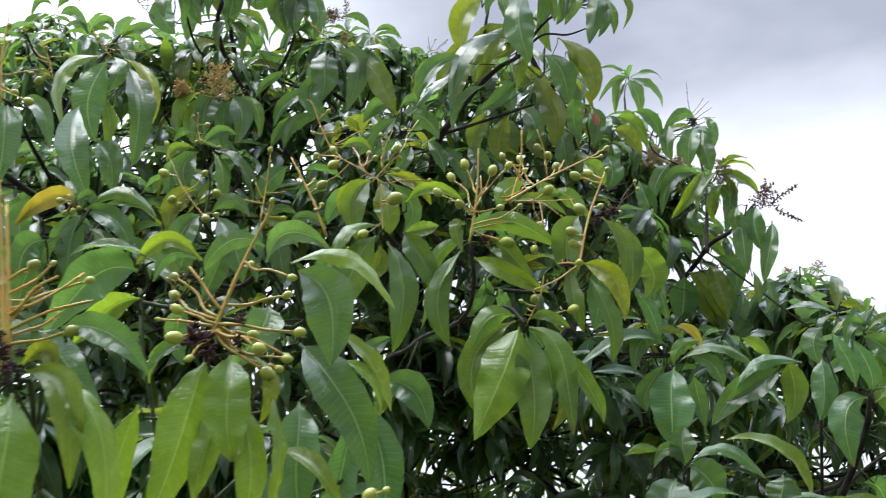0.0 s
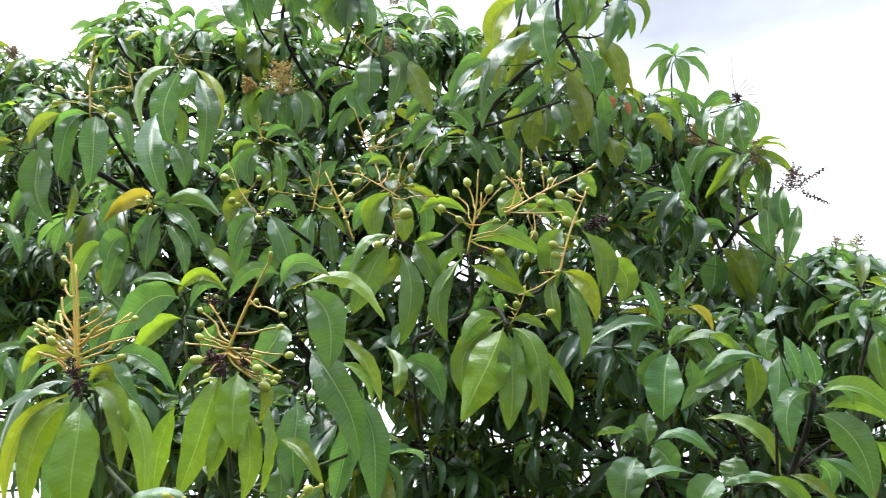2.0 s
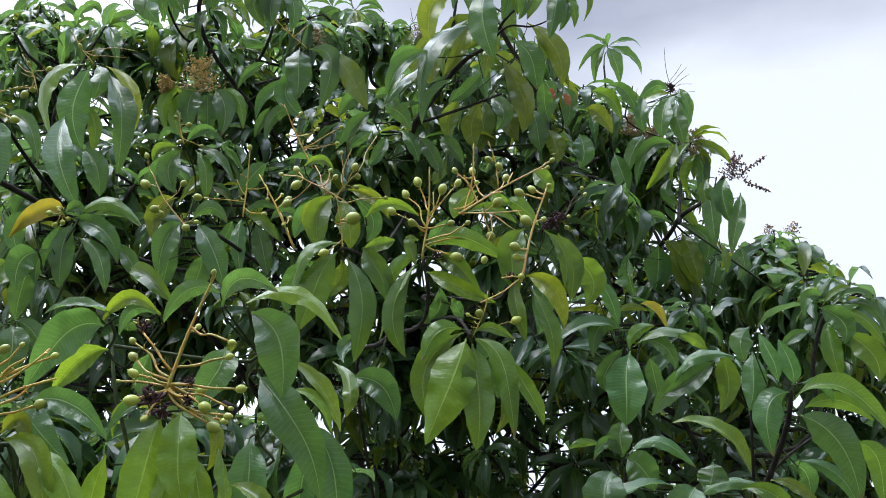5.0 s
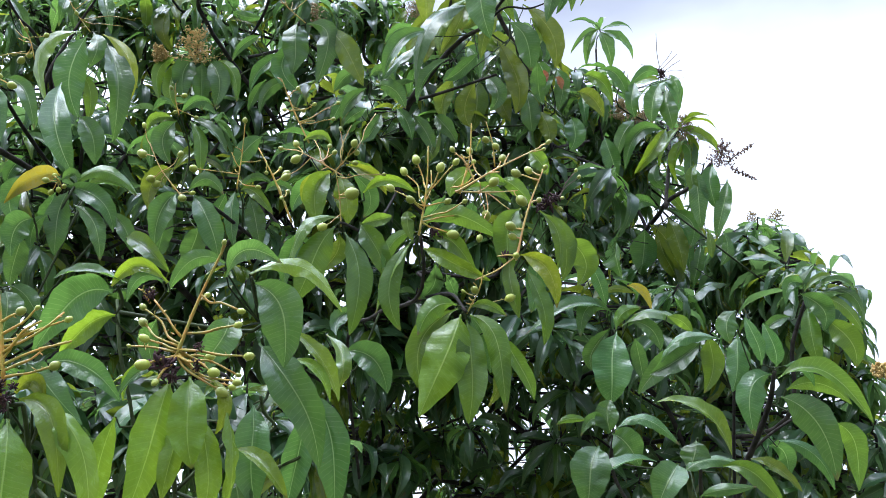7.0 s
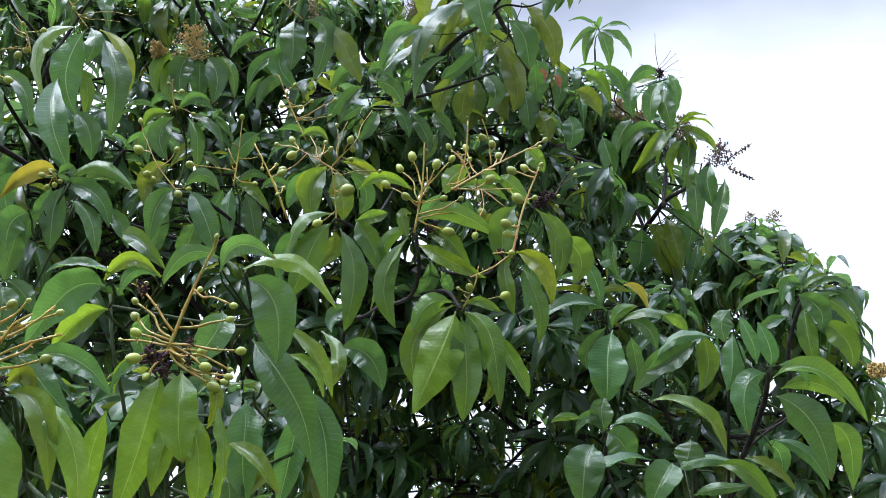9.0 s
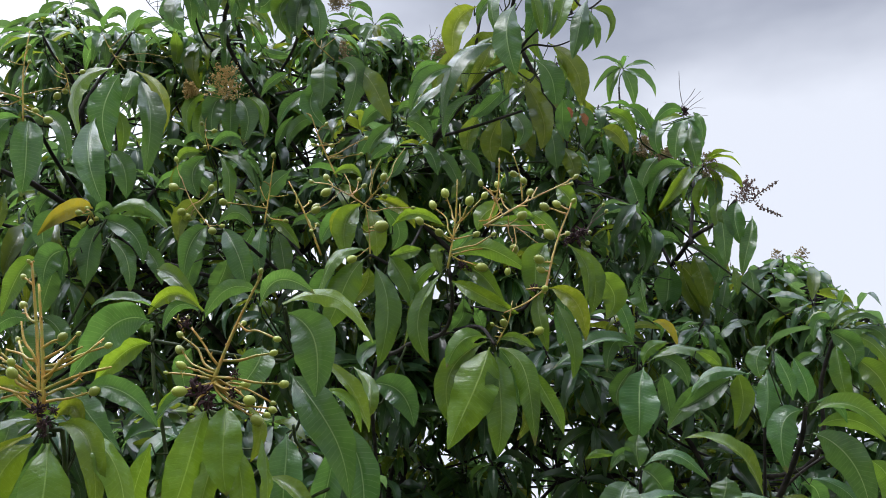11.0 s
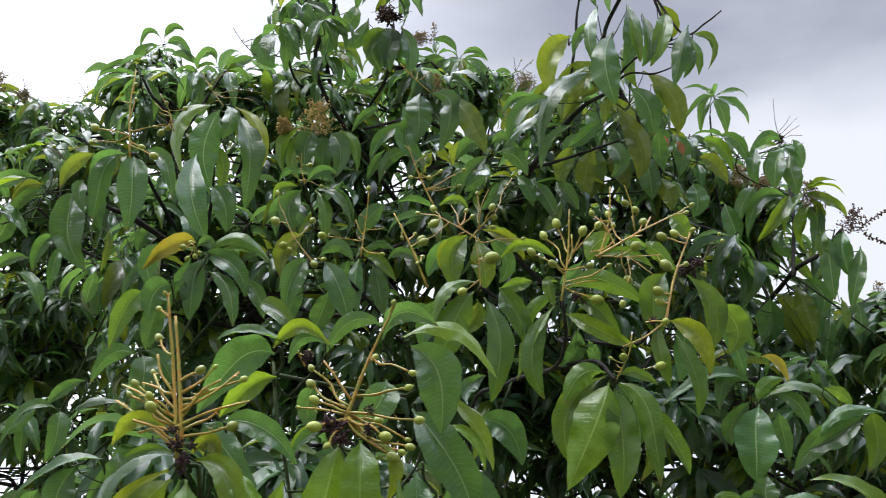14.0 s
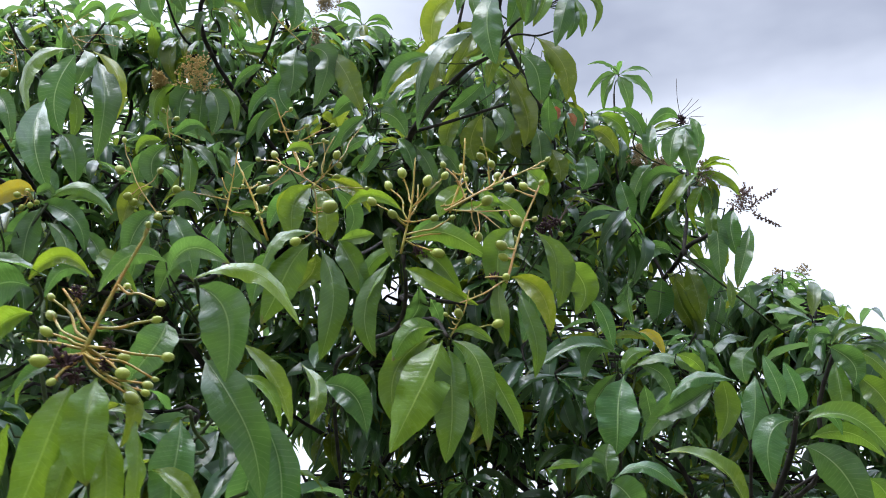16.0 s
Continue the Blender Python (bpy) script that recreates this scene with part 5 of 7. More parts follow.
whorl((0.443, 2.900, 3.539), [("g", 0.076, (0.055, 0.000, -0.015), (0.081, -0.017, -0.089), (0.066, 0.000, -0.181)), ("o", 0.089, (-0.115, 0.000, -0.075), (-0.101, -0.021, -0.189), (-0.060, 0.000, -0.278)), ("g", 0.084, (-0.007, 0.000, -0.129), (0.016, -0.020, -0.241), (0.024, 0.000, -0.329)), ("o", 0.089, (-0.205, 0.000, -0.086), (-0.190, -0.024, -0.214), (-0.214, 0.000, -0.325)), ("g", 0.067, (0.130, 0.000, -0.043), (0.153, -0.019, -0.143), (0.128, 0.000, -0.232)), ("o", 0.066, (0.210, 0.000, -0.147), (0.269, -0.015, -0.181), (0.308, 0.000, -0.261)), ("g", 0.087, (0.179, 0.000, -0.258), (0.192, -0.015, -0.339), (0.168, 0.000, -0.404)), ("o", 0.074, (0.052, 0.000, -0.231), (0.087, -0.015, -0.313), (0.085, 0.000, -0.378))])
whorl((0.918, 3.200, 3.649), [("g", 0.058, (-0.106, 0.000, 0.017), (-0.030, -0.019, -0.024), (0.006, 0.000, -0.133)), ("m", 0.063, (-0.180, 0.000, -0.009), (-0.104, -0.019, -0.050), (-0.063, 0.000, -0.164)), ("g", 0.062, (0.043, 0.000, -0.043), (0.016, -0.018, -0.148), (0.036, 0.000, -0.220)), ("g", 0.054, (0.152, 0.000, -0.018), (0.092, -0.014, 0.003), (0.017, 0.000, -0.070)), ("g", 0.039, (0.200, 0.000, -0.011), (0.224, -0.014, -0.069), (0.225, 0.000, -0.149)), ("g", 0.086, (0.147, 0.000, -0.059), (0.108, -0.019, -0.151), (0.103, 0.000, -0.248)), ("g", 0.081, (0.181, 0.000, -0.074), (0.173, -0.020, -0.193), (0.191, 0.000, -0.276))])
whorl((1.096, 3.300, 3.369), [("g", 0.068, (0.005, 0.000, 0.043), (-0.115, -0.027, 0.043), (-0.184, 0.000, -0.146)), ("g", 0.067, (0.059, 0.000, -0.012), (0.109, -0.023, -0.079), (0.068, 0.000, -0.242)), ("g", 0.073, (-0.126, 0.000, 0.097), (-0.187, -0.021, 0.020), (-0.216, 0.000, -0.090)), ("g", 0.082, (-0.265, 0.000, 0.018), (-0.244, -0.020, -0.086), (-0.225, 0.000, -0.182)), ("o", 0.071, (-0.205, 0.000, -0.209), (-0.257, -0.013, -0.239), (-0.305, 0.000, -0.285)), ("g", 0.057, (-0.031, 0.000, -0.106), (-0.067, -0.013, -0.190), (-0.000, 0.000, -0.237))])
whorl((1.064, 3.300, 3.057), [("g", 0.066, (-0.023, 0.000, -0.005), (-0.116, -0.015, 0.020), (-0.156, 0.000, -0.074)), ("g", 0.123, (-0.074, 0.050, -0.082), (-0.076, 0.080, -0.171), (-0.096, 0.100, -0.273)), ("g", 0.083, (0.043, 0.000, -0.020), (0.120, -0.018, -0.083), (0.093, 0.000, -0.194)), ("o", 0.083, (0.017, 0.000, -0.050), (0.041, -0.025, -0.158), (0.065, 0.000, -0.294)), ("m", 0.047, (0.097, 0.000, -0.041), (0.035, -0.015, 0.045), (0.009, 0.000, 0.076)), ("o", 0.070, (-0.019, 0.050, -0.082), (0.016, 0.074, -0.223), (0.080, 0.100, -0.312))])
whorl((1.179, 3.050, 3.139), [("g", 0.078, (-0.060, 0.000, 0.001), (-0.045, -0.029, -0.145), (-0.039, 0.000, -0.285)), ("g", 0.079, (0.035, 0.000, 0.004), (0.006, -0.019, -0.095), (0.029, 0.000, -0.186)), ("m", 0.048, (-0.033, 0.000, 0.005), (-0.065, -0.015, -0.069), (-0.041, 0.000, -0.148)), ("g", 0.065, (0.086, 0.000, -0.064), (0.049, -0.026, -0.192), (0.018, 0.000, -0.319)), ("m", 0.034, (-0.016, 0.000, -0.274), (-0.010, -0.012, -0.346), (-0.009, 0.000, -0.398))])
whorl((-0.115, 2.600, 3.140), [("g", 0.048, (0.010, 0.000, -0.000), (-0.020, -0.013, -0.074), (-0.060, 0.000, -0.112)), ("g", 0.052, (0.061, 0.000, 0.022), (0.101, -0.014, -0.032), (0.120, -0.000, -0.103)), ("g", 0.056, (0.121, 0.000, -0.002), (0.170, -0.017, -0.079), (0.198, 0.000, -0.159)), ("g", 0.041, (-0.041, 0.000, 0.024), (-0.081, -0.010, -0.004), (-0.122, 0.000, -0.043)), ("g", 0.060, (0.202, 0.000, -0.004), (0.240, -0.014, -0.056), (0.278, 0.000, -0.117)), ("m", 0.040, (0.220, 0.000, -0.072), (0.198, -0.013, -0.144), (0.168, 0.000, -0.192)), ("g", 0.049, (-0.103, 0.000, 0.071), (-0.142, -0.013, 0.019), (-0.173, 0.000, -0.042))])
whorl((0.545, 2.850, 3.450), [("R", 0.033, (-0.041, 0.000, 0.006), (-0.024, -0.006, -0.023), (-0.030, 0.000, -0.052)), ("R", 0.029, (0.016, 0.000, -0.021), (0.035, -0.006, -0.045), (0.038, 0.000, -0.076))])
whorl((0.756, 2.700, 2.529), [("Y", 0.031, (-0.004, 0.000, 0.000), (0.047, -0.012, -0.016), (0.073, -0.000, -0.089)), ("o", 0.027, (-0.084, 0.000, -0.028), (-0.036, -0.011, -0.011), (0.023, 0.000, -0.028))])
whorl((-0.519, 2.750, 3.463), [("g", 0.048, (0.040, 0.000, 0.017), (-0.052, -0.022, -0.055), (-0.095, 0.000, -0.152)), ("g", 0.052, (0.071, 0.000, -0.111), (-0.022, -0.018, -0.143), (-0.055, -0.000, -0.246)), ("g", 0.041, (-0.049, 0.050, -0.072), (-0.097, 0.086, -0.115), (-0.123, 0.100, -0.183)), ("g", 0.037, (-0.082, 0.050, 0.124), (-0.156, 0.084, 0.108), (-0.201, 0.100, 0.038)), ("g", 0.039, (-0.216, 0.100, 0.269), (-0.185, 0.185, 0.296), (-0.114, 0.200, 0.303)), ("g", 0.066, (-0.285, 0.150, 0.419), (-0.272, 0.284, 0.452), (-0.285, 0.300, 0.374))])
whorl((-0.368, 3.700, 4.443), [("g", 0.059, (0.027, -0.000, -0.001), (0.122, -0.026, -0.072), (0.149, -0.000, -0.230)), ("g", 0.036, (0.012, -0.000, 0.021), (0.078, -0.015, 0.059), (0.154, -0.000, -0.013)), ("g", 0.072, (-0.018, -0.000, 0.008), (-0.089, -0.011, -0.048), (-0.064, -0.000, -0.097)), ("m", 0.053, (0.049, -0.000, -0.030), (0.064, -0.021, -0.162), (0.034, -0.000, -0.240)), ("g", 0.043, (-0.013, -0.000, 0.044), (-0.062, -0.016, 0.121), (-0.149, -0.000, 0.129)), ("g", 0.078, (-0.079, -0.000, 0.017), (-0.152, -0.015, -0.026), (-0.182, -0.000, -0.086)), ("g", 0.071, (-0.108, 0.000, -0.053), (-0.073, -0.018, -0.172), (-0.103, -0.000, -0.229))])
whorl((-0.081, 3.800, 4.401), [("g", 0.030, (-0.006, 0.000, 0.000), (-0.067, -0.014, 0.029), (-0.130, 0.000, -0.067)), ("g", 0.036, (-0.018, 0.000, -0.010), (-0.079, -0.013, -0.049), (-0.067, 0.000, -0.133)), ("m", 0.072, (0.012, 0.000, -0.022), (-0.042, -0.018, -0.110), (-0.031, 0.000, -0.197)), ("g", 0.077, (-0.090, 0.000, -0.230), (-0.155, -0.018, -0.281), (-0.155, 0.000, -0.400)), ("g", 0.060, (-0.090, 0.000, -0.244), (-0.042, -0.013, -0.254), (0.017, 0.000, -0.316)), ("g", 0.060, (0.054, 0.000, -0.102), (0.083, -0.018, -0.184), (0.067, 0.000, -0.276)), ("g", 0.048, (0.115, 0.000, -0.033), (0.054, -0.014, -0.075), (0.023, 0.000, -0.136))])
whorl((-1.881, 2.800, 3.015), [("g", 0.058, (0.025, 0.000, 0.017), (-0.012, -0.017, -0.038), (-0.027, 0.000, -0.141)), ("g", 0.074, (-0.132, 0.000, -0.150), (-0.162, -0.016, -0.203), (-0.158, -0.000, -0.303)), ("g", 0.052, (-0.092, 0.000, -0.141), (0.009, -0.021, -0.196), (0.043, 0.000, -0.304)), ("g", 0.048, (0.062, -0.000, -0.032), (0.063, -0.018, -0.128), (0.052, 0.000, -0.212)), ("g", 0.050, (-0.084, 0.050, -0.063), (-0.199, 0.080, -0.050), (-0.268, 0.100, -0.115))])
whorl((-1.477, 2.700, 2.932), [("g", 0.067, (-0.025, -0.000, -0.037), (0.037, -0.016, -0.109), (0.009, -0.000, -0.190)), ("g", 0.064, (0.160, 0.000, 0.143), (0.224, -0.015, 0.072), (0.232, 0.000, 0.011)), ("g", 0.030, (0.058, 0.000, 0.169), (0.140, -0.017, 0.145), (0.197, 0.000, 0.072)), ("g", 0.069, (-0.095, -0.100, 0.194), (0.034, -0.224, 0.113), (0.061, -0.200, 0.037)), ("g", 0.060, (0.074, 0.000, 0.092), (0.043, -0.013, 0.040), (0.026, 0.000, -0.023)), ("g", 0.054, (-0.058, 0.000, -0.114), (-0.082, -0.016, -0.186), (-0.086, 0.000, -0.269))])
whorl((-0.563, 2.650, 3.850), [("g", 0.062, (0.000, 0.000, -0.010), (-0.014, -0.020, -0.095), (-0.012, 0.000, -0.185)), ("g", 0.040, (0.020, 0.010, 0.000), (0.046, 0.000, -0.060), (0.050, 0.010, -0.150)), ("g", 0.040, (-0.020, 0.020, 0.000), (-0.062, 0.010, -0.040), (-0.085, 0.020, -0.120))])
whorl((0.227, 2.460, 3.519), [("o", 0.057, (-0.025, -0.000, -0.009), (-0.058, -0.020, -0.114), (-0.128, -0.000, -0.225)), ("o", 0.046, (0.012, -0.000, 0.004), (-0.083, -0.020, -0.036), (-0.174, -0.000, -0.129)), ("m", 0.052, (0.108, -0.000, 0.111), (0.109, -0.020, 0.006), (0.141, -0.000, -0.092)), ("o", 0.051, (0.075, 0.000, -0.023), (0.041, -0.020, -0.131), (0.019, -0.000, -0.237))])
whorl((1.099, 3.400, 2.990), [("o", 0.053, (-0.042, 0.000, -0.034), (0.012, -0.030, -0.173), (0.023, 0.000, -0.331)), ("o", 0.064, (-0.073, 0.000, 0.019), (-0.021, -0.015, -0.034), (0.021, 0.000, -0.102)), ("g", 0.049, (0.056, 0.000, 0.018), (0.079, -0.022, -0.099), (0.085, 0.000, -0.205)), ("g", 0.054, (0.078, 0.000, 0.098), (0.120, -0.017, 0.012), (0.087, 0.000, -0.076)), ("g", 0.040, (0.199, -0.150, -0.299), (0.025, -0.331, -0.360), (-0.028, -0.300, -0.457)), ("g", 0.061, (-0.273, -0.300, -0.124), (-0.371, -0.642, -0.327), (-0.346, -0.600, -0.403)), ("g", 0.058, (0.143, 0.000, -0.066), (0.114, -0.021, -0.176), (0.087, 0.000, -0.270)), ("g", 0.054, (0.247, 0.000, -0.013), (0.258, -0.016, -0.097), (0.219, 0.000, -0.169))])


# ---- trees: the crown behind them ----
class Crown:
    def __init__(self):
        self.verts, self.faces, self.uvs, self.tones, self.count = [], [], [], [], 0
        self.wood = bmesh.new()

    def leaf(self, pose_, shape, tone):
        v, f, uv = COARSE_LEAVES[shape]
        m = np.array(pose_)
        self.verts.append(v @ m[:3, :3].T + m[:3, 3])
        self.faces.extend(tuple(i + self.count for i in q) for q in f)
        self.uvs.append(uv)
        self.tones.extend([tone] * len(f))
        self.count += len(v)

    def done(self, root):
        mesh = grid_mesh("foliage", np.concatenate(self.verts), self.faces, np.concatenate(self.uvs))
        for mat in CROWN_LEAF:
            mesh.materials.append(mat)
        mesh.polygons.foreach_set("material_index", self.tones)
        part("foliage", mesh, None, root, "mass of drooping glossy green leaves", "stuff")
        part("branchwork", self.wood, BARK, root, "thin dark branching twigs", "stuff")


CROWNS = {key: Crown() for key in TREES}
FORKS = {key: [Vector(root.location) + Vector((0, 0, 1.5))] for key, root in TREES.items()}
grow = random.Random(21)


def bough(tree_key, centre, radii, count):
    """A bough of the crown: whorls of leaves through an egg-shaped space, each on a twig of its own."""
    crown, c = CROWNS[tree_key], Vector(centre)
    heart = c + Vector((0, 0.3 * radii[1], -0.6 * radii[2]))
    spine = [heart.lerp(c + Vector((grow.uniform(-0.5, 0.5) * radii[0], grow.uniform(-0.3, 0.3) * radii[1], 0.5 * radii[2])), i / 24) for i in range(25)]
    for _ in range(int(count * LUSH)):
        d = Vector((grow.gauss(0, 1), grow.gauss(0, 1), grow.gauss(0, 1))).normalized() * grow.random() ** 0.38
        n = c + Vector((d.x * radii[0], d.y * radii[1], d.z * radii[2]))
        axis = (Vector((d.x, d.y - 0.25, d.z * 0.6)) + Vector((0, 0, 0.75))).normalized()
        side = axis.cross(Vector((0.3, 0.8, 0.2))).normalized()
        other = axis.cross(side)
        mood = grow.random()
        a0 = grow.uniform(0, 6.3)
        k = grow.randint(7, 11)
        size = grow.uniform(0.13, 0.215) * (0.94 if tree_key == "far" else 1.0)
        for i in range(k):
            a = a0 + i * 2.4
            flat = math.cos(a) * side + math.sin(a) * other
            lift = grow.uniform(-0.5, 0.55) - 0.05 * i
            way_ = (flat + axis * lift + Vector((0, 0, -grow.uniform(0.25, 1.0)))).normalized()
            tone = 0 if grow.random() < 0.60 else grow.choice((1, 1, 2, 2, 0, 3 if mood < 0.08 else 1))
            out = (axis * 0.6 + Vector((0, -0.15, 0.75))).normalized()
            pose_ = leaf_pose(n - axis * 0.006 * i, way_ * size * grow.uniform(0.75, 1.15), grow.uniform(0.85, 1.3), grow.gauss(0, 0.4), out)
            crown.leaf(pose_, grow.randrange(len(COARSE_LEAVES)), tone)
        root = min(spine, key=lambda s: (s - n).length)
        mid = n.lerp(root, 0.45) - Vector((grow.uniform(-0.04, 0.04), 0, 0.10 * (n - root).length))
        tube(crown.wood, smooth_path([n + axis * 0.01, n - axis * 0.05, mid, root], 3), 0.003, 0.007, 5, 0.1, grow)
    tube(crown.wood, spine, 0.009, 0.004, 6, 0.1, grow)
    near = min((f for f in FORKS[tree_key] if (f - FORKS[tree_key][0]).length < (heart - FORKS[tree_key][0]).length + 0.05), key=lambda f: (f - heart).length)
    sway = Vector((grow.uniform(-0.2, 0.2), grow.uniform(-0.1, 0.2), grow.uniform(-0.12, 0.12))) * (near - heart).length
    tube(crown.wood, smooth_path([near, near.lerp(heart, 0.35) + sway, near.lerp(heart, 0.7) - sway * 0.5, heart], 6), 0.012, 0.008, 7, 0.08, grow)
    FORKS[tree_key].append(heart)


bough("main", (-1.316, 3.606, 3.411), (0.78, 0.45, 0.8), 75)
bough("main", (-0.755, 3.675, 3.625), (0.7, 0.45, 0.82), 70)
bough("main", (-0.128, 3.558, 3.239), (0.62, 0.45, 0.62), 50)
bough("main", (0.382, 3.287, 3.619), (0.33, 0.3, 0.55), 30)
bough("main", (0.982, 4.217, 3.444), (0.55, 0.4, 0.58), 50)
bough("main", (1.597, 4.485, 2.901), (0.65, 0.5, 0.5), 50)
bough("main", (0.521, 3.533, 2.354), (0.9, 0.5, 0.42), 50)
bough("main", (-0.529, 4.642, 2.600), (0.9, 0.5, 0.5), 27)
bough("far", (-2.588, 4.423, 3.531), (0.6, 0.5, 0.62), 60)
bough("far", (-2.906, 4.629, 2.405), (0.7, 0.5, 0.45), 26)
bough("main", (1.543, 3.912, 2.227), (0.6, 0.4, 0.35), 24)
bough("main", (0.220, 3.504, 2.635), (0.5, 0.3, 0.35), 18)
bough("far", (-3.821, 5.003, 3.850), (1, 0.8, 1), 70)
bough("far", (-2.750, 4.412, 3.871), (0.55, 0.6, 0.5), 26)
bough("far", (-5.182, 4.917, 4.036), (1.2, 0.9, 1.1), 40)
bough("far", (-3.523, 5.820, 2.478), (1.2, 0.8, 0.7), 22)
bough("side", (2.979, 5.024, 2.314), (0.5, 0.6, 0.45), 24)
bough("side", (3.644, 5.267, 2.205), (0.8, 0.8, 0.55), 30)
bough("main", (-0.825, 2.671, 4.235), (0.5, 0.4, 0.25), 7)
bough("main", (0.372, 2.493, 4.119), (0.35, 0.3, 0.22), 6)
bough("main", (-1.317, 3.800, 2.924), (0.8, 0.4, 0.4), 34)
bough("main", (-1.019, 2.887, 1.756), (1, 0.5, 0.35), 24)
bough("main", (0.453, 3.790, 1.725), (1, 0.5, 0.35), 19)
bough("main", (-0.917, 2.969, 2.925), (0.75, 0.25, 0.45), 34)
bough("main", (-0.024, 3.760, 2.753), (0.6, 0.3, 0.35), 22)
bough("main", (0.718, 3.058, 2.503), (0.6, 0.25, 0.3), 22)
bough("main", (0.641, 3.208, 3.195), (0.28, 0.25, 0.3), 12)
bough("main", (-1.434, 2.798, 2.975), (0.4, 0.25, 0.35), 14)
bough("far", (-2.605, 4.232, 2.924), (0.6, 0.4, 0.45), 30)
bough("main", (-1.555, 3.726, 2.788), (0.6, 0.4, 0.35), 26)
bough("main", (1.740, 4.310, 3.099), (0.4, 0.4, 0.3), 18)
bough("main", (-0.026, 4.334, 2.666), (1.2, 0.4, 0.5), 30)
bough("main", (-1.495, 3.791, 3.722), (0.8, 0.4, 0.7), 26)
bough("main", (-0.319, 3.931, 3.618), (0.7, 0.4, 0.5), 26)
bough("far", (-2.820, 4.184, 4.083), (0.4, 0.4, 0.3), 26)
bough("far", (-2.297, 3.926, 4.026), (0.22, 0.3, 0.2), 12)
bough("far", (-3.537, 4.421, 4.421), (0.35, 0.3, 0.32), 18)
bough("far", (-3.347, 4.039, 4.280), (0.45, 0.4, 0.33), 30)
bough("far", (-2.438, 3.617, 3.808), (0.35, 0.3, 0.2), 16)
bough("main", (0.696, 3.828, 3.818), (0.3, 0.3, 0.25), 16)
bough("main", (1.182, 4.024, 3.700), (0.25, 0.3, 0.2), 12)
bough("main", (-0.526, 3.933, 4.382), (0.25, 0.3, 0.22), 12)
bough("main", (-1.796, 3.422, 4.042), (0.2, 0.2, 0.2), 9)
bough("main", (-1.487, 3.434, 4.077), (0.2, 0.2, 0.15), 8)
bough("main", (0.117, 2.924, 3.526), (0.25, 0.25, 0.25), 10)
bough("main", (1.822, 3.580, 2.067), (0.35, 0.3, 0.3), 17)
bough("main", (1.320, 3.389, 2.006), (0.4, 0.3, 0.2), 12)
bough("main", (1.619, 3.457, 2.609), (0.3, 0.3, 0.3), 18)
bough("main", (1.838, 3.510, 2.446), (0.2, 0.2, 0.2), 10)
bough("main", (0.859, 3.422, 1.898), (0.4, 0.3, 0.2), 12)
bough("main", (2.215, 3.972, 2.154), (0.3, 0.3, 0.3), 12)
bough("main", (-0.801, 2.359, 2.041), (0.35, 0.2, 0.18), 14)
bough("main", (-1.364, 2.740, 2.050), (0.35, 0.25, 0.2), 12)
bough("main", (-0.485, 2.395, 2.018), (0.3, 0.2, 0.18), 12)
bough("main", (-1.188, 2.875, 2.292), (0.4, 0.25, 0.25), 14)
bough("main", (0.947, 3.941, 3.858), (0.2, 0.25, 0.15), 9)
bough("main", (-0.221, 3.636, 3.837), (0.15, 0.2, 0.12), 6)
bough("main", (-0.331, 3.868, 2.146), (0.4, 0.3, 0.2), 5)
bough("main", (-0.424, 3.257, 2.610), (0.28, 0.25, 0.28), 14)
bough("main", (-0.078, 3.277, 2.543), (0.3, 0.2, 0.2), 13)
bough("main", (0.984, 3.486, 2.849), (0.22, 0.2, 0.15), 9)
bough("main", (0.324, 3.886, 2.608), (0.3, 0.3, 0.2), 8)
bough("main", (-0.618, 2.268, 2.100), (0.18, 0.12, 0.1), 8)
bough("main", (-1.066, 2.180, 2.056), (0.15, 0.12, 0.1), 6)
bough("main", (0.305, 3.017, 2.790), (0.18, 0.15, 0.14), 10)
bough("far", (-3.225, 4.509, 2.884), (0.5, 0.4, 0.5), 26)
bough("far", (-3.137, 4.557, 3.346), (0.5, 0.4, 0.4), 18)
bough("far", (-3.212, 4.125, 4.485), (0.32, 0.3, 0.12), 14)
bough("far", (-2.764, 4.030, 4.315), (0.25, 0.3, 0.1), 9)
bough("main", (0.257, 4.016, 2.031), (0.15, 0.15, 0.14), 5)
bough("main", (-1.407, 3.435, 4.118), (0.25, 0.25, 0.1), 9)
bough("main", (-1.955, 3.675, 4.334), (0.28, 0.25, 0.15), 12)
bough("main", (-2.259, 3.864, 4.399), (0.2, 0.2, 0.15), 8)
bough("main", (-0.616, 3.400, 4.166), (0.3, 0.25, 0.12), 8)
bough("main", (-1.056, 3.472, 4.236), (0.22, 0.25, 0.1), 8)
bough("main", (-0.273, 3.604, 4.208), (0.2, 0.2, 0.12), 6)
bough("main", (-0.388, 3.126, 3.493), (0.2, 0.2, 0.14), 5)
bough("main", (1.714, 3.873, 3.100), (0.14, 0.14, 0.06), 5)
bough("main", (1.606, 3.750, 3.015), (0.26, 0.25, 0.14), 13)
bough("main", (1.598, 3.350, 2.805), (0.16, 0.2, 0.14), 8)
bough("main", (1.591, 3.100, 2.588), (0.15, 0.2, 0.14), 7)
bough("main", (-0.172, 3.000, 3.270), (0.34, 0.2, 0.25), 14)
bough("main", (-0.188, 3.400, 1.924), (0.34, 0.2, 0.2), 12)
bough("main", (0.107, 3.700, 2.063), (0.3, 0.2, 0.2), 9)
bough("main", (-1.000, 4.500, 1.950), (1.5, 0.4, 0.6), 44)
bough("main", (0.560, 5.150, 1.880), (1.2, 0.4, 0.5), 27)
bough("main", (0.620, 4.550, 2.100), (0.8, 0.35, 0.35), 34)
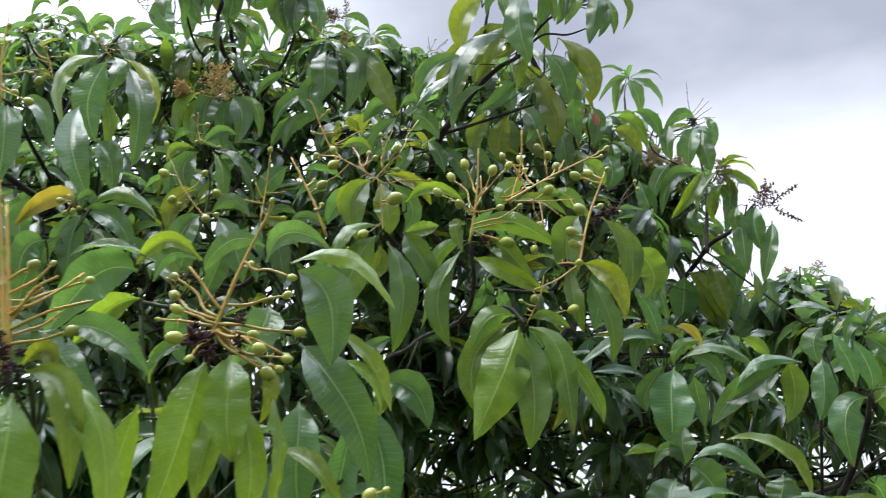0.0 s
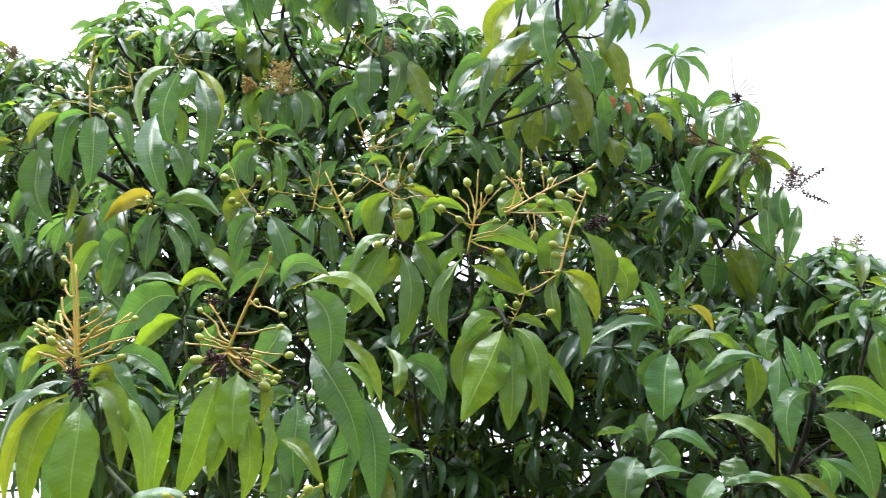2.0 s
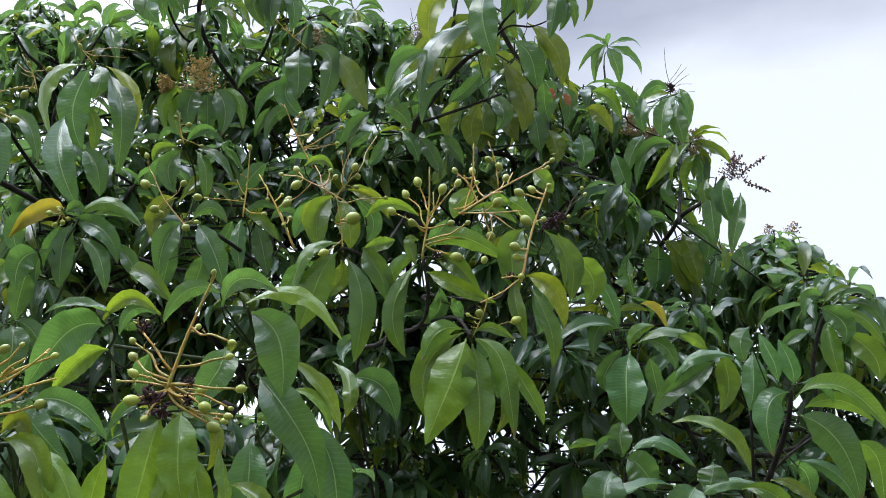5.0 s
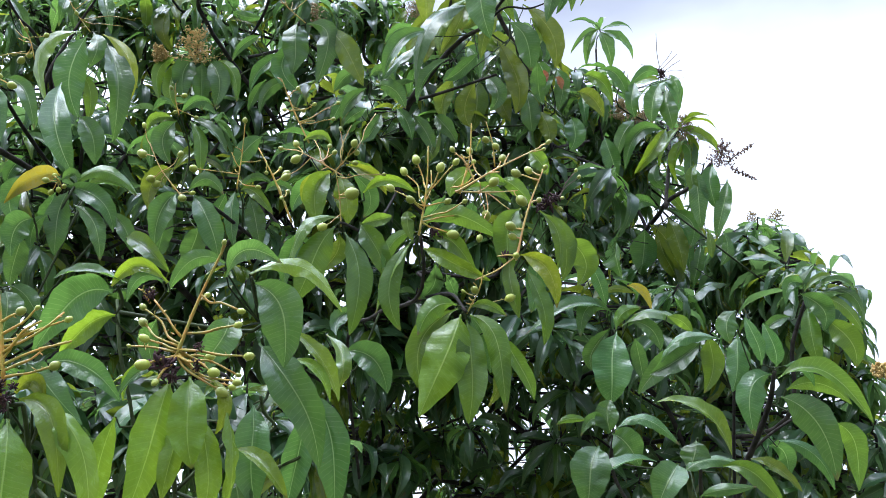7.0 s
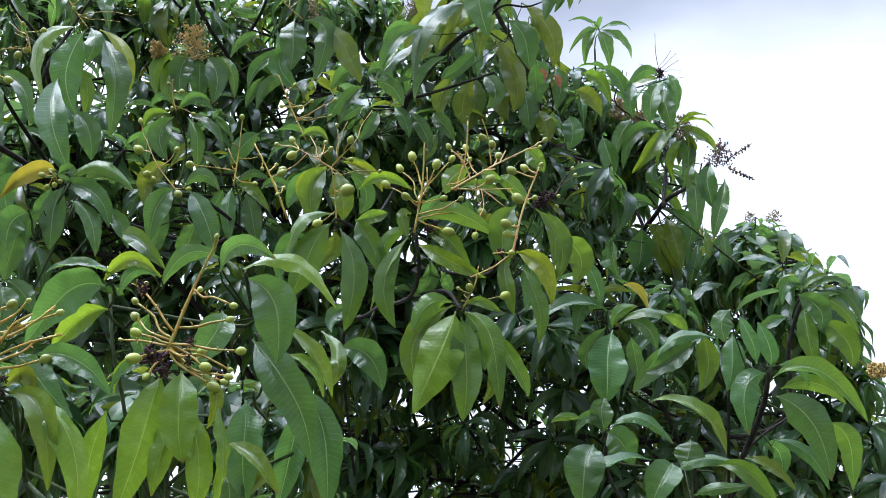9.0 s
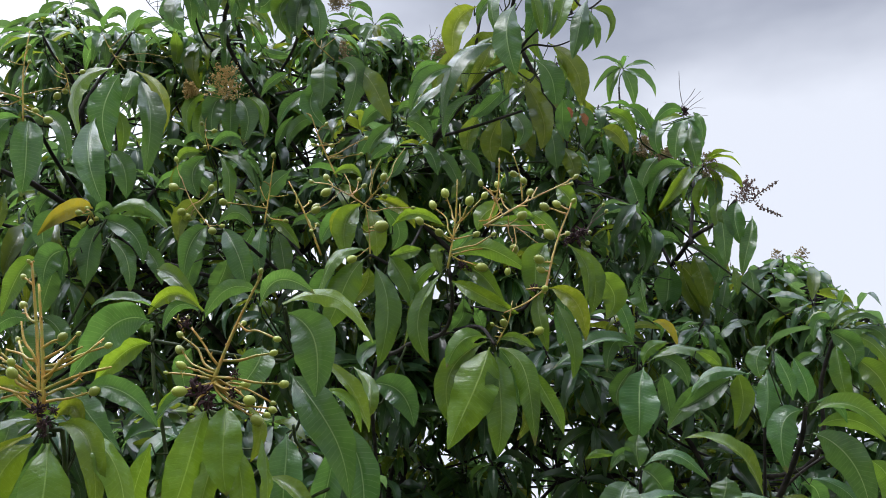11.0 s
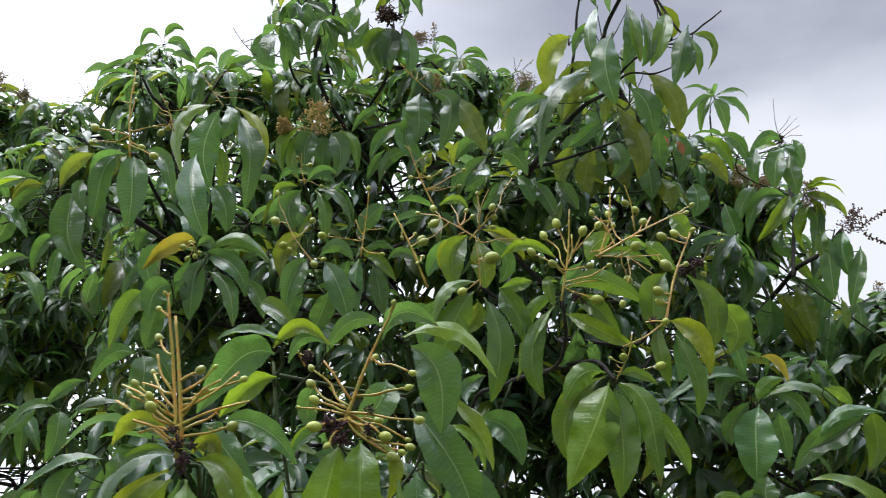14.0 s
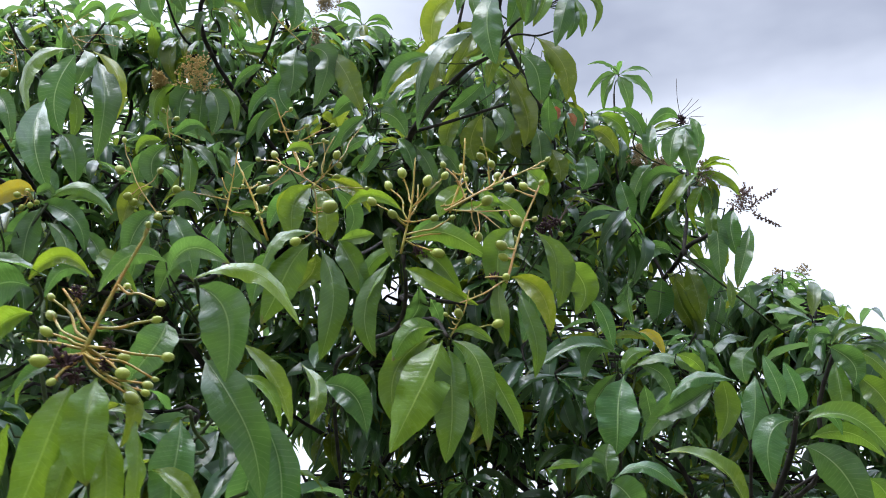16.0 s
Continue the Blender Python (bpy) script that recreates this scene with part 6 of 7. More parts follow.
bough("main", (1.700, 4.500, 2.200), (0.8, 0.35, 0.4), 36)
bough("main", (-0.100, 4.650, 2.250), (0.5, 0.3, 0.35), 22)
bough("far", (-2.950, 4.700, 3.000), (0.6, 0.4, 0.5), 30)
bough("main", (0.694, 4.200, 3.464), (0.35, 0.25, 0.4), 16)
bough("main", (-1.347, 4.200, 4.423), (0.4, 0.25, 0.3), 12)
bough("far", (-3.440, 4.900, 2.801), (0.5, 0.3, 0.5), 20)
bough("far", (-2.731, 5.000, 2.781), (0.6, 0.3, 0.4), 22)
bough("main", (-1.112, 3.700, 2.541), (0.35, 0.25, 0.25), 16)
bough("main", (1.148, 4.200, 2.346), (0.6, 0.3, 0.3), 24)
bough("main", (0.410, 4.200, 3.807), (0.25, 0.2, 0.22), 9)
bough("main", (-0.032, 3.600, 3.929), (0.14, 0.2, 0.12), 5)
bough("far", (-2.531, 4.000, 3.007), (0.5, 0.3, 0.4), 26)
bough("main", (0.192, 4.000, 3.448), (0.22, 0.2, 0.16), 9)
for key, crown in CROWNS.items():
    crown.done(TREES[key])


# ---- fruit and flowers ----
bm = bmesh.new()
bmesh.ops.create_uvsphere(bm, u_segments=14, v_segments=10, radius=1)
for v in bm.verts:
    z = v.co.z
    v.co.x *= 0.93 + 0.06 * z
    v.co.y *= 0.86 + 0.05 * z
    v.co.x += 0.10 * (1 - z * z)
    v.co.z *= 1.04
bead(bm, Vector((0.02, 0, 1.1)), 0.22, 0.8)
bead(bm, Vector((0.10, 0, -1.12)), 0.09, 1.2)
FRUIT_MESH = bpy.data.meshes.new("fruit")
bm.to_mesh(FRUIT_MESH)
bm.free()
FRUIT_MESH.polygons.foreach_set("use_smooth", [True] * len(FRUIT_MESH.polygons))
FRUIT_MESH.materials.append(FRUIT)
STALK_LABEL = {"green": "yellow-green fruit stalks", "red": "reddish orange fruit stalks", "dry": "dry dark bare flower stalks"}
pick = random.Random(31)


def panicle(kind, base, rise, branches):
    """A fruit panicle: a main stalk with side stalks, some of which end in a small unripe fruit."""
    b, up = Vector(base), Vector(rise)
    thick = 0.0019 if kind == "dry" else 0.0029 if up.length > 0.15 else 0.0020
    bm = bmesh.new()
    lean = Vector((pick.uniform(-0.01, 0.01), pick.uniform(-0.01, 0.01), 0))
    spine = smooth_path([b - up.normalized() * 0.012, b + up * 0.5 + lean, b + up], 5)
    tube(bm, spine, thick, thick * 0.55, 7, 0.10, pick)
    for i in range(int(up.length / 0.012)):
        t = pick.random()
        bead(bm, b + up * t + lean * 4 * t * (1 - t) + Vector((pick.uniform(-1, 1), pick.uniform(-1, 1), pick.uniform(-1, 1))) * thick * 0.7, thick * 0.45, 1.3)
    fruits = []
    bare = [(pick.uniform(0.0, 0.6), *(Vector((pick.uniform(-1, 1), pick.uniform(-1, 1), pick.uniform(-0.2, 1))).normalized() * pick.uniform(0.12, 0.3) * up.length), 0.0) for _ in range(max(0, 4 - len(branches) // 2))]
    bare = [(t, *(Vector(q[:3]) + up * t), 0.0) for t, *q in bare]
    for t, dx, dy, dz, r in branches + bare:
        root, end = b + up * t + lean * 4 * t * (1 - t), b + Vector((dx, dy, dz))
        way_ = end - root
        if way_.length < 0.004:
            way_ = Vector((0, -0.01, 0.01))
        knee = root + way_ * 0.55 + Vector((pick.uniform(-0.10, 0.10), pick.uniform(-0.10, 0.10), pick.uniform(-0.09, 0.07))) * way_.length
        stop = end - way_.normalized() * r * 0.9
        crook = root.lerp(knee, 0.5) + Vector((pick.uniform(-0.06, 0.06), pick.uniform(-0.06, 0.06), pick.uniform(-0.08, 0.02))) * way_.length
        tube(bm, smooth_path([root, crook, knee, stop], 3), thick * 0.74, thick * 0.52, 6, 0.16, pick)
        for i in range(int(way_.length / 0.02)):
            s = pick.uniform(0.2, 0.95)
            q = root + way_ * s
            spur = Vector((pick.uniform(-1, 1), pick.uniform(-1, 1), pick.uniform(-0.6, 1))).normalized() * thick * pick.uniform(1.2, 3.0)
            near = root.lerp(knee, s / 0.55) if s < 0.55 else knee.lerp(stop, (s - 0.55) / 0.45)
            tube(bm, [near, near + spur * 0.5, near + spur], thick * 0.34, thick * 0.26, 4)
        if r > 0.0015:
            fruits.append((end, way_.normalized(), r))
    stalk = part("fruit_panicle" if kind != "dry" else "dry_panicle", bm, STALK[kind], MAIN, STALK_LABEL[kind])
    for end, way_, r in fruits:
        fruit = part("fruit", FRUIT_MESH, None, stalk, "small round unripe green fruit")
        hang = (way_ * 0.9 + Vector((0, 0, 0.25))).normalized() * -1
        fruit.matrix_world = Matrix.Translation(end) @ hang.to_track_quat("Z", "Y").to_matrix().to_4x4() @ Matrix.Diagonal((r * 0.98, r * 0.98, r * pick.uniform(0.95, 1.1), 1))


def flower_head(kind, base, rise, radius):
    """A bushy blossom panicle: fine branching stalks set with tiny buds."""
    b, up = Vector(base), Vector(rise)
    bm = bmesh.new()
    tube(bm, [b, b + up * 0.5, b + up], 0.0022, 0.0012, 5)
    side = up.cross(Vector((0.2, 1, 0.1))).normalized()
    other = up.cross(side).normalized()
    twigs, buds = (46, 9) if kind != "purple" else (38, 7) if radius > 0.02 else (20, 4)
    if kind == "brown" and radius < 0.035:
        twigs, buds = 22, 4
    for i in range(twigs):
        t = (i + pick.random()) / twigs
        a = i * 2.4 + pick.uniform(-0.4, 0.4)
        out = (math.cos(a) * side + math.sin(a) * other) * radius * (1.45 - 0.8 * t) * pick.uniform(0.6, 1.1) + up.normalized() * radius * pick.uniform(0.1, 0.5)
        root = b + up * t * 0.92
        tube(bm, [root, root + out * 0.6, root + out], 0.0010, 0.0007, 4)
        for k in range(buds):
            s = pick.uniform(0.35, 1.05)
            jog = Vector((pick.gauss(0, 1), pick.gauss(0, 1), pick.gauss(0, 1))) * radius * 0.13
            bead(bm, root + out * s + jog, pick.uniform(0.0018, 0.0042), 1.2, Vector((0, 0, 1)), 3, 4)
    part("flower_panicle", bm, FLOWER[kind], MAIN, {"amber": "bushy amber flower panicle", "brown": "faded brownish flower panicle", "purple": "withered purplish brown flower panicle"}[kind])


def clump(at, radius):
    """A tuft of dead bracts at the foot of a panicle."""
    bm = bmesh.new()
    for i in range(40):
        d = Vector((pick.gauss(0, 1), pick.gauss(0, 1), pick.gauss(0, 1))).normalized()
        bead(bm, Vector(at) + d * radius * pick.uniform(0.2, 1.1), radius * pick.uniform(0.08, 0.20), pick.uniform(1.2, 3.4), (d + Vector((0, 0, pick.uniform(-1, 1)))).normalized(), 4, 5)
    part("bract_tuft", bm, BRACT, MAIN, "dark purplish tuft of dead bracts")


panicle("green", (-0.338, 2.227, 3.283), (-0.087, -0.047, 0.073), [(0.50, -0.064, -0.062, 0.025, 0.0000), (0.30, -0.037, -0.001, 0.066, 0.0000), (0.30, 0.012, -0.017, 0.065, 0.0000)])
panicle("green", (-0.273, 1.000, 1.939), (0.062, -0.020, 0.159), [(0.93, 0.061, -0.024, 0.161, 0.0041), (0.15, -0.037, -0.008, 0.079, 0.0000), (0.10, -0.058, 0.008, 0.073, 0.0058), (0.08, -0.061, 0.024, 0.054, 0.0076), (0.05, -0.043, -0.016, 0.021, 0.0073), (0.03, -0.069, 0.000, 0.014, 0.0033), (0.50, 0.032, 0.016, 0.093, 0.0050), (0.55, 0.093, -0.024, 0.058, 0.0056), (0.20, 0.086, -0.008, 0.042, 0.0057), (0.05, 0.101, 0.008, 0.000, 0.0073), (0.02, 0.041, 0.024, 0.002, 0.0074), (0.00, 0.059, -0.016, -0.028, 0.0087), (0.00, 0.068, 0.000, -0.053, 0.0087), (0.00, 0.078, 0.016, -0.043, 0.0056), (0.02, 0.094, -0.024, -0.043, 0.0062), (0.00, -0.037, -0.030, -0.019, 0.0095), (0.00, -0.017, -0.030, -0.044, 0.0055), (0.05, 0.084, 0.024, -0.024, 0.0041)])
panicle("green", (-0.472, 0.910, 1.876), (-0.037, -0.020, 0.206), [(0.98, -0.039, -0.024, 0.205, 0.0032), (0.85, -0.051, -0.008, 0.188, 0.0048), (0.60, -0.052, 0.008, 0.152, 0.0064), (0.25, -0.059, 0.024, 0.108, 0.0040), (0.20, -0.063, -0.016, 0.082, 0.0054), (0.15, -0.076, 0.000, 0.071, 0.0047), (0.20, -0.039, -0.020, 0.065, 0.0061), (0.15, -0.030, -0.030, 0.048, 0.0082), (0.00, -0.101, 0.020, 0.067, 0.0000), (0.35, -0.064, 0.008, 0.089, 0.0000), (0.15, -0.099, 0.024, 0.090, 0.0000), (0.05, -0.058, -0.016, 0.034, 0.0000), (0.30, -0.046, 0.000, 0.126, 0.0000)])
panicle("green", (-0.466, 0.905, 1.891), (-0.025, -0.020, 0.157), [(0.45, 0.022, -0.024, 0.082, 0.0068), (0.35, 0.035, -0.008, 0.091, 0.0038), (0.30, 0.066, 0.020, 0.082, 0.0055), (0.25, 0.057, 0.024, 0.093, 0.0000), (0.10, 0.089, -0.016, 0.044, 0.0000), (0.00, 0.065, 0.000, 0.015, 0.0075), (0.10, -0.065, 0.016, 0.008, 0.0000), (0.20, 0.050, -0.024, 0.069, 0.0000), (0.05, 0.040, 0.020, 0.044, 0.0000), (0.15, 0.035, -0.020, 0.057, 0.0000)])
panicle("green", (-0.101, 0.800, 1.682), (0.039, -0.020, 0.032), [(0.85, 0.039, -0.024, 0.032, 0.0071), (0.90, 0.051, -0.008, 0.039, 0.0036), (0.50, 0.004, 0.008, 0.026, 0.0000)])
panicle("green", (-0.199, 0.800, 1.688), (-0.045, -0.020, 0.013), [(0.95, -0.047, -0.024, 0.012, 0.0058), (0.60, -0.029, -0.008, 0.011, 0.0029)])
panicle("green", (-0.126, 1.660, 2.384), (-0.013, -0.020, 0.117), [(0.15, -0.038, -0.024, -0.022, 0.0115), (0.55, 0.028, -0.030, 0.056, 0.0168), (0.90, 0.097, 0.008, 0.120, 0.0053)])
panicle("red", (-0.140, 1.700, 2.521), (-0.087, -0.020, 0.046), [(0.95, -0.099, -0.024, 0.026, 0.0122), (0.95, -0.103, -0.008, 0.073, 0.0096), (0.90, -0.142, 0.008, 0.069, 0.0069), (0.40, -0.027, 0.024, 0.082, 0.0070), (0.50, -0.008, -0.020, 0.045, 0.0068), (0.70, -0.125, 0.000, -0.010, 0.0109), (0.30, -0.063, 0.016, 0.094, 0.0000)])
panicle("green", (-0.148, 1.700, 2.525), (0.057, -0.020, 0.056), [(0.60, 0.047, -0.024, 0.063, 0.0095), (0.90, 0.050, -0.008, 0.046, 0.0082), (0.40, 0.008, 0.008, 0.117, 0.0056), (0.90, 0.092, 0.024, 0.166, 0.0000), (0.30, 0.037, -0.016, 0.115, 0.0000), (0.50, 0.047, -0.000, 0.022, 0.0068)])
panicle("green", (-0.267, 1.800, 2.444), (-0.085, -0.020, 0.181), [(0.85, -0.060, -0.024, 0.111, 0.0057), (0.50, -0.014, -0.008, 0.114, 0.0114), (0.60, -0.033, 0.008, 0.137, 0.0058), (0.30, -0.014, 0.024, 0.080, 0.0072), (0.30, -0.020, -0.016, 0.047, 0.0056)])
panicle("green", (0.055, 1.640, 2.355), (0.020, -0.020, 0.200), [(0.40, 0.049, -0.024, 0.144, 0.0116), (0.45, 0.084, -0.008, 0.165, 0.0091), (0.50, -0.009, 0.008, 0.178, 0.0118), (0.30, -0.038, 0.024, 0.155, 0.0106), (0.25, -0.066, -0.016, 0.097, 0.0103), (0.30, -0.020, -0.030, 0.063, 0.0101), (0.30, 0.065, 0.016, 0.077, 0.0090), (0.15, 0.103, -0.024, 0.061, 0.0063), (0.10, 0.076, -0.008, -0.013, 0.0125), (0.10, 0.092, 0.008, 0.040, 0.0000), (0.30, 0.026, 0.024, 0.158, 0.0000)])
panicle("red", (0.149, 1.720, 2.483), (0.136, -0.020, -0.007), [(0.95, 0.145, -0.024, -0.035, 0.0144), (0.30, 0.082, -0.008, 0.020, 0.0133), (0.50, 0.141, 0.008, -0.061, 0.0079), (0.40, 0.063, 0.024, -0.054, 0.0120), (0.50, 0.045, -0.016, -0.125, 0.0091)])
panicle("red", (0.151, 1.720, 2.486), (0.193, -0.020, 0.103), [(0.95, 0.212, -0.024, 0.114, 0.0067), (0.90, 0.202, -0.008, 0.103, 0.0054), (0.50, 0.102, 0.008, 0.086, 0.0109), (0.30, 0.023, 0.024, 0.114, 0.0097), (0.20, -0.019, -0.016, 0.099, 0.0081)])
panicle("green", (0.151, 1.740, 2.497), (0.028, -0.020, 0.165), [(0.50, -0.002, -0.024, 0.072, 0.0000), (0.20, 0.033, -0.008, 0.067, 0.0068)])
panicle("green", (0.235, 1.760, 2.576), (-0.019, -0.020, 0.101), [(0.50, -0.020, -0.024, 0.050, 0.0097), (0.50, 0.005, -0.008, 0.039, 0.0097)])
panicle("red", (0.273, 1.620, 2.289), (0.065, -0.020, 0.205), [(0.98, 0.067, -0.024, 0.202, 0.0063), (0.90, 0.030, -0.008, 0.201, 0.0101), (0.85, 0.000, -0.020, 0.189, 0.0113), (0.60, 0.055, 0.024, 0.141, 0.0076), (0.30, -0.015, -0.016, 0.063, 0.0123), (0.20, -0.010, 0.000, 0.044, 0.0099), (0.00, -0.005, -0.030, -0.010, 0.0084), (0.05, -0.047, -0.024, -0.010, 0.0000), (0.00, -0.095, -0.008, -0.059, 0.0000)])
panicle("dry", (0.376, 1.820, 2.492), (0.027, -0.020, 0.016), [(0.30, 0.067, -0.024, 0.078, 0.0055), (0.30, 0.076, -0.008, 0.067, 0.0056), (0.20, 0.027, 0.008, -0.013, 0.0069), (0.50, 0.036, 0.024, 0.023, 0.0056)])
panicle("green", (0.163, 1.600, 2.163), (0.032, -0.020, 0.083), [(0.40, 0.013, -0.024, 0.034, 0.0095), (0.30, -0.012, -0.008, 0.036, 0.0048), (0.10, 0.090, 0.008, 0.025, 0.0108)])
panicle("red", (-0.627, 2.060, 2.617), (-0.081, -0.020, 0.120), [(0.98, -0.111, -0.024, 0.198, 0.0083), (0.85, -0.114, -0.008, 0.117, 0.0149), (0.50, -0.088, 0.008, 0.047, 0.0131), (0.40, -0.077, 0.024, 0.037, 0.0132), (0.50, -0.002, -0.016, 0.112, 0.0098), (0.00, 0.020, -0.030, -0.028, 0.0128), (0.00, 0.032, 0.016, 0.006, 0.0082)])
panicle("green", (-0.568, 2.470, 2.809), (0.016, -0.020, 0.219), [(0.98, 0.016, -0.024, 0.228, 0.0097), (0.30, -0.025, -0.008, 0.118, 0.0000), (0.40, 0.071, 0.008, 0.095, 0.0000), (0.20, -0.074, -0.250, -0.047, 0.0140), (0.10, 0.074, -0.016, -0.012, 0.0094)])
panicle("green", (-0.783, 2.460, 3.077), (-0.014, -0.020, 0.097), [(0.70, -0.025, -0.024, 0.077, 0.0079), (0.60, 0.017, -0.008, 0.056, 0.0099), (0.10, 0.060, 0.008, -0.019, 0.0079), (0.10, -0.021, 0.024, 0.011, 0.0080)])
panicle("green", (-0.299, 2.200, 2.848), (-0.086, -0.020, 0.197), [(0.95, -0.098, -0.024, 0.199, 0.0000), (0.70, -0.036, -0.008, 0.170, 0.0071), (0.50, -0.077, 0.008, 0.105, 0.0071), (0.60, -0.021, 0.024, 0.110, 0.0089), (0.50, 0.019, -0.016, 0.111, 0.0070), (0.30, 0.089, 0.000, 0.124, 0.0071), (0.30, 0.074, 0.016, 0.077, 0.0071)])
panicle("green", (-1.187, 2.000, 2.931), (-0.023, -0.020, 0.284), [(0.70, -0.012, -0.024, 0.226, 0.0070), (0.40, -0.012, -0.008, 0.183, 0.0070), (0.20, -0.131, 0.008, 0.098, 0.0139), (0.25, 0.083, 0.024, 0.116, 0.0000), (0.10, 0.083, -0.016, -0.018, 0.0134), (0.15, 0.032, 0.000, 0.022, 0.0102), (0.20, -0.137, 0.016, 0.051, 0.0086)])
panicle("green", (-1.119, 2.100, 3.078), (-0.050, -0.020, 0.114), [(0.60, -0.021, -0.024, 0.077, 0.0072), (0.40, -0.066, -0.008, 0.088, 0.0000), (0.30, -0.039, 0.008, -0.011, 0.0125), (0.20, -0.026, 0.024, 0.015, 0.0108), (0.10, -0.049, -0.016, -0.004, 0.0071), (0.50, 0.031, 0.000, 0.070, 0.0090)])
panicle("green", (-0.974, 2.080, 2.650), (-0.012, -0.020, 0.017), [(0.50, -0.030, -0.024, 0.005, 0.0099), (0.50, 0.002, -0.008, -0.018, 0.0083), (0.80, -0.023, 0.008, 0.033, 0.0084), (0.30, 0.001, 0.024, 0.006, 0.0084), (0.40, -0.015, -0.016, -0.028, 0.0082)])
panicle("green", (-1.053, 2.300, 3.293), (-0.079, -0.020, 0.118), [(0.60, 0.014, -0.024, 0.117, 0.0000), (0.70, -0.032, -0.008, 0.037, 0.0000), (0.30, 0.144, 0.008, 0.042, 0.0000), (0.30, 0.100, 0.024, 0.030, 0.0000), (0.40, -0.042, -0.016, 0.055, 0.0078)])
panicle("green", (-0.407, 1.250, 2.092), (-0.003, -0.020, 0.017), [(0.50, 0.015, -0.024, 0.009, 0.0049), (0.60, -0.016, -0.008, 0.014, 0.0000)])
panicle("dry", (-1.466, 2.200, 2.977), (-0.162, -0.020, 0.177), [(0.60, -0.074, -0.024, 0.085, 0.0074), (0.50, 0.041, -0.008, 0.112, 0.0093)])
panicle("dry", (1.201, 3.613, 3.868), (-0.035, -0.087, 0.185), [(0.10, 0.093, -0.036, 0.009, 0.0000), (0.10, 0.080, -0.053, 0.055, 0.0000), (0.15, 0.074, -0.043, 0.099, 0.0000), (0.20, 0.058, -0.017, 0.131, 0.0000), (0.10, -0.107, -0.030, 0.047, 0.0000), (0.05, 0.121, 0.036, 0.009, 0.0000), (0.05, 0.099, 0.012, -0.057, 0.0000), (0.10, -0.079, -0.015, 0.024, 0.0000)])
panicle("dry", (-2.289, 3.564, 4.125), (-0.054, -0.056, 0.102), [(0.30, -0.074, -0.024, -0.031, 0.0000), (0.40, 0.055, -0.022, 0.088, 0.0000), (0.30, 0.007, -0.065, 0.095, 0.0000), (0.40, -0.106, -0.061, -0.003, 0.0000), (0.20, 0.095, -0.016, 0.022, 0.0000)])
panicle("dry", (-2.628, 3.534, 4.130), (-0.003, -0.055, 0.109), [(0.40, -0.044, -0.030, 0.068, 0.0000), (0.20, 0.081, 0.031, 0.018, 0.0000), (0.50, 0.043, -0.039, 0.042, 0.0000), (0.30, 0.055, 0.022, 0.048, 0.0000)])
panicle("dry", (-2.436, 3.575, 4.066), (0.064, -0.020, 0.037), [(0.40, -0.042, 0.000, 0.053, 0.0000), (0.50, 0.063, -0.048, 0.037, 0.0000), (0.30, 0.063, 0.022, 0.013, 0.0000)])
panicle("dry", (-1.145, 2.797, 3.851), (-0.091, -0.057, 0.097), [(0.50, 0.049, -0.005, 0.115, 0.0040), (0.30, -0.047, 0.014, 0.054, 0.0000), (0.40, 0.032, -0.014, 0.075, 0.0000)])
panicle("dry", (-0.054, 3.805, 4.396), (-0.024, -0.050, 0.092), [(0.40, 0.015, -0.045, 0.077, 0.0051), (0.30, 0.076, -0.029, 0.086, 0.0051), (0.20, 0.067, -0.016, 0.078, 0.0051), (0.10, 0.097, 0.011, 0.006, 0.0000)])
panicle("dry", (0.104, 2.456, 3.615), (-0.041, -0.027, 0.031), [(0.40, -0.052, -0.035, -0.012, 0.0000), (0.60, -0.061, 0.020, 0.016, 0.0000), (0.20, -0.045, 0.007, -0.031, 0.0000), (0.50, -0.022, -0.051, 0.005, 0.0000)])
panicle("dry", (-0.167, 3.653, 4.075), (-0.028, -0.048, 0.088), [(0.60, 0.001, -0.046, 0.055, 0.0000), (0.80, -0.033, -0.071, 0.056, 0.0000)])
panicle("dry", (1.022, 3.658, 3.770), (0.011, -0.054, 0.111), [(0.30, -0.043, -0.026, 0.033, 0.0000), (0.50, 0.045, -0.054, 0.032, 0.0000), (0.50, -0.014, -0.039, 0.088, 0.0000)])
panicle("dry", (-0.559, 2.608, 3.885), (0.016, -0.040, 0.073), [(0.20, -0.043, -0.021, 0.021, 0.0000), (0.30, 0.060, -0.033, 0.026, 0.0000), (0.50, 0.039, -0.055, 0.037, 0.0000), (0.10, 0.093, 0.010, 0.025, 0.0000), (0.10, -0.070, 0.002, 0.021, 0.0000)])
flower_head("amber", (-0.838, 2.771, 3.438), (0.007, -0.049, 0.125), 0.067)
flower_head("amber", (-0.961, 2.758, 3.445), (-0.016, -0.022, 0.052), 0.025)
flower_head("brown", (1.188, 3.305, 3.337), (-0.005, -0.052, 0.129), 0.044)
flower_head("purple", (1.241, 3.065, 3.138), (0.023, -0.032, 0.084), 0.040)
flower_head("purple", (1.271, 3.020, 3.148), (0.102, -0.017, 0.065), 0.010)
flower_head("purple", (1.276, 3.032, 3.119), (0.115, 0.026, -0.042), 0.010)
flower_head("brown", (-0.582, 3.824, 4.643), (-0.022, -0.019, 0.043), 0.047)
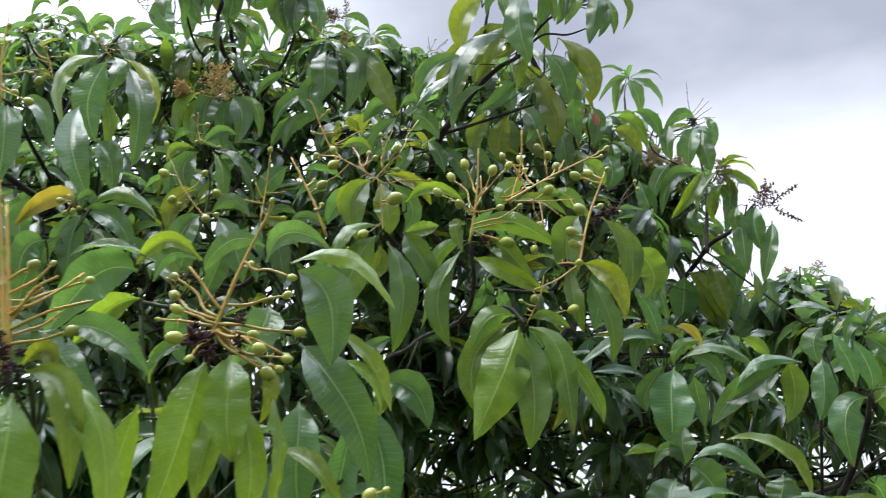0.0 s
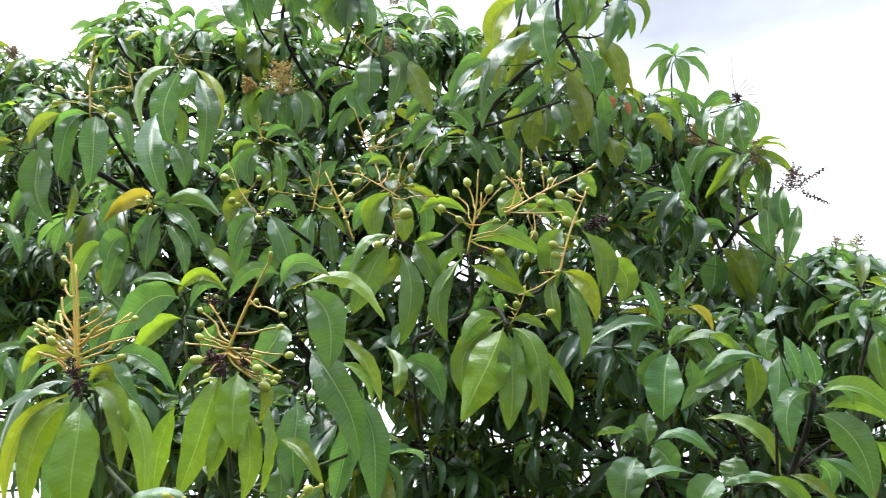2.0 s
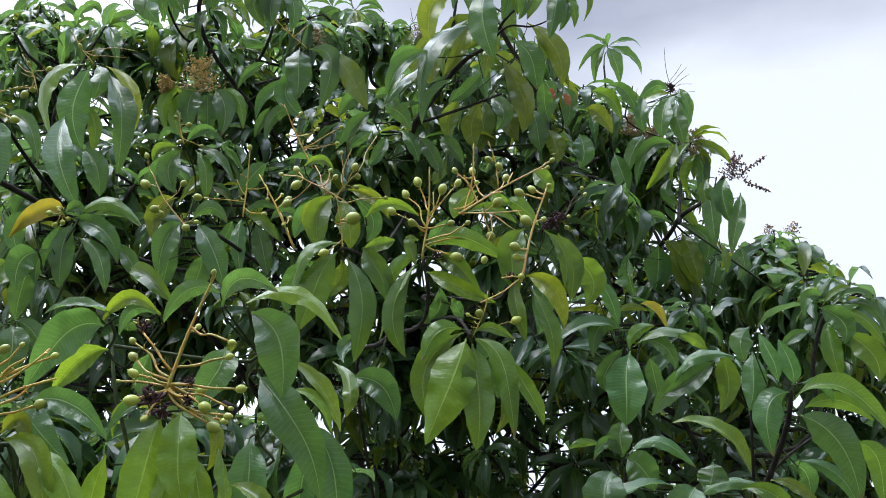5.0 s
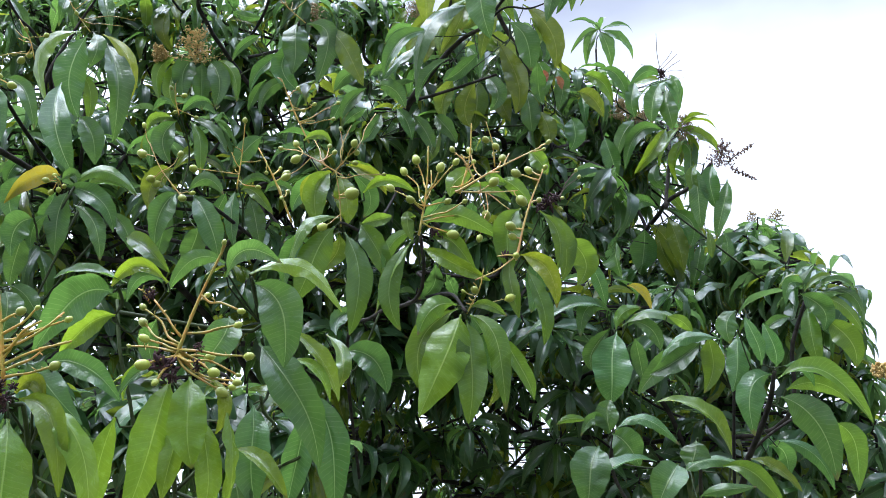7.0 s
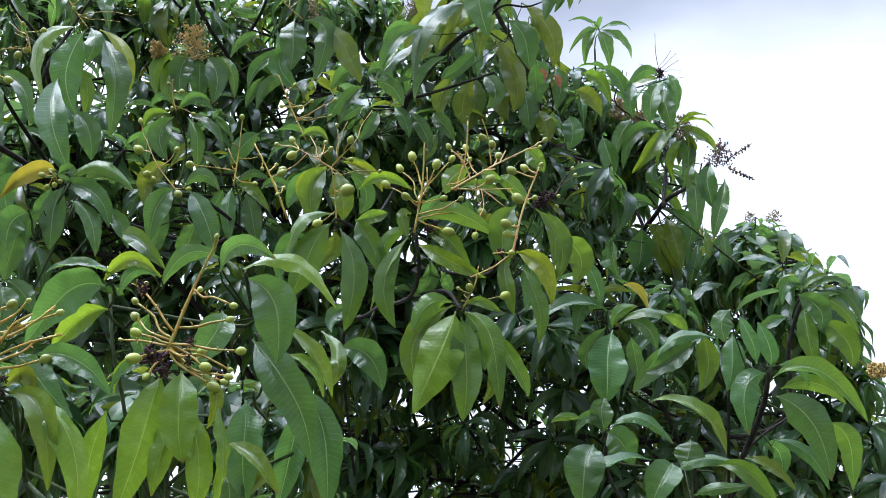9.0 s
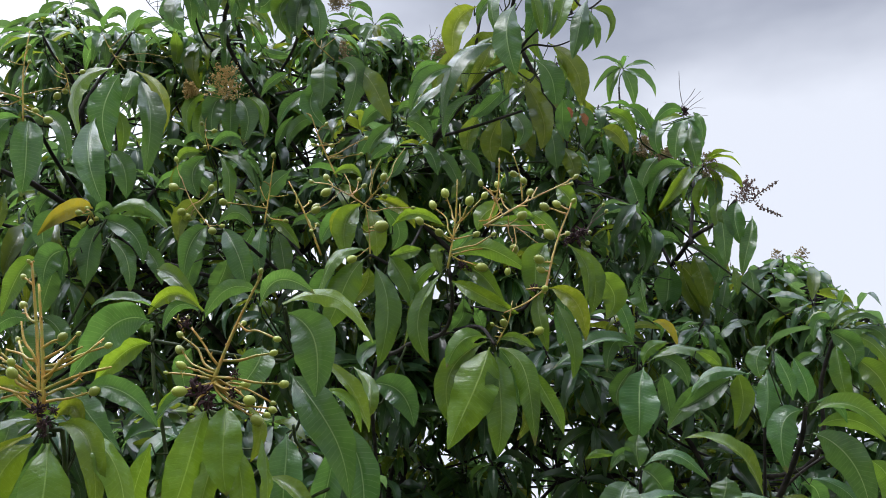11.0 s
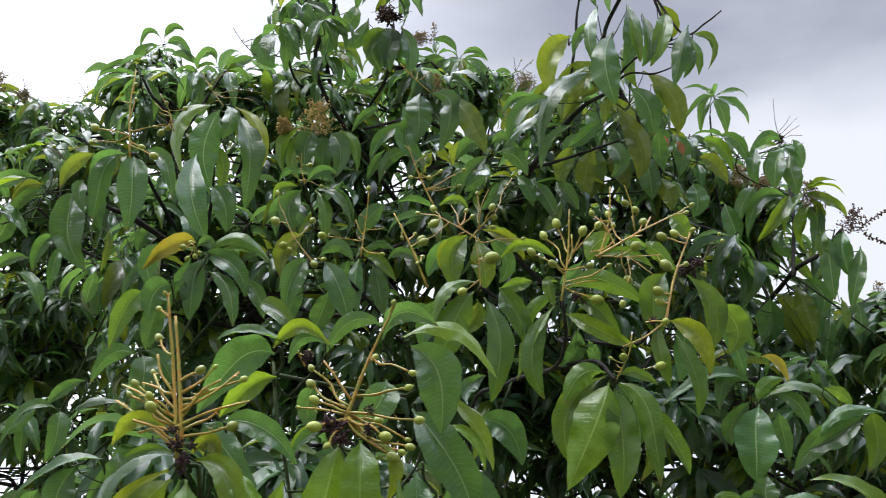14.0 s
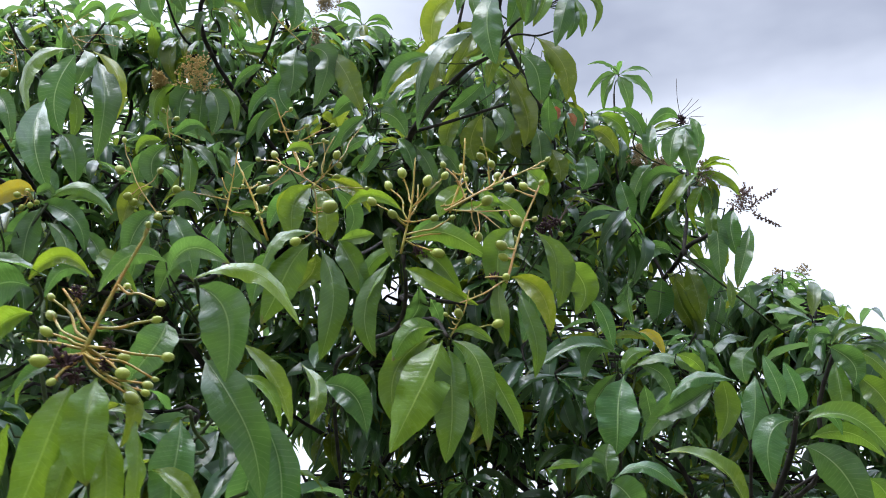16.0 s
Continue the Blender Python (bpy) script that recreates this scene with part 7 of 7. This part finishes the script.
flower_head("brown", (-0.519, 3.831, 4.639), (-0.003, -0.047, 0.117), 0.025)
flower_head("brown", (-0.009, 3.799, 4.285), (-0.015, -0.037, 0.089), 0.068)
flower_head("brown", (0.984, 3.607, 3.621), (0.008, -0.034, 0.088), 0.046)
flower_head("brown", (-0.317, 2.407, 3.377), (-0.010, -0.030, 0.074), 0.022)
flower_head("brown", (1.105, 3.620, 3.612), (-0.027, -0.017, 0.037), 0.054)
flower_head("brown", (1.862, 4.420, 3.391), (0.009, -0.022, 0.057), 0.030)
flower_head("brown", (1.723, 3.799, 3.162), (0.041, -0.018, 0.052), 0.032)
flower_head("amber", (1.409, 2.348, 2.146), (-0.003, -0.012, 0.036), 0.022)
flower_head("purple", (-0.563, 2.618, 3.860), (-0.004, -0.023, 0.054), 0.038)
flower_head("brown", (-3.101, 3.931, 4.458), (0.028, -0.043, 0.108), 0.050)
flower_head("brown", (-2.962, 3.962, 4.423), (0.047, -0.012, 0.041), 0.040)
clump((1.203, 3.610, 3.875), 0.0247)
clump((1.181, 3.602, 3.890), 0.0165)
clump((-0.554, 2.611, 3.876), 0.0292)
clump((-0.586, 2.605, 3.884), 0.0202)
clump((-0.523, 2.614, 3.880), 0.0202)
clump((-0.286, 0.990, 1.923), 0.0176)
clump((-0.298, 0.990, 1.935), 0.0096)
clump((-0.275, 0.990, 1.909), 0.0104)
clump((-0.239, 0.990, 1.923), 0.0088)
clump((-0.239, 0.990, 1.950), 0.0072)
clump((-0.465, 0.890, 1.878), 0.0104)
clump((-0.453, 0.890, 1.860), 0.0088)
clump((-0.472, 0.890, 1.897), 0.0075)
clump((-0.445, 0.890, 1.878), 0.0059)
clump((-0.457, 0.900, 1.847), 0.0052)
clump((0.371, 1.810, 2.491), 0.0207)
clump((0.349, 1.810, 2.479), 0.0152)
clump((0.388, 1.810, 2.503), 0.0138)
clump((0.088, 1.650, 2.353), 0.0127)
clump((0.106, 1.650, 2.350), 0.0101)
clump((0.244, 1.620, 2.290), 0.0098)
clump((-0.383, 1.190, 2.081), 0.0116)
